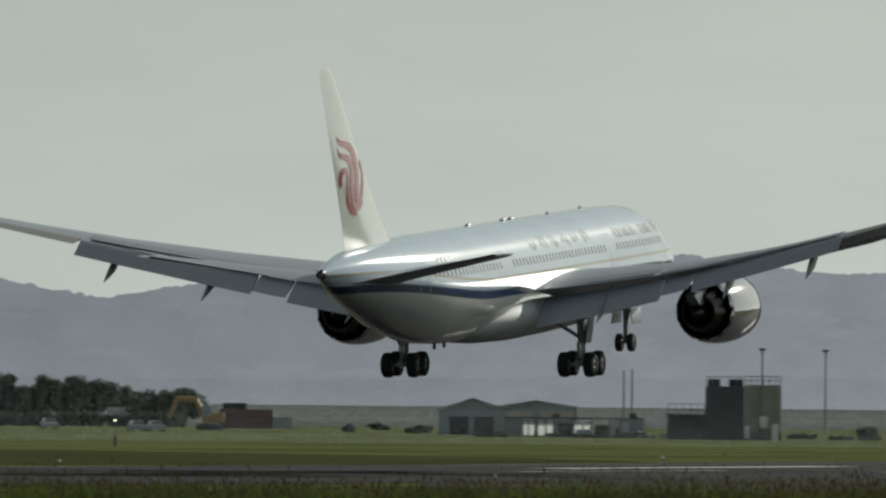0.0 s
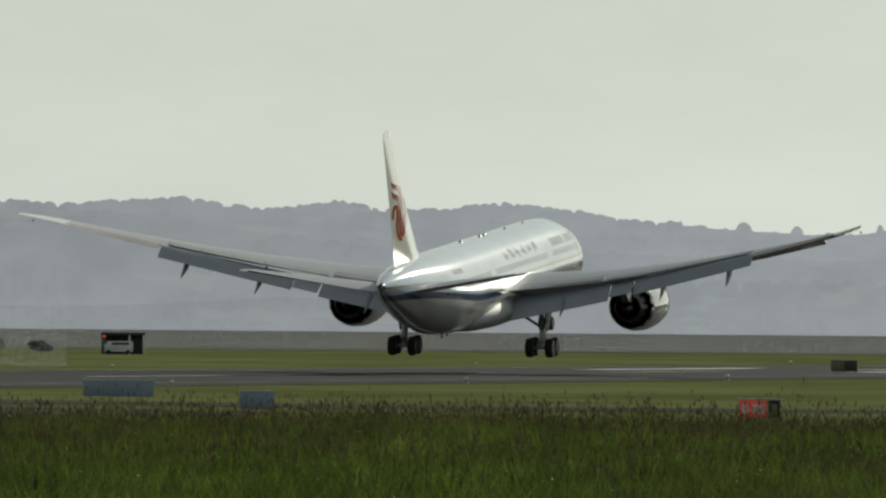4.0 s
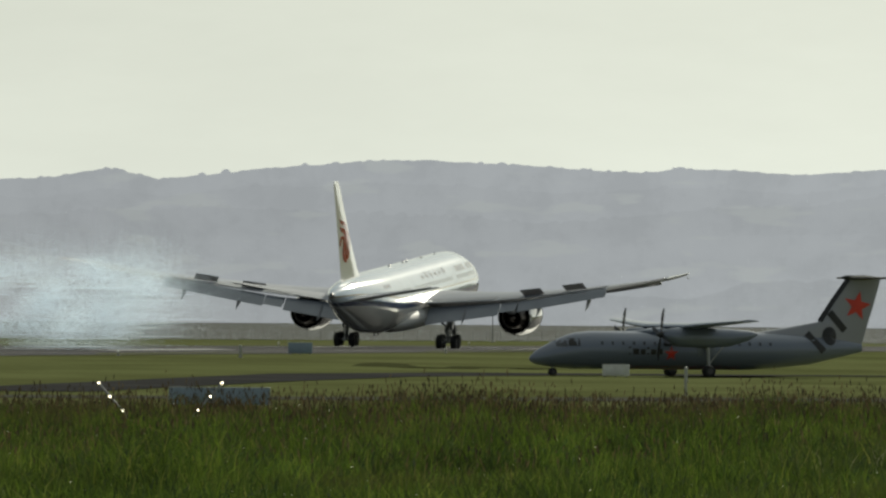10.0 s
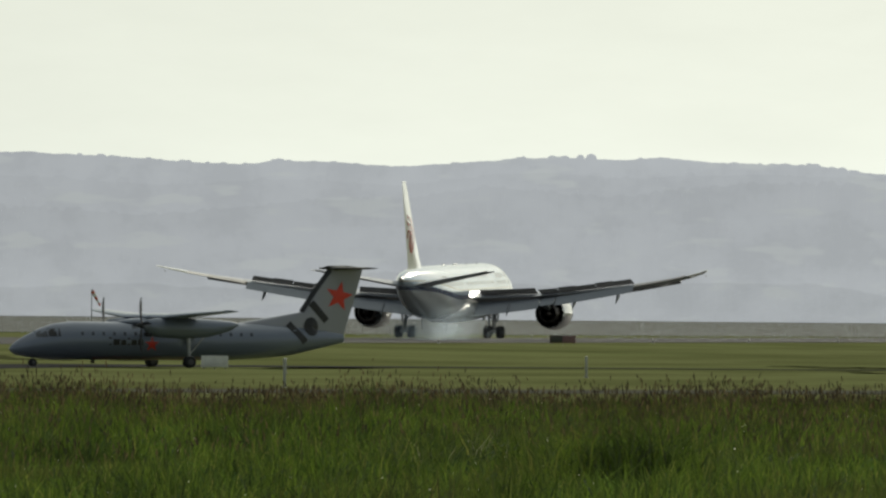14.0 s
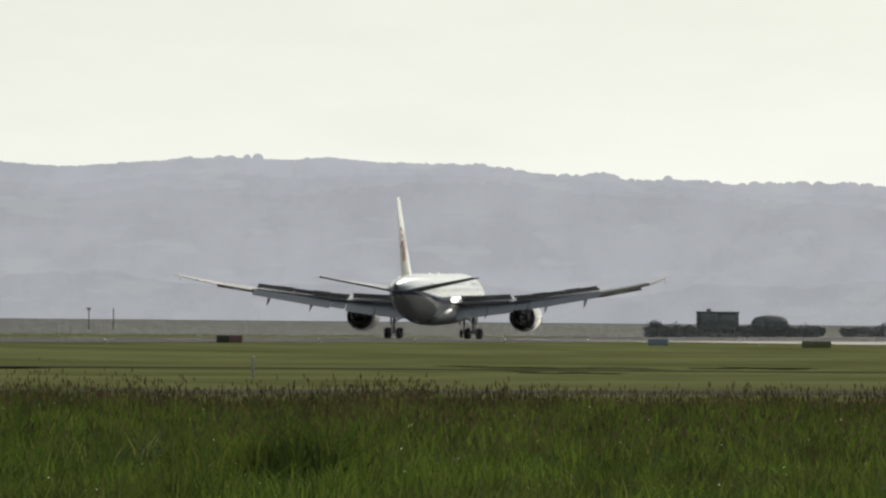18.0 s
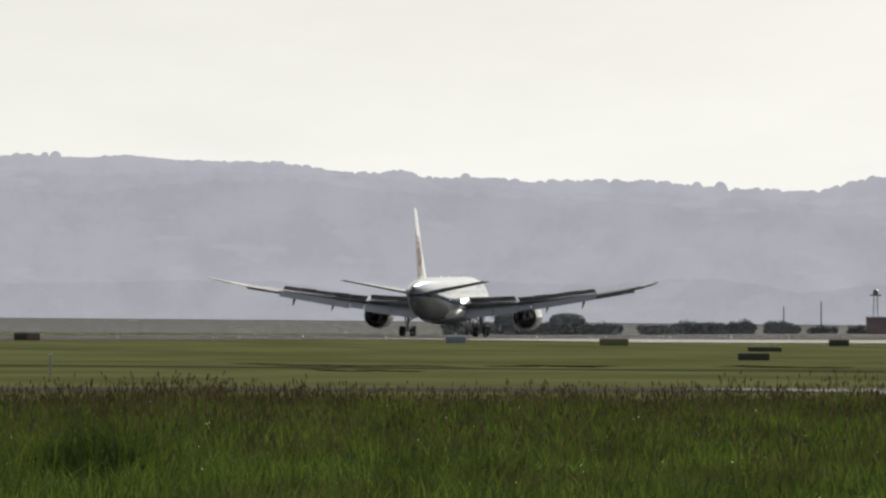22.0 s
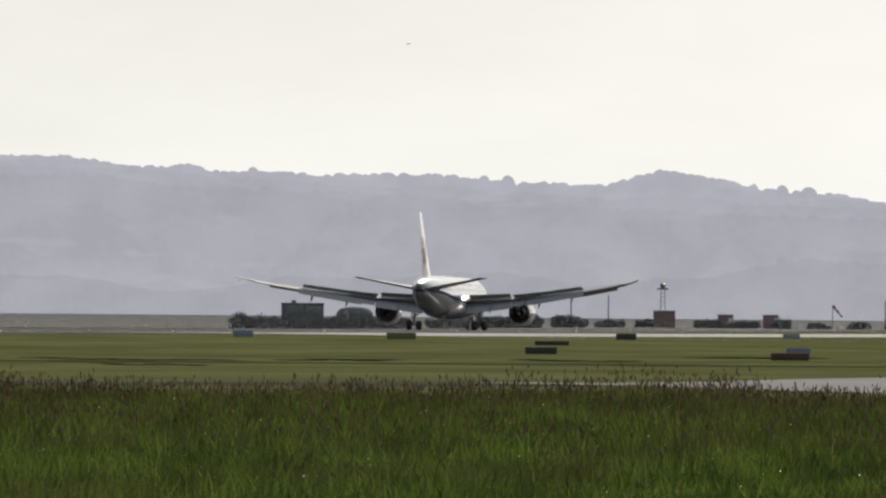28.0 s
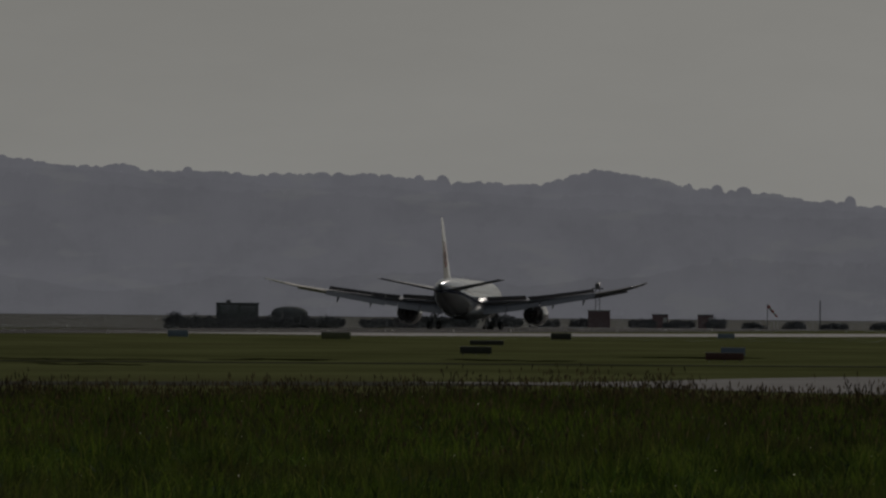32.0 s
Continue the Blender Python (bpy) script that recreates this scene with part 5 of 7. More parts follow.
def marker_post(x, y, w, h, mat="post_grey", label="dull white marker post on the grass"):
    ob = thing("marker_post", label, "post", "marker posts", m=on_ground(x, y))
    part("stake", block(w, w, h * 0.92, (0, 0, h * 0.46), w * 0.2), mat, ob)
    part("cap", lathe([(h * 0.9, w * 0.62), (h * 0.97, w * 0.6), (h, w * 0.1)], 10, "Z", cap=True), mat, ob)
    part("base", block(w * 2, w * 2, 0.06, (0, 0, 0.03), 0.02), "concrete", ob)


for x, y, w, h in ((-275.5, 793.4, 0.18, 1.1), (-271.8, 1169.1, 0.22, 1.0), (-199.2, 986.8, 0.17, 1.04), (-176.0, 970.2, 0.16, 1.39), (-168.6, 835.0, 0.15, 1.64)):
    marker_post(x, y, w, h)


def edge_light(x, y, mat="glow_lamp", label="small runway edge light", h=0.42):
    ob = thing("edge_light", label, "runway light", "runway edge lights", m=on_ground(x, y))
    part("stem", rod((0, 0, 0), (0, 0, h * 0.7), 0.03, n=8), "mast_grey", ob)
    part("base", lathe([(0.0, 0.15), (0.05, 0.13), (0.06, 0.03)], 12, "Z", cap=True), "mast_grey", ob)
    part("lens", lathe([(h * 0.68, 0.09), (h * 0.9, 0.09), (h, 0.03)], 12, "Z", cap=True), mat, ob)


for y in range(620, 2500, 60):
    edge_light(RUNWAY_X + 31.5, y, "sign_white", "small white runway edge light, unlit")
for y in range(680, 2300, 90):
    edge_light(RUNWAY_X - 31.5, y, "sign_white", "small white runway edge light, unlit")
for x, y in ((-383.4, 1116), (-374.5, 1119), (-400, 1320)):
    edge_light(x, y, "orange_lamp", "orange glowing lamp beyond the runway", 0.75)


def lamp_row(x, y, lean, label):
    """A short leaning stake on the brow of the bank that carries three bright lamps."""
    ob = thing("light_stake", label, "marker light", "leaning light stakes", m=on_ground(x, y))
    foot, top = Vector((-lean * 0.42, 0, -0.1)), Vector((lean * 0.25, 0, 0.68))
    part("stake", rod(foot, top, 0.018, 0.014, 8), "gear_grey", ob)
    part("stay", rod((lean * 0.3, 0.2, -0.05), foot.lerp(top, 0.75), 0.006, n=6), "sign_back", ob)
    part("foot_plate", block(0.12, 0.12, 0.04, (foot.x, 0, 0.0), 0.01), "concrete", ob)
    for f in (0.53, 0.77, 1.0):
        p = foot.lerp(top, f)
        lamp = part("lamp", lathe([(-0.02, 0.02), (0.02, 0.03), (0.04, 0.015)], 16, "Y", (p.x, p.y, p.z), True), "sign_back", ob, "dark lamp housing")
        part("lens", lathe([(-0.03, 0.003), (-0.03, 0.011), (-0.02, 0.014)], 16, "Y", (p.x, p.y, p.z), True), "glow_lamp", lamp, "glowing white lens")


lamp_row(-48.03, 199.3, -1, "leaning stake with three glowing white lamps")
lamp_row(-46.9, 199.55, 1, "leaning stake with three glowing white lamps, mirrored")


def windsock(x, y, h, label, drop=45):
    ob = thing("windsock", label, "windsock", "windsocks", m=on_ground(x, y))
    part("pole", rod((0, 0, 0), (0, 0, h), 0.09, 0.06, 10), "mast_grey", ob)
    part("base", block(0.7, 0.7, 0.15, (0, 0, 0.07), 0.04), "concrete", ob)
    part("hoop", lathe([(0, 0.34), (0.06, 0.34), (0.06, 0.31), (0, 0.31)], 16, "X", (0.1, 0, h - 0.3)), "mast_grey", ob)
    m = Matrix.Translation((0.1, 0, h - 0.3)) @ Matrix.Rotation(radians(drop), 4, "Y")
    for k in range(5):
        part("sock_section", moved(lathe([(k * 0.55, 0.32 - k * 0.035), (k * 0.55 + 0.55, 0.32 - k * 0.035 - 0.035)], 14, "X"), m), "sock_orange" if k % 2 == 0 else "sock_white", ob, "faded orange cloth" if k % 2 == 0 else "white cloth")


windsock(-516.7, 2401.6, 7.2, "orange and white windsock hanging on a tall pole", 62)
windsock(-330, 2875, 5.2, "small orange and white windsock on a pole", 50)

# ---- beyond the runway: huts, sheds, masts, vehicles and trees ----


def mast(x, y, h, label, head=True, r=0.15, name="mast"):
    ob = thing(name, label, "mast", "masts", m=on_ground(x, y))
    part("pole", rod((0, 0, 0), (0, 0, h), r, r * 0.7, 8), "mast_grey", ob)
    part("footing", block(0.8, 0.8, 0.25, (0, 0, 0.12), 0.05), "concrete", ob)
    if head:
        part("lamp_head", block(0.9, 0.4, 0.3, (0, 0, h + 0.1), 0.08), "sign_back", ob)
        part("bracket", rod((-0.35, 0, h - 0.25), (0.35, 0, h - 0.25), 0.05, n=6), "mast_grey", ob)


for x, y, h, hd in ((-728, 1863, 11.1, True), (-777, 2013, 11.4, True), (-772, 1924, 8.4, False), (-772, 1927, 8.6, False), (-785, 2086, 9.1, False), (-752, 2158, 2.7, True), (-575, 2290, 3.9, True), (-581, 2305, 3.9, False), (-570, 2960, 4.0, True), (-566, 2965, 4.2, False)):
    mast(x, y, h, "tall grey lamp mast behind the buildings" if h > 9 else "thin grey pole beyond the runway", hd)

lit = thing("lamp_post", "short lamp post with a red base beyond the runway", "lamp post", m=on_ground(-592, 1344))
part("pole", rod((0, 0, 0), (0, 0, 2.3), 0.07, 0.05, 8), "mast_grey", lit)
part("base", block(0.3, 0.3, 1.0, (0, 0, 0.5), 0.05), "dull_red", lit, "dull red base")
head = part("lamp_head", block(0.5, 0.3, 0.3, (0, 0, 2.45), 0.06), "sign_back", lit)
part("lens", block(0.14, 0.03, 0.1, (0, -0.16, 2.45), 0.01), "glow_lamp", head, "glowing white lens")


def shed(x, y, w, d, h, wall, label, ridge=0.0, openings=(), name="shed", turn=None, roof="shed_roof"):
    """A building: walls, roof (gabled when ridge is given), openings on the side towards the runway."""
    ob = thing(name, label, "building", m=on_ground(x, y, turn))
    part("wall", block(w, d, h, (0, 0, h / 2), 0.04), wall, ob)
    if ridge:
        rf = loft([[(-w / 2 - 0.3, -d / 2 - 0.3, h), (-w / 2 - 0.3, -d / 2 - 0.3, h + 0.15), (0, -d / 2 - 0.3, h + ridge + 0.15), (w / 2 + 0.3, -d / 2 - 0.3, h + 0.15), (w / 2 + 0.3, -d / 2 - 0.3, h), (0, -d / 2 - 0.3, h + ridge)],
                   [(-w / 2 - 0.3, d / 2 + 0.3, h), (-w / 2 - 0.3, d / 2 + 0.3, h + 0.15), (0, d / 2 + 0.3, h + ridge + 0.15), (w / 2 + 0.3, d / 2 + 0.3, h + 0.15), (w / 2 + 0.3, d / 2 + 0.3, h), (0, d / 2 + 0.3, h + ridge)]])
        part("roof", rf, roof, ob, smooth=False)
        part("gable", loft([[(-w / 2, q * d / 2, h - 0.02), (w / 2, q * d / 2, h - 0.02), (0, q * d / 2, h + ridge)] for q in (-1, -0.97)]), wall, ob, smooth=False)
    else:
        part("roof", block(w + 0.3, d + 0.3, 0.2, (0, 0, h + 0.1), 0.05), roof, ob)
    for a, b, z0, z1, m in openings:
        fr = part("door" if z0 < 0.1 else "window", block((b - a) * w, 0.1, z1 - z0, ((a + b) / 2 * w - w / 2, -d / 2 - 0.03, (z0 + z1) / 2), 0.02), m, ob)
        part("frame", block((b - a) * w + 0.12, 0.06, 0.1, ((a + b) / 2 * w - w / 2, -d / 2 - 0.06, z1 + 0.05), 0.02), "door_line", fr)
    return ob


shed(-724, 1754, 8.6, 11, 3.0, "shed_wall", "blue-grey gabled shed with two dark doors", 1.5, ((0.16, 0.44, 0.0, 2.3, "dark_wall"), (0.52, 0.8, 0.0, 2.3, "dark_wall")))
shed(-784, 1922, 11, 8, 3.2, "shed_wall", "pale grey warehouse with cream panels behind the huts", 0.9, ((0.1, 0.46, 1.6, 2.7, "cream_wall"), (0.56, 0.96, 1.6, 2.7, "cream_wall")), "warehouse")


def stall_row():
    """A long low row of huts under one dark roof: white panels, dark bays, grey cabins."""
    az, d, k = -22.05, 1845.0, 0.0684
    ob = thing("hut_row", "long row of low huts with white panels and dark bays", "building", m=on_ground(d * math.sin(radians(az)), d * math.cos(radians(az))))
    left = -123 * k
    part("roof", block(249 * k, 1.8, 0.18, (0, 0, 2.3), 0.05), "dark_wall", ob, "thin dark flat roof")
    part("dark_cabin", block(31 * k, 3.4, 2.2, (left + 16 * k, 0, 1.1), 0.05), "shed_roof", ob, "dark grey cabin")
    for p, q in ((34, 41), (44, 53), (60, 72), (75, 86), (124, 137), (141, 152), (187, 197)):
        part("white_panel", block((q - p) * k, 0.05, 1.75, (left + (p + q) / 2 * k, -0.6, 1.05), 0.02), "white_sheet", ob, "bright white plastic sheet panel")
    for p in (33, 56, 73, 88, 122, 154, 186, 199):
        part("post", block(0.14, 0.14, 2.2, (left + p * k, -0.65, 1.1), 0.02), "dark_wall", ob)
    # plain dark blocks added to fill the two dark gaps in the row
    for p, q, h in ((95, 121, 1.7), (160, 184, 1.5)):
        part("dark_bay", block((q - p) * k, 2.2, h, (left + (p + q) / 2 * k, -0.6, h / 2), 0.08), "sign_back", ob, "plain dark block under the hut roof")
    part("grey_box", block(30 * k, 1.2, 0.95, (left + 142 * k, -2.4, 0.475), 0.05), "sign_blue_grey", ob, "low blue-grey box")
    cab = part("grey_cabin", block(44 * k, 3.4, 2.25, (left + 225 * k, -0.2, 1.12), 0.06), "shed_roof", ob, "grey cabin")
    part("window", block(12 * k, 0.06, 1.5, (left + 214 * k, -1.92, 1.1), 0.02), "door_line", cab)
    part("door", block(9 * k, 0.06, 0.8, (left + 240 * k, -1.92, 0.45), 0.02), "pale_wall", cab)
    for p, h in ((92, 0.45), (228, 0.55)):
        part("roof_vent", block(0.9, 0.8, h, (left + p * k, -0.4, 2.38 + h / 2), 0.1), "sign_back", ob)


stall_row()


def plant_tower():
    """Dark clad tower with two roof boxes, a tan concrete tower beside it, and a low tank house."""
    ob = thing("tower_block", "dark square tower joined to a tan concrete tower with railings", "building", m=on_ground(-656.5, 1673))
    part("dark_tower", block(4.5, 6, 6.3, (-1.85, 0, 3.15), 0.12), "dark_wall", ob, "almost black clad tower")
    tan = part("tan_tower", block(4.4, 5.5, 6.5, (2.62, -0.6, 3.25), 0.12), "tan_wall", ob, "tan concrete tower")
    for x in (1.55, 2.2, 3.4, 4.1):
        part("rib", block(0.16, 0.2, 4.6, (x, -3.42, 4.1), 0.04), "tan_wall", tan)
    # a strip darker than the wall, down the tower's front
    part("dark_strip", block(0.45, 0.05, 6.4, (2.3, -3.37, 3.2), 0.01), "dark_concrete", tan, "darker vertical strip")
    part("plinth", block(4.5, 5.6, 0.9, (2.62, -0.6, 0.45), 0.05), "sign_back", tan, "dark base course")
    part("side_tank", block(4.5, 5, 2.85, (-6.35, 0.2, 1.42), 0.15), "dark_wall", ob, "low dark tank house")
    part("tank_roof", block(4.9, 5.4, 0.16, (-6.35, 0.2, 2.93), 0.05), "sign_back", ob)
    for x in (-4.0, -3.3, -2.4, -1.4, -0.4, 0.3):
        part("rail_post", rod((x, -2.9, 6.3), (x, -2.9, 7.4), 0.05, n=6), "mast_grey", ob)
    part("rail", rod((-4.0, -2.9, 7.4), (0.3, -2.9, 7.4), 0.05, n=6), "mast_grey", ob)
    for x in (0.6, 1.3, 2.0, 2.7, 3.4, 4.1, 4.7):
        part("rail_post", rod((x, -3.2, 6.5), (x, -3.2, 7.5), 0.05, n=6), "mast_grey", ob)
    for z in (7.0, 7.5):
        part("rail", rod((0.6, -3.2, z), (4.7, -3.2, z), 0.045, n=6), "mast_grey", ob)
    for x in (-8.5, -7.6, -6.7, -5.8, -5.0, -4.2):
        part("rail_post", rod((x, -2.2, 2.9), (x, -2.2, 4.2), 0.05, n=6), "mast_grey", ob)
    for z in (3.5, 4.2):
        part("rail", rod((-8.5, -2.2, z), (-4.2, -2.2, z), 0.045, n=6), "mast_grey", ob)
    part("roof_box", block(1.5, 2, 0.85, (-3.1, -1.5, 6.72), 0.12), "dark_wall", ob)
    part("roof_box", block(1.6, 2, 0.85, (-0.5, -1.5, 6.72), 0.12), "dark_wall", ob)
    part("panel_white", block(0.9, 0.12, 1.4, (2.75, -3.46, 2.1), 0.03), "pale_wall", ob)
    part("column", block(0.55, 0.6, 1.5, (0.8, -3.7, 0.95), 0.05), "pale_wall", ob)
    part("column", block(0.75, 0.6, 1.9, (4.1, -3.7, 0.95), 0.05), "pale_wall", ob)


plant_tower()


def truck(x, y, label):
    ob = thing("truck", label, "truck", m=on_ground(x, y))
    part("box_body", block(2.9, 2.4, 2.5, (-2.4, 0, 1.5), 0.06), "brown_box", ob, "dark brown box body")
    part("tipper_body", loft([[(-0.9, -1.2, 0.9), (2.6, -1.2, 1.3), (2.6, 1.2, 1.3), (-0.9, 1.2, 0.9)], [(-0.9, -1.2, 2.65), (2.7, -1.2, 2.6), (2.7, 1.2, 2.6), (-0.9, 1.2, 2.65)]]), "red_brown", ob, "rust-red tipper body", smooth=False)
    part("ramp", moved(block(1.5, 0.1, 0.4, (0, 0, 0), 0.04), Matrix.Translation((1.0, -1.5, 0.6)) @ Matrix.Rotation(radians(40), 4, "Y")), "sign_white", ob, "white sloping ramp panel")
    cab = part("cab", loft([[(1.7, -1.1, 0.6), (3.6, -1.1, 0.6), (3.6, 1.1, 0.6), (1.7, 1.1, 0.6)], [(1.7, -1.1, 1.5), (3.7, -1.1, 1.5), (3.7, 1.1, 1.5), (1.7, 1.1, 1.5)], [(1.7, -1.0, 2.5), (3.1, -1.0, 2.5), (3.1, 1.0, 2.5), (1.7, 1.0, 2.5)]]), "red_brown", ob, "dull red cab", smooth=False)
    part("side_window", block(0.9, 0.06, 0.6, (2.5, -1.08, 1.95), 0.02), "window_dark", cab)
    part("bumper", block(0.2, 2.2, 0.3, (3.75, 0, 0.6), 0.04), "pale_wall", cab)
    part("chassis", block(7.2, 1.2, 0.25, (-0.2, 0, 0.6), 0.03), "black", ob)
    for wx in (-2.9, -1.8, 2.7):
        for wy in (-1.0, 1.0):
            part("wheel", lathe([(wy - 0.14, 0.2), (wy - 0.14, 0.42), (wy - 0.1, 0.48), (wy + 0.1, 0.48), (wy + 0.14, 0.42), (wy + 0.14, 0.2)], 18, "Y", (wx, 0, 0.48), True), "tyre", ob)


truck(-653, 1730, "truck with a dark box and a rust-red tipper body")


def container(x, y, w, h, mat, label, d=2.4):
    ob = thing("container", label, "container", "containers", m=on_ground(x, y))
    part("body", block(w, d, h, (0, 0, h / 2 + 0.1), 0.04), mat, ob)
    for k in range(int(w / 0.5)):
        part("rib", block(0.12, 0.05, h - 0.2, (-w / 2 + 0.3 + k * 0.5, -d / 2 - 0.02, h / 2 + 0.1), 0.01), mat, ob)
    for q in (-0.45, 0.45):
        part("skid", block(0.2, d, 0.12, (q * w, 0, 0.06), 0.01), "black", ob)


container(-810.4, 1883.4, 7.2, 2.6, "red_brown", "long rust-brown shipping container")
container(-817.3, 1895.5, 3.2, 3.4, "dark_wall", "dark container standing behind a brown one")
container(-812, 1899, 3.0, 1.6, "shed_wall", "low grey steel container on skids")
container(-895, 2035, 5.0, 2.4, "pale_wall", "grey cabin with a white roof edge")
container(-624.5, 1688, 1.05, 1.7, "pale_wall", "small white cabinet beyond the runway", 0.8)


def car(x, y, mat, label):
    ob = thing("car", label, "car", "parked cars", m=on_ground(x, y, math.degrees(math.atan2(x, y)) + 80))
    part("body", loft([[(-2.0, -0.85, 0.3), (2.0, -0.85, 0.3), (2.0, 0.85, 0.3), (-2.0, 0.85, 0.3)], [(-2.1, -0.88, 0.75), (2.1, -0.88, 0.7), (2.1, 0.88, 0.7), (-2.1, 0.88, 0.75)], [(-1.9, -0.8, 0.95), (1.9, -0.8, 0.9), (1.9, 0.8, 0.9), (-1.9, 0.8, 0.95)]]), mat, ob, smooth=False)
    part("cabin", loft([[(-1.4, -0.78, 0.93), (1.0, -0.78, 0.93), (1.0, 0.78, 0.93), (-1.4, 0.78, 0.93)], [(-1.0, -0.65, 1.42), (0.5, -0.65, 1.42), (0.5, 0.65, 1.42), (-1.0, 0.65, 1.42)]]), "window_dark", ob, smooth=False)
    part("roof", block(1.5, 1.3, 0.05, (-0.25, 0, 1.44), 0.02), mat, ob)
    for wx in (-1.3, 1.3):
        for wy in (-0.8, 0.8):
            part("wheel", lathe([(wy - 0.1, 0.1), (wy - 0.1, 0.31), (wy + 0.1, 0.31), (wy + 0.1, 0.1)], 14, "Y", (wx, 0, 0.31), True), "tyre", ob)


for az_c, d_c, m_c, l_c in ((-23.69, 1900, "shed_wall", "pale grey car parked by the shelter belt"), (-23.62, 1905, "shed_wall", "pale grey car parked beside another by the shelter belt"), (-24.02, 1990, "shed_wall", "grey car parked among the trees")):
    car(d_c * math.sin(radians(az_c)), d_c * math.cos(radians(az_c)), m_c, l_c)
# thin pole with a red cap; the glow is added
red_pole = thing("red_cap_pole", "small glowing red cap on a thin pole", "lamp", m=on_ground(-614, 1861))
part("pole", rod((0, 0, 0), (0, 0, 2.5), 0.06, n=8), "mast_grey", red_pole)
part("lens", lathe([(2.5, 0.18), (2.65, 0.16), (2.75, 0.02)], 10, "Z", cap=True), "red_lamp", red_pole, "glowing red cap")


def van_shelter():
    ob = thing("shelter", "dark open vehicle shelter with a white van in it", "shelter", m=on_ground(-644, 1960))
    part("roof", block(6.0, 3.6, 0.35, (0, 0, 2.75), 0.06), "dark_wall", ob)
    part("back_wall", block(5.6, 0.2, 2.6, (0.1, 1.6, 1.3), 0.03), "dark_wall", ob)
    for x in (-2.8, 0.9, 2.8):
        part("post", block(0.22, 0.22, 2.6, (x, -1.6, 1.3), 0.03), "pale_wall" if x > 0 else "dark_wall", ob)
    van = thing("van", "small white van parked under a shelter", "van", m=on_ground(-643, 1955))
    part("body", loft([[(-1.9, -0.85, 0.35), (1.9, -0.85, 0.35), (1.9, 0.85, 0.35), (-1.9, 0.85, 0.35)], [(-2.0, -0.88, 1.0), (2.0, -0.88, 1.0), (2.0, 0.88, 1.0), (-2.0, 0.88, 1.0)], [(-1.4, -0.75, 1.75), (1.9, -0.75, 1.75), (1.9, 0.75, 1.75), (-1.4, 0.75, 1.75)]]), "pale_wall", van, smooth=False)
    part("window_band", block(2.4, 1.7, 0.35, (0.3, 0, 1.4), 0.05), "window_dark", van)
    for wx in (-1.3, 1.3):
        for wy in (-0.8, 0.8):
            part("wheel", lathe([(wy - 0.1, 0.1), (wy - 0.1, 0.3), (wy + 0.1, 0.3), (wy + 0.1, 0.1)], 14, "Y", (wx, 0, 0.3), True), "tyre", van)


van_shelter()


def digger(x, y):
    ob = thing("excavator", "yellow excavator with its arm arched over a grey cab", "excavator", m=on_ground(x, y))
    part("track", block(3.6, 0.6, 0.8, (0, -1.1, 0.4), 0.3), "black", ob)
    part("track", block(3.6, 0.6, 0.8, (0, 1.1, 0.4), 0.3), "black", ob)
    part("house", block(3.0, 2.4, 1.4, (0.5, 0, 1.6), 0.2), "digger_yellow", ob)
    part("cab", block(1.3, 1.2, 1.6, (-0.4, -0.6, 2.5), 0.15), "shed_wall", ob)
    part("boom", rod((-0.8, 0.3, 2.0), (-1.9, 0.3, 4.0), 0.42, 0.4, 8), "digger_yellow", ob)
    part("boom", rod((-1.9, 0.3, 4.0), (-4.3, 0.3, 4.1), 0.42, 0.34, 8), "digger_yellow", ob)
    part("arm", rod((-4.3, 0.3, 4.2), (-5.4, 0.3, 1.4), 0.34, 0.24, 8), "digger_yellow", ob)
    part("bucket", lathe([(-0.4, 0.1), (-0.4, 0.5), (0.4, 0.5), (0.4, 0.1)], 10, "Y", (-5.4, 0.3, 1.0), True), "sign_back", ob)


digger(-797.6, 1841.6)


def leaf_cloud(rnd, centres, per, size):
    """Many small leaf blades round the given centres."""
    n = len(centres) * per
    c = np.repeat(np.array([k[:3] for k in centres]), per, axis=0)
    r = np.repeat(np.array([k[3] for k in centres]), per)[:, None]
    d = rnd.normal(size=(n, 3))
    d /= np.linalg.norm(d, axis=1)[:, None]
    p = c + d * r * (rnd.random((n, 1)) ** 0.4) * np.array([1, 1, 0.8])
    a = rnd.normal(size=(n, 3))
    a /= np.linalg.norm(a, axis=1)[:, None]
    b = np.cross(a, d)
    b /= np.linalg.norm(b, axis=1)[:, None] + 1e-9
    s = size * (0.6 + 0.8 * rnd.random((n, 1)))
    v = np.stack([p - a * s, p + b * s * 0.5, p + a * s, p - b * s * 0.5], axis=1).reshape(-1, 3)
    return v, np.arange(n * 4).reshape(n, 4)


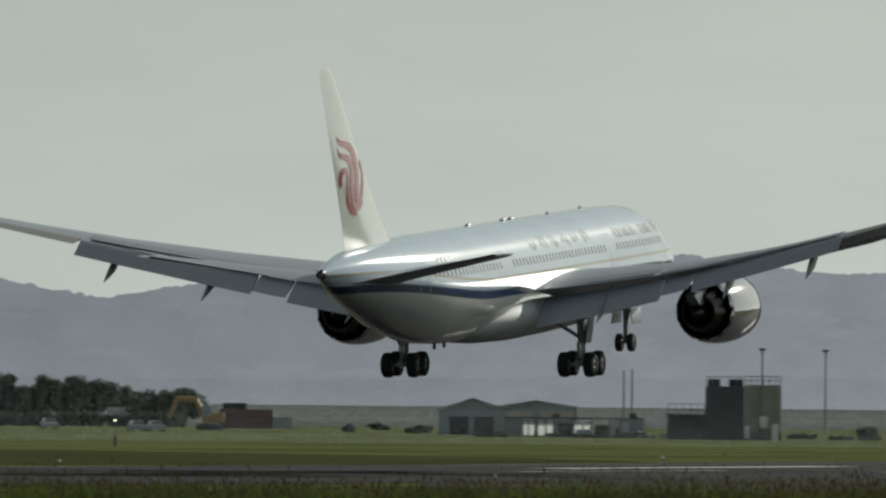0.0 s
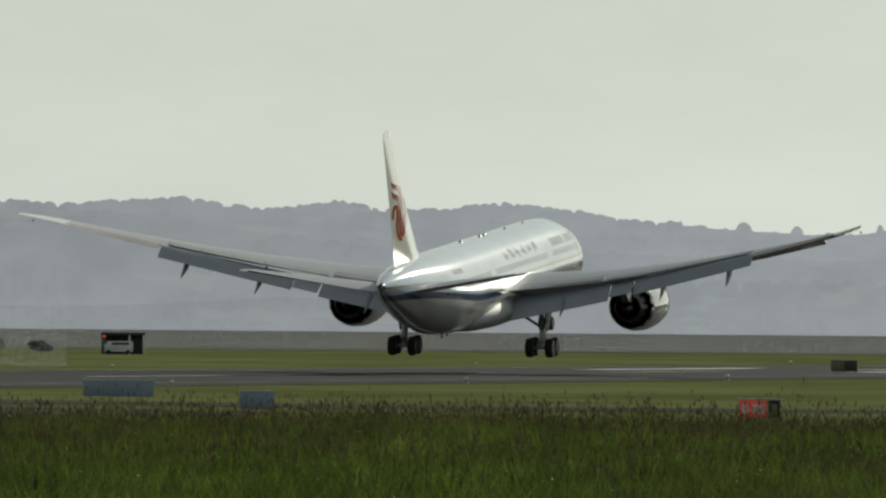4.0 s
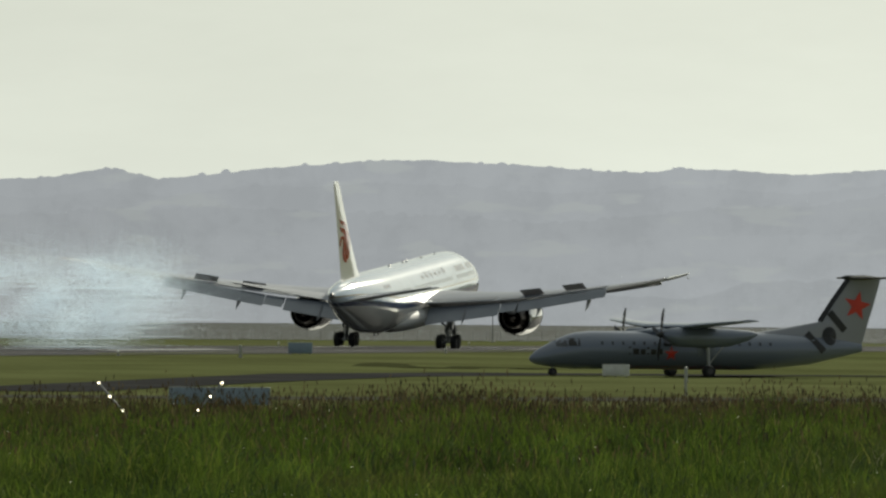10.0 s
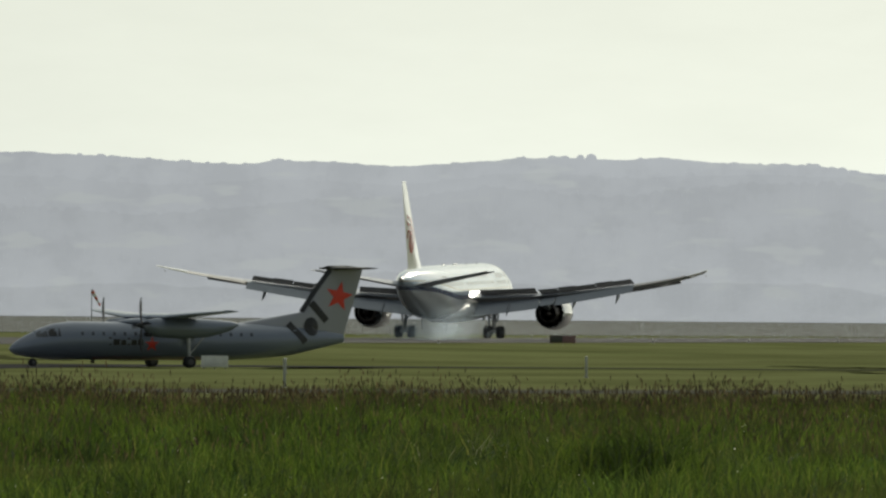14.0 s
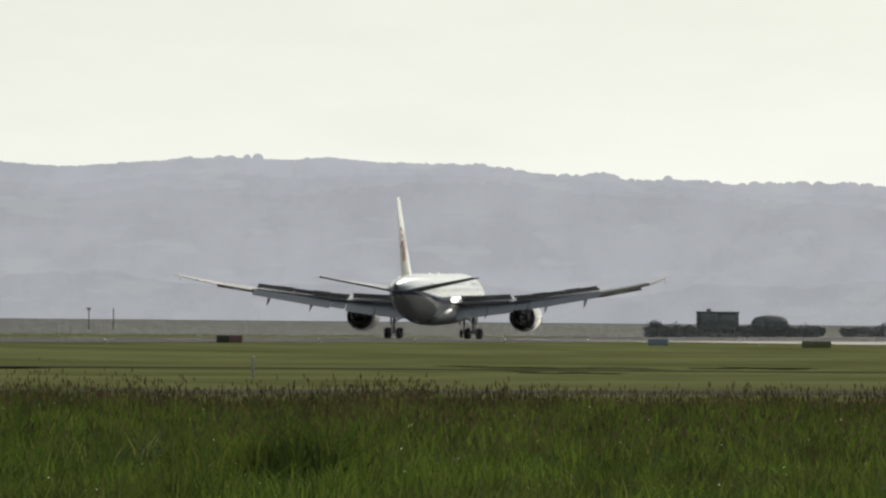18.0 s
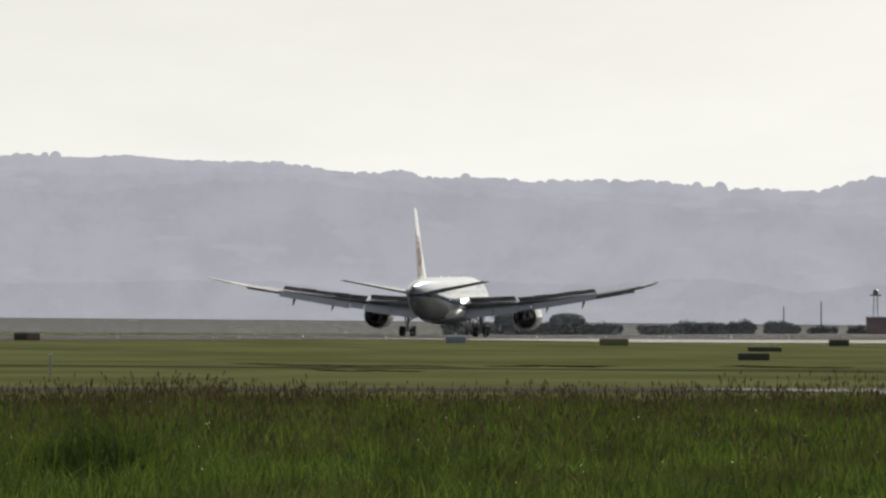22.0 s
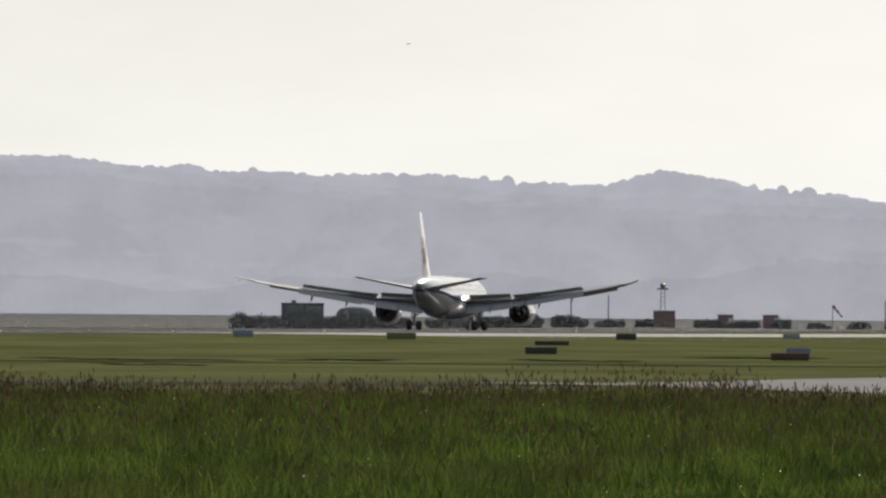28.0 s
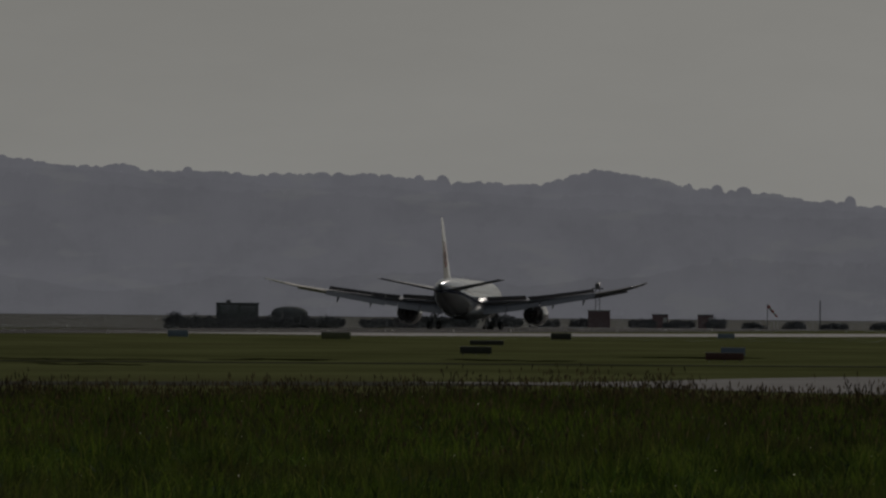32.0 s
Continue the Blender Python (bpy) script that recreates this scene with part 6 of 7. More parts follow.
def tree(x, y, w, h, seed, label, name="tree", category="tree"):
    rnd = np.random.default_rng(seed)
    ob = thing(name, label, category, "trees beyond the runway", m=on_ground(x, y))
    trunk = rod((0, 0, -0.1), (0.1, 0, h * 0.5), 0.05 * h, 0.025 * h, 8)
    limbs, centres = [], []
    for k in range(9):
        a = 2.4 * k + rnd.random()
        q = h * (0.45 + 0.5 * rnd.random())
        reach = w * 0.42 * (0.5 + 0.5 * rnd.random()) * (1.15 - 0.6 * q / h)
        tip = (reach * math.cos(a), reach * math.sin(a), q)
        limbs.append(rod((0.05, 0, h * (0.22 + 0.02 * k)), tip, 0.02 * h, 0.006 * h, 6))
        centres.append((*tip, w * (0.13 + 0.1 * rnd.random())))
        centres.append((tip[0] * 0.6, tip[1] * 0.6, tip[2] * (0.6 + 0.25 * rnd.random()), w * (0.14 + 0.08 * rnd.random())))
    centres.append((0, 0, h * 0.86, w * 0.17))
    part("trunk", trunk, "bark", ob)
    for lm in limbs:
        part("limb", lm, "bark", ob)
    v, f = leaf_cloud(rnd, centres, 330, 0.2)
    part("crown", heap("crown", v, f, "leaf"), None, ob, "dense dark green crown")


def bush(x, y, w, h, seed, label="low dark green bush beyond the runway", leaf="leaf"):
    rnd = np.random.default_rng(seed)
    ob = thing("bush", label, "bush", "bushes beyond the runway", m=on_ground(x, y))
    n = max(3, int(w / 0.5))
    centres = [((rnd.random() - 0.5) * w * 0.75, (rnd.random() - 0.5) * 1.2, h * (0.12 + 0.46 * rnd.random()), min(h * 0.42, 0.9)) for k in range(n * 2)]
    centres += [(0, 0, h * 0.6, h * 0.38)]
    for c in centres[:3]:
        part("stem", rod((c[0] * 0.4, c[1] * 0.4, -0.1), c[:3], 0.05, 0.02, 6), "bark", ob)
    v, f = leaf_cloud(rnd, centres, 170 if leaf == "leaf_hazed" else 120, 0.17)
    part("foliage", heap("foliage", v, f, leaf), None, ob)


trnd = random.Random(31)
for k in range(17):
    az_t, d_t = radians(-24.42 + 0.057 * k), 2150 + 90 * trnd.random()
    tree(d_t * math.sin(az_t), d_t * math.cos(az_t), 5.6 + 1.8 * trnd.random(), (7.4 if k < 5 else 6.3 if k < 13 else 5.0) * (0.86 + 0.22 * trnd.random()), 40 + k, "dark evergreen tree in a dense shelter belt")
for k in range(12):
    az_t = radians(-24.4 + 0.075 * k)
    bush(2120 * math.sin(az_t), 2120 * math.cos(az_t), 5, 1.9 + trnd.random(), 200 + k, "dark scrub under the shelter belt")
for k, (x, y, w, h) in enumerate(((-766, 1814, 2.2, 1.2), (-749, 1796, 3.6, 0.9), (-664, 1734, 2.4, 1.8), (-668, 1828, 6.5, 2.9), (-691, 1805, 2.2, 1.7), (-701, 1892, 4.5, 1.9), (-705, 2084, 2.4, 2.0), (-686, 2053, 3.2, 1.1), (-708, 2094, 3.3, 2.6), (-709, 2118, 2.5, 1.7),
                                  (-800, 1905, 3.0, 1.2), (-775, 1860, 3.0, 1.0), (-740, 1790, 4, 1.1), (-690, 1720, 3, 1.3), (-672, 1700, 2.5, 1.2), (-630, 1710, 3, 0.9))):
    bush(x, y, w, h, 80 + k)

for k in range(26):
    az_t, d_t = radians(-22.4 + 0.145 * k + 0.05 * trnd.random()), 1815 + 40 * trnd.random()
    bush(d_t * math.sin(az_t), d_t * math.cos(az_t), 3.5 + 4 * trnd.random(), 0.45 + 0.5 * trnd.random() ** 2, 240 + k, "low scrub along the field's edge")

# tank and hut grey with the haze of the distance mixed in
M["hazed_grey"] = surf("hazed_grey", (0.15, 0.166, 0.17), 0.9, 0, 0.2, 0.8, spec=0.02)
# the grey huts and clipped hedges past the runway's end


def far_row():
    """Low service buildings with hedges, beyond the far side of the runway."""
    hut = shed(-386, 2571, 7.2, 6, 4.6, "hazed_grey", "grey two-storey service building behind a hedge", 0, ((0.6, 0.92, 3.2, 4.1, "shed_roof"), (0.1, 0.5, 3.0, 4.2, "shed_roof")), "service_building")
    part("vent", block(0.8, 0.8, 0.5, (-1.5, 0, 5.0), 0.05), "mast_grey", hut)
    ob = thing("tank", "round grey water tank with a domed top", "tank", m=on_ground(-377, 2571))
    part("shell", lathe([(0, 3.1), (3.2, 3.1), (3.8, 2.6), (4.15, 1.4), (4.25, 0.05)], 32, "Z", cap=True), "hazed_grey", ob)
    part("ladder", block(0.4, 0.1, 3.4, (-1.2, -3.0, 1.7), 0.02), "mast_grey", ob)
    for k, (x, y, w, h) in enumerate(((-397, 2573, 4.6, 4.0), (-392.5, 2566, 5.5, 3.4), (-388, 2565, 5.5, 3.5), (-383.5, 2564, 5.5, 3.3), (-379, 2563, 5.5, 3.2), (-374, 2562, 5.5, 3.8), (-370, 2566, 4.5, 3.4), (-366, 2602, 6, 2.5), (-361.5, 2604, 5, 3.4), (-357, 2606, 6, 2.8), (-352, 2610, 5.5, 3.2), (-347, 2620, 6, 2.8))):
        bush(x, y, w, h, 120 + k, "clipped dark hedge section beside grey huts", "leaf_hazed")
    tw = thing("beacon_tower", "slim lattice tower with a lamp platform over a red hut", "tower", m=on_ground(-366, 2903))
    hutp = part("hut", block(4.2, 3, 3.6, (0.3, 0, 1.8), 0.08), "dull_red", tw, "dull red hut")
    part("hut_roof", block(4.5, 3.3, 0.2, (0.3, 0, 3.7), 0.04), "sign_white", hutp)
    for sx, sy in ((-0.45, -0.45), (0.45, -0.45), (0.45, 0.45), (-0.45, 0.45)):
        part("tower_leg", rod((sx, sy, 3.6), (sx * 0.8, sy * 0.8, 8.0), 0.07, n=6), "mast_grey", tw)
    for z in (4.4, 5.2, 6.0, 6.8, 7.6):
        part("tower_brace", rod((-0.4, -0.42, z), (0.4, -0.42, z + 0.7), 0.04, n=6), "mast_grey", tw)
    part("platform", block(2.2, 2.2, 0.25, (0, 0, 7.9), 0.05), "mast_grey", tw)
    part("lamp_house", lathe([(8.0, 0.5), (8.8, 0.5), (9.1, 0.1)], 12, "Z", cap=True), "mast_grey", tw)
    for k, (az, d, w, h) in enumerate(((-8.55, 2960, 6, 2.2), (-8.4, 2950, 7, 2.0), (-8.2, 2940, 8, 2.3), (-8.02, 2935, 7, 2.1), (-7.86, 2935, 8, 2.4), (-7.7, 2930, 7, 2.2), (-7.53, 2930, 8, 2.4), (-7.38, 2930, 7, 2.4), (-7.24, 2930, 6, 2.6), (-7.02, 2925, 6, 2.6), (-6.88, 2925, 7, 2.4), (-6.74, 2925, 4, 2.9), (-6.6, 2935, 5, 2.0), (-6.45, 2935, 5, 2.3), (-6.3, 2930, 6, 2.0), (-6.1, 2935, 7, 2.2), (-5.9, 2935, 7, 2.1))):
        bush(d * math.sin(radians(az)), d * math.cos(radians(az)), w, h, 160 + k, "grey-green hedge beyond the runway's end", "leaf_hazed")
    for az in (-6.95, -6.78):
        shed(2945 * math.sin(radians(az)), 2945 * math.cos(radians(az)), 3.0, 3, 2.9, "dull_red", "small dull red hut among hedges", 0, ((0.7, 0.95, 0.2, 2.4, "pale_wall"),), "hut")
    for az, d, h in ((-7.53, 2940, 5.6), (-7.39, 2945, 6.6), (-6.35, 2945, 6.0)):
        mast(d * math.sin(radians(az)), d * math.cos(radians(az)), h, "thin grey mast beyond the runway's end", False)


far_row()
# post colour paled towards the haze so the fence fades with distance
M["hazed_post"] = surf("hazed_post", (0.3, 0.3, 0.3), 0.8, 0, 0.25, 2.0)
# a wire fence along the shore, far across the field
fence = thing("fence", "long wire fence on dark posts along the shore", "fence", m=Matrix.Translation((0, 0, 0)))
post_mesh = mesh_of("fence_post", block(0.07, 0.07, 1.6, (0, 0, 0.85), 0.02), "hazed_post")
for k in range(72, 170):
    a = radians(-19.6 + k * 0.052)
    d = 2500 + 90 * math.sin(k * 0.05)
    x, y = d * math.sin(a), d * math.cos(a)
    part("fence_post", post_mesh, None, fence, m=Matrix.Translation((x, y, ground_z(x, y) - 0.05)))
for zz in (0.7, 1.2, 1.6):
    pts = []
    for k in range(72, 170, 3):
        a = radians(-19.6 + k * 0.052)
        d = 2500 + 90 * math.sin(k * 0.05)
        pts.append((d * math.sin(a), d * math.cos(a), ground_z(d * math.sin(a), d * math.cos(a)) + zz))
    part("fence_wire", loft([[(p[0], p[1], p[2] - 0.01), (p[0], p[1] - 0.01, p[2]), (p[0], p[1], p[2] + 0.01)] for p in pts]), "mast_grey", fence)

rnd_g = np.random.default_rng(77)


def sward(name, label, count, area, height, width, mat, lean=0.35, clump=1, keep=None):
    """Blades of grass as one mesh; area: headings and distances from the camera."""
    a0, a1, d0, d1 = area
    az = np.radians(a0 + (a1 - a0) * rnd_g.random(count))
    dd = np.sqrt(d0 * d0 + (d1 * d1 - d0 * d0) * rnd_g.random(count))
    cx, cy = dd * np.sin(az), dd * np.cos(az)
    if keep is not None:
        ok = np.array([keep(x, y) for x, y in zip(cx, cy)])
        cx, cy = cx[ok], cy[ok]
    tall = np.array([0.74 + 0.6 * noise.noise((x * 0.45, y * 0.1, 3.3)) + 0.4 * noise.noise((x * 1.6, y * 0.45, 8.1)) for x, y in zip(cx, cy)])
    cz = np.array([ground_z(x, y) for x, y in zip(cx, cy)])
    cx, cy, cz, tall = (np.repeat(q, clump) for q in (cx, cy, cz, tall))
    n = len(cx)
    cx = cx + rnd_g.normal(size=n) * 0.11
    cy = cy + rnd_g.normal(size=n) * 0.3
    h = height * np.clip(tall, 0.35, 1.5) * (0.55 + 0.65 * rnd_g.random(n))
    w = width * (0.6 + 0.8 * rnd_g.random(n))
    tx, ty = rnd_g.normal(size=n) * lean * h, rnd_g.normal(size=n) * lean * h
    turn = rnd_g.random(n) * 1.2 - 0.6
    ux, uy = np.cos(turn) * w, np.sin(turn) * w
    base, mid, top = np.stack([cx, cy, cz - 0.03], 1), np.stack([cx + tx * 0.35, cy + ty * 0.35, cz + h * 0.6], 1), np.stack([cx + tx, cy + ty, cz + h * (1 - 0.25 * np.minimum(1, np.abs(tx) / h))], 1)
    u = np.stack([ux, uy, np.zeros(n)], 1)
    return base, mid, top, u, h


def blades(name, label, mat, *args, **kw):
    base, mid, top, u, h = sward(name, label, *args, mat, **kw)
    n = len(base)
    v = np.stack([base - u, base + u, mid + u * 0.8, mid - u * 0.8, top], 1).reshape(-1, 3)
    k = np.arange(n)[:, None] * 5
    tris = np.concatenate([k + np.array([[0, 1, 2]]), k + np.array([[0, 2, 3]]), k + np.array([[3, 2, 4]])], 1).reshape(-1, 3)
    ob = new(name, heap(name, v, tris, mat))
    return tagged(ob, label, "grass", kind="stuff")


AZ = (-25.2, -5.2)
blades("grass", "tall green meadow grass on the bank", "grass_blade", 36000, (*AZ, 96, 216), 0.42, 0.0064, clump=9)
blades("broad_leaves", "low leafy weeds among the meadow grass", "broad_leaf", 15000, (*AZ, 96, 205), 0.3, 0.015, clump=7, lean=0.75)
blades("grass", "thick tall grass along the top of the bank", "grass_blade", 9000, (*AZ, 190, 219), 0.42, 0.006, clump=9)


def seed_heads(count, area, name, label, height):
    base, mid, top, u, h = sward(name, label, count, area, height, 0.003, "grass_head", 0.16)
    n = len(base)
    stem = np.stack([base - u, base + u, mid + u, mid - u, top], 1)
    tip = top + np.stack([rnd_g.normal(size=n) * 0.02, rnd_g.normal(size=n) * 0.02, 0.055 + 0.07 * rnd_g.random(n)], 1)
    f = u / np.linalg.norm(u, axis=1)[:, None] * 0.0095
    head = np.stack([top, (top + tip) / 2 + f, tip, (top + tip) / 2 - f], 1)
    v = np.concatenate([stem, head], 1).reshape(-1, 3)
    k = np.arange(n)[:, None] * 9
    tris = np.concatenate([k + np.array([[0, 1, 2]]), k + np.array([[0, 2, 3]]), k + np.array([[3, 2, 4]]), k + np.array([[5, 6, 7]]), k + np.array([[5, 7, 8]])], 1).reshape(-1, 3)
    tagged(new(name, heap(name, v, tris, "grass_head")), label, "grass", kind="stuff")


seed_heads(11000, (*AZ, 140, 200), "grass_heads", "reddish brown seed heads above the grass", 0.46)
seed_heads(26000, (*AZ, 196, 219), "grass_heads", "reddish brown seed heads thick along the brow of the bank", 0.47)
seed_heads(2600, (*AZ, 206, 219), "grass_heads", "dark tall seed heads on the brow of the bank", 0.58)


# white flecks that stand in for bright glints on the grass blades
def flowers(count):
    base, mid, top, u, h = sward("flowers", "", count, (*AZ, 100, 214), 0.42, 0.004, "sign_white", 0.2)
    n = len(base)
    s = 0.0018 + 0.0045 * rnd_g.random(n) ** 3
    ring = [np.stack([top[:, 0] + s * math.cos(t), top[:, 1] + s * 0.4 * math.sin(t * 2), top[:, 2] + s * math.sin(t)], 1) for t in (0.0, 1.26, 2.51, 3.77, 5.03)]
    v = np.stack(ring, 1).reshape(-1, 3)
    tagged(new("flowers", heap("flowers", v, np.arange(n * 5).reshape(n, 5), "glint_fleck")), "tiny white flecks scattered as glints in the grass", "flowers", kind="stuff")


flowers(1900)


# pale tussocks that catch the light on the bank
def tussock(az, d, count, spread, height, mat, label):
    a = radians(az)
    half = math.degrees(spread / d)
    blades("tussock", label, mat, count, (az - half, az + half, d - spread * 2.2, d + spread * 2.2), height, 0.006, clump=6, lean=0.5)


tussock(-10.85, 140, 170, 0.75, 0.62, "grass_blade", "dense dark green clump on the bank")
tussock(-10.83, 137, 60, 0.6, 0.42, "pale_blade", "dark glossy tussock in the green grass")
tussock(-9.72, 138, 30, 0.4, 0.42, "pale_blade", "small glossy tussock in the green grass")
tussock(-14.9, 150, 30, 0.4, 0.42, "pale_blade", "small glossy tussock in the green grass")
tussock(-19.9, 150, 160, 0.7, 0.85, "grass_blade", "bushy bright green clump on the bank")
tussock(-10.2, 128, 120, 0.6, 0.7, "grass_blade", "dense green clump on the bank")
tussock(-13.4, 132, 120, 0.6, 0.7, "grass_blade", "dense green clump on the bank")

# ---- tyre smoke: fine white droplets in drifting puffs ----
M["smoke"] = thin_sheet("smoke_droplet", (0.74, 0.87, 1.0, 1))
M["mist"] = thin_sheet("mist_droplet", (0.68, 0.76, 0.88, 1))


def puff_mesh(seed, count, rx, ry, rz, size):
    rnd = np.random.default_rng(seed)
    lobes = rnd.normal(size=(14, 3)) * np.array([rx, ry, rz]) * 0.6
    c = lobes[rnd.integers(0, 14, count)] + rnd.normal(size=(count, 3)) * np.array([rx, ry, rz]) * 0.75
    c[:, 2] = np.maximum(c[:, 2], -rz * 1.2)
    s = size * (0.6 + 0.8 * rnd.random((count, 1)))
    a = rnd.normal(size=(count, 3))
    a /= np.linalg.norm(a, axis=1)[:, None]
    b = np.cross(a, rnd.normal(size=(count, 3)))
    b /= np.linalg.norm(b, axis=1)[:, None]
    v = np.stack([c - a * s, c + a * s, c + b * s * 1.7], 1)
    f = np.arange(count * 3).reshape(count, 3)
    return heap("smoke_puff", v.reshape(-1, 3), f, "smoke")


# small thick puffs at the wheels, larger thin ones that linger
thick = [puff_mesh(300 + k, 9500, 1.1, 2.0, 0.75, 0.019) for k in range(3)]
thin = [puff_mesh(320 + k, 13000, 2.1, 3.4, 1.5, 0.0145) for k in range(3)]
puffs = []
prnd = random.Random(9)
for k in range(52):
    small = k < 18
    ob = tagged(new("smoke_puff", (thick if small else thin)[k % 3]), "thin bluish white tyre smoke over the runway", "smoke", "tyre smoke", "stuff")
    side = 1 if k % 2 == 0 else -1
    born = 6.8 + 0.03 * k + 0.12 * (side < 0) if small else 6.95 + 0.028 * (k - 18)
    puffs.append((ob, side, born, prnd.random(), prnd.random(), prnd.random(), small))


# a short burst where the nose wheels touch down
nose_puffs = [tagged(new("smoke_puff", thin[k % 3]), "short white burst of tyre smoke under the nose wheels", "smoke", "tyre smoke", "stuff") for k in range(6)]


# fine droplets low over the far field, added to stand in for haze
def mist(count, a0, a1, d0, d1, high, size, seed):
    rnd = np.random.default_rng(seed)
    az, d = np.radians(a0 + (a1 - a0) * rnd.random(count)), d0 + (d1 - d0) * rnd.random(count)
    z = -1.3 + rnd.exponential(high, count)
    keep = z < high * 4
    az, d, z = az[keep], d[keep], z[keep]
    c = np.stack([d * np.sin(az), d * np.cos(az), z], 1)
    a = rnd.normal(size=c.shape)
    a /= np.linalg.norm(a, axis=1)[:, None]
    b = np.cross(a, rnd.normal(size=c.shape))
    b /= np.linalg.norm(b, axis=1)[:, None]
    v = np.stack([c - a * size, c + a * size, c + b * size * 1.6], 1)
    ob = new("haze_droplets", heap("haze_droplets", v.reshape(-1, 3), np.arange(len(v) * 3).reshape(-1, 3), "mist"))
    tagged(ob, "fine white droplets standing in for haze over the far field", "mist", kind="stuff")


mist(70000, -13.2, -5.3, 2420, 2530, 3.0, 0.03, 515)
mist(140000, -25.2, -13.2, 2420, 2530, 3.4, 0.03, 516)
mist(220000, -25.2, -18.4, 1560, 1600, 5.0, 0.018, 517)
mist(50000, -11.2, -6.0, 1784, 1797, 5.5, 0.02, 518)

# two small birds that cross the sky
def bird(label):
    ob = thing("bird", label, "bird", "birds")
    k = 0.42
    part("body", lathe([(a * k, r * k) for a, r in ((-0.11, 0.004), (-0.06, 0.025), (0.02, 0.035), (0.08, 0.025), (0.12, 0.006))], 10, "X"), "black", ob)
    for q in (-1, 1):
        part("wing", moved(loft([[(0.05, q * 0.02, 0.01), (-0.04, q * 0.02, 0.01), (-0.04, q * 0.02, 0.018)], [(0.04, q * 0.1, 0.05), (-0.05, q * 0.1, 0.05), (-0.05, q * 0.1, 0.056)], [(-0.04, q * 0.2, 0.02), (-0.08, q * 0.19, 0.02), (-0.08, q * 0.19, 0.023)]]), Matrix.Scale(k, 4)), "black", ob)
    part("tail", block(0.08 * k, 0.035 * k, 0.008 * k, (-0.14 * k, 0, 0), 0.001), "black", ob)
    return ob


def aloft(az, el, d=460):
    a, e = radians(az), radians(el)
    return pose(d * math.sin(a) * math.cos(e), d * math.cos(a) * math.cos(e), 4.7 + d * math.sin(e), 0, -12, -az)


first_bird, second_bird = bird("small dark bird flying over the airfield"), bird("small dark bird gliding over the airfield")
# seconds, heading and height over the horizon in degrees
FIRST_FLIGHT = ((0, -34, 3.0), (15, -16, 2.6), (21.5, -11.6, 1.6), (22.7, -10.9, 0.45), (23.5, -9.88, 0.645), (24, -9.076, 0.83), (24.6, -8.23, 0.98), (25, -7.69, 1.082), (26.5, -5.2, 1.7), (32, 4.0, 3.2))
SECOND_FLIGHT = ((0, 9, 3.0), (22, -3.2, 1.9), (26.6, -5.6, 0.62), (27.2, -7.2, 0.74), (27.8, -8.05, 0.9), (28, -8.15, 0.947), (28.6, -8.5, 1.25), (32, -12, 2.6))


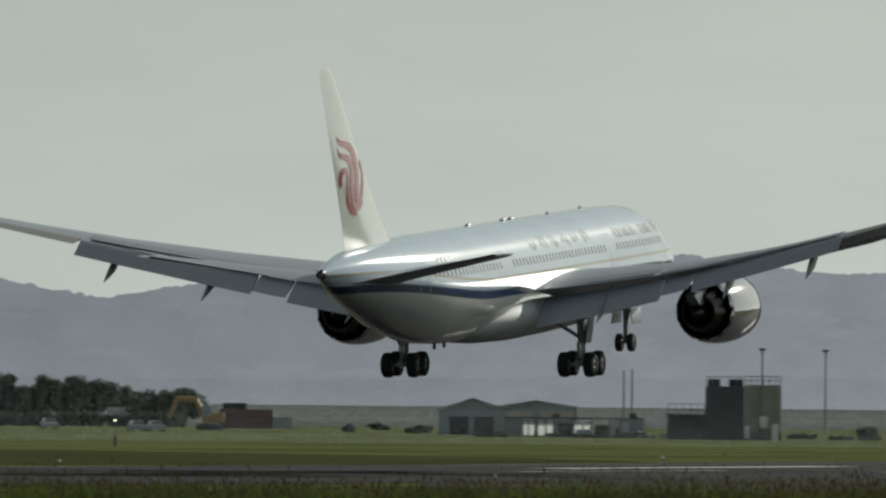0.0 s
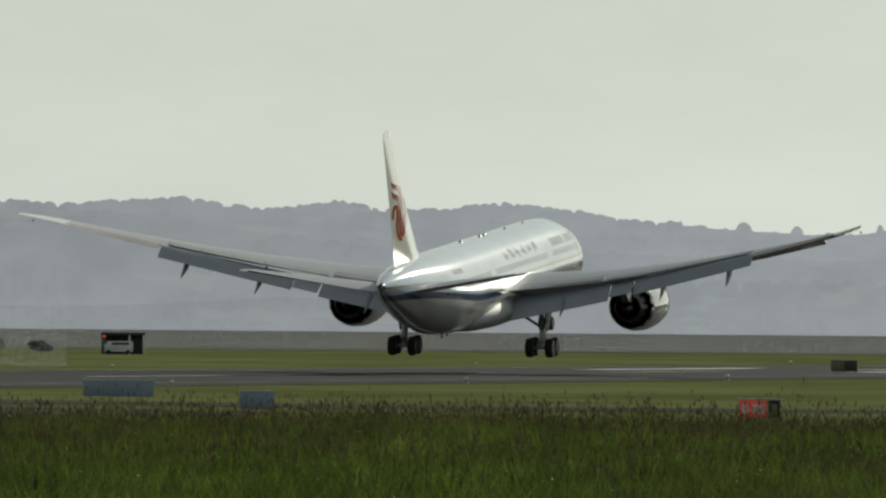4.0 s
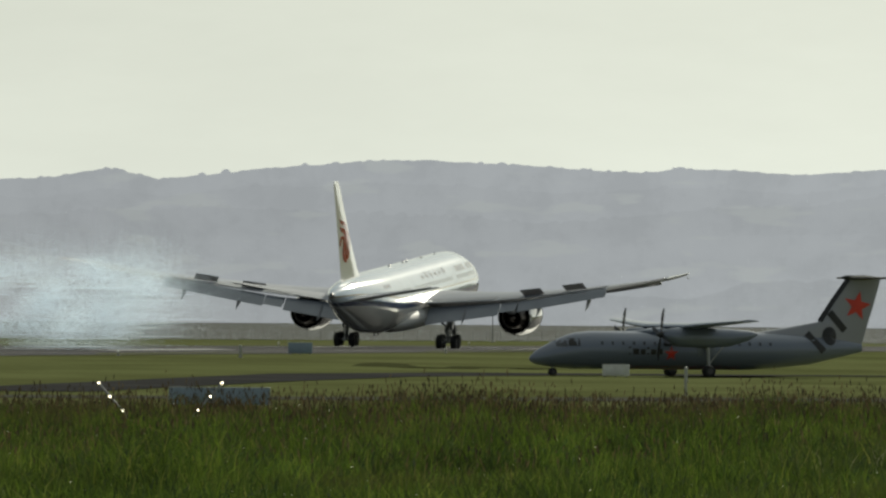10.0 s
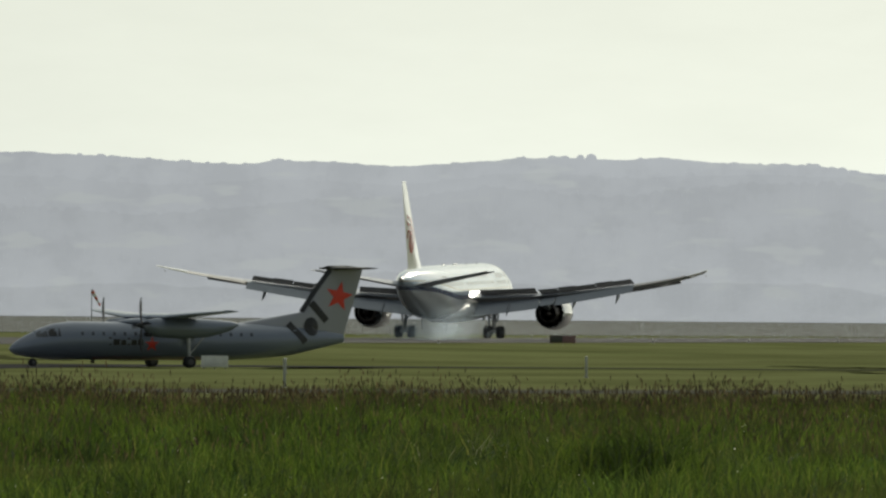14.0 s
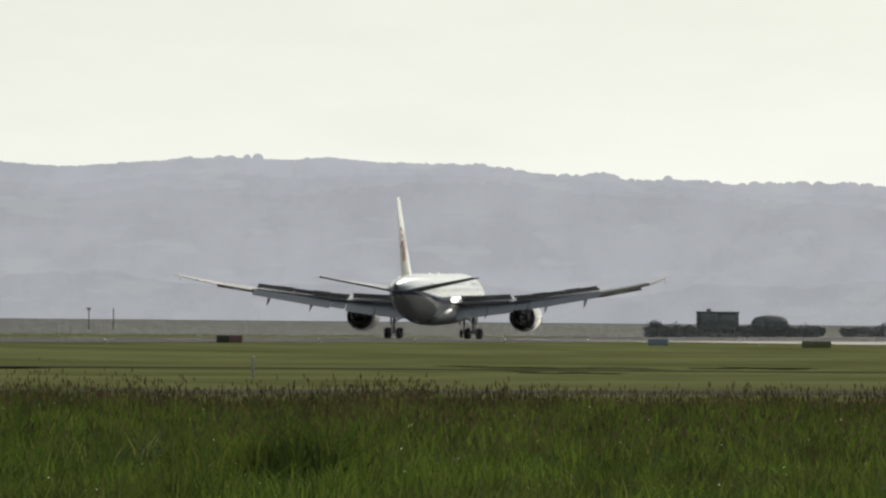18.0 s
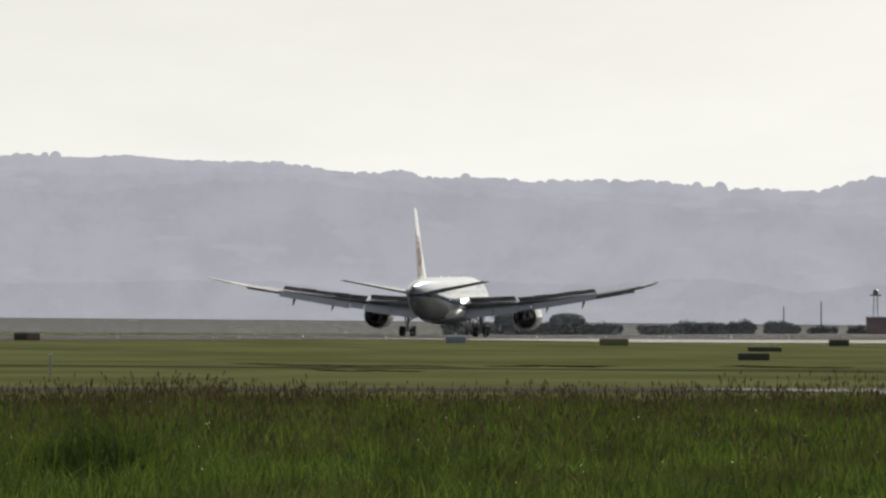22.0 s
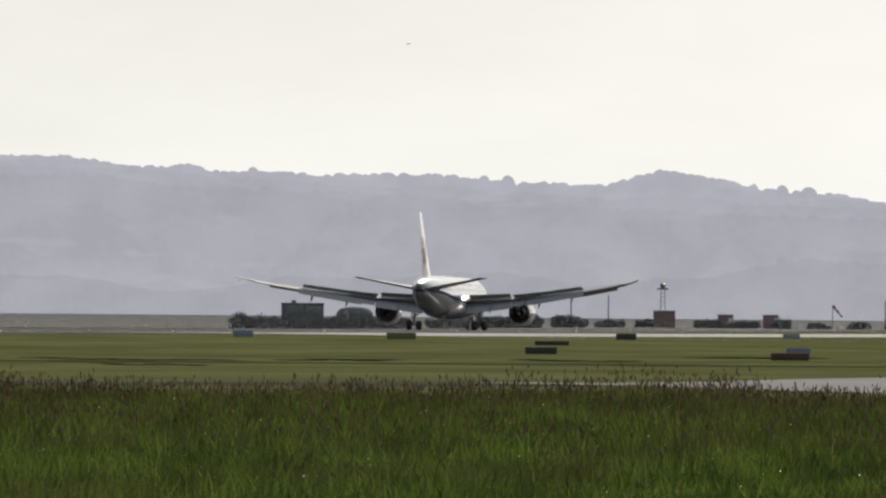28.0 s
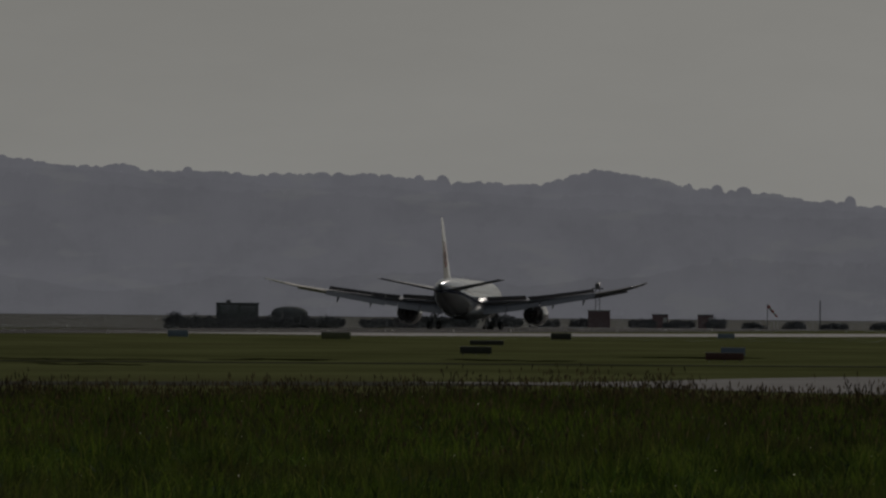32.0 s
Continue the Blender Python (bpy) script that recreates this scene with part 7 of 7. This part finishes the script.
def more_motions():
    walk(turboprop, [(t, taxi(a, d)) for t, a, d in TURBOPROP_ROWS])
    for hub, side in props:
        rest = Matrix.Translation((side * 3.95, TP - 8.45, 2.95))
        walk(hub, [(k * 0.1, rest @ Matrix.Rotation(radians(77 * k % 360), 4, "Y")) for k in range(321)])
    walk(first_bird, [(t, aloft(a, e)) for t, a, e in FIRST_FLIGHT])
    walk(second_bird, [(t, aloft(a, e) @ Matrix.Rotation(math.pi, 4, "Z")) for t, a, e in SECOND_FLIGHT])
    ts_ = [r[0] for r in AIRLINER_ROWS]
    for k, ob in enumerate(nose_puffs):
        u, v = (k * 0.37) % 1.0, (k * 0.61) % 1.0
        x, y, z = RUNWAY_X - 1.5 + 3 * u, 1603 + 14 * v, runway_z(1610)
        born = 13.0 + 0.03 * k
        walk(ob, [(0, pose(x, y, z - 9)), (born - 0.05, pose(x, y, z - 9)), (born + 0.12, pose(x, y, z + 0.5, 0, 0, 60 * u)), (born + 0.6, pose(x + 1.5 * u, y + 2, z + 0.8 + 0.8 * v, 0, 0, 70 * u)),
                  (born + 1.2, pose(x + 4 + 3 * u, y, z + 0.4 + 0.5 * v)), (born + 1.9, pose(x + 7 + 4 * u, y - 4, z - 3)), (born + 2.4, pose(x + 8, y - 4, z - 9)), (32, pose(x + 8, y - 4, z - 9))])
    for ob, side, born, r1, r2, r3, small in puffs:
        y = float(np.interp(born, ts_, [r[2] for r in AIRLINER_ROWS])) - 2.0
        if not small:
            y = 1239 + 27 * r1
        x = RUNWAY_X + side * 3.2 + (r2 - 0.5) * 3 + (0.0 if small else 5.0)
        z = runway_z(y)
        rows = [(0, pose(x, y, z - 9)), (born - 0.05, pose(x, y, z - 9)), (born + 0.15, pose(x, y, z + 0.45, 0, 0, 40 * r1))]
        # the cross wind carries the smoke off while it rises and thins; some hangs back
        pace = (0.75 + 0.5 * r2) if r1 < 0.55 else 0.15 + 0.5 * r2
        for dt, up in ((0.6, 0.7 + 2.3 * r3), (1.3, 0.9 + 3.6 * r3), (3.0, 1.4 + 7.0 * r3), (5.0, 2.2 + 11.0 * r3), (9.0, 4.0 + 16 * r3)):
            blow = min(3.5 * max(0.0, dt - (0.0 if small else 1.2)), 28.0) * pace
            drift = (r1 - 0.5) * min(14, 2 * dt) + (12 * min(dt, 1.3) if small else 0.0)
            rows.append((born + dt, pose(x + blow, y + drift - 8 * max(0.0, dt - 2.0) * r2, z + up, 0, 0, 40 * r1 + 20 * dt * (r2 - 0.5))))
        rows.append((32, pose(x + 34 * pace, y - 70 + (r1 - 0.5) * 30, z + 8 + 24 * r3)))
        walk(ob, rows)


# ---- what moves ----
def motions():
    walk(airliner, [(r[0], flight(*r[1:])) for r in AIRLINER_ROWS])
    for side in (1, -1):
        # the wings carry the load in the air and settle after touchdown
        pivot = Vector((side * 2.9, MAIN - 26, 3.5))
        for ob, share in ((wings[side], 1.0), (engines[side], 0.3)):
            rows = []
            for t, lift in ((0, 3.7), (2.0, 4.1), (6.0, 4.2), (7.6, 4.1), (9.0, 1.9), (11.0, 0.4), (14.0, -0.7), (32, -0.8)):
                rows.append((t, Matrix.Translation(pivot) @ Matrix.Rotation(radians(-side * lift * share), 4, "Y") @ Matrix.Translation(-pivot)))
            walk(ob, rows)
    for sp, hinge, late in spoilers:
        up = ((0, 9.5), (11.3, 9.5), (12.4, -30), (32, -30)) if late else ((0, 9.5), (7.4, 9.5), (8.1, -36), (32, -30))
        walk(sp, [(t, hinge @ Matrix.Rotation(radians(a), 4, "X")) for t, a in up])
    for leg in (*gears.values(), nose):
        # the legs hang long in the air and are pressed in on the ground
        reach = -0.3
        late = 0 if leg is not nose else 3.4
        walk(leg, [(t, pose(0, 0, dz)) for t, dz in ((0, reach), (6.9 + late, reach), (8.2 + late, 0), (32, 0))])
    more_motions()


motions()
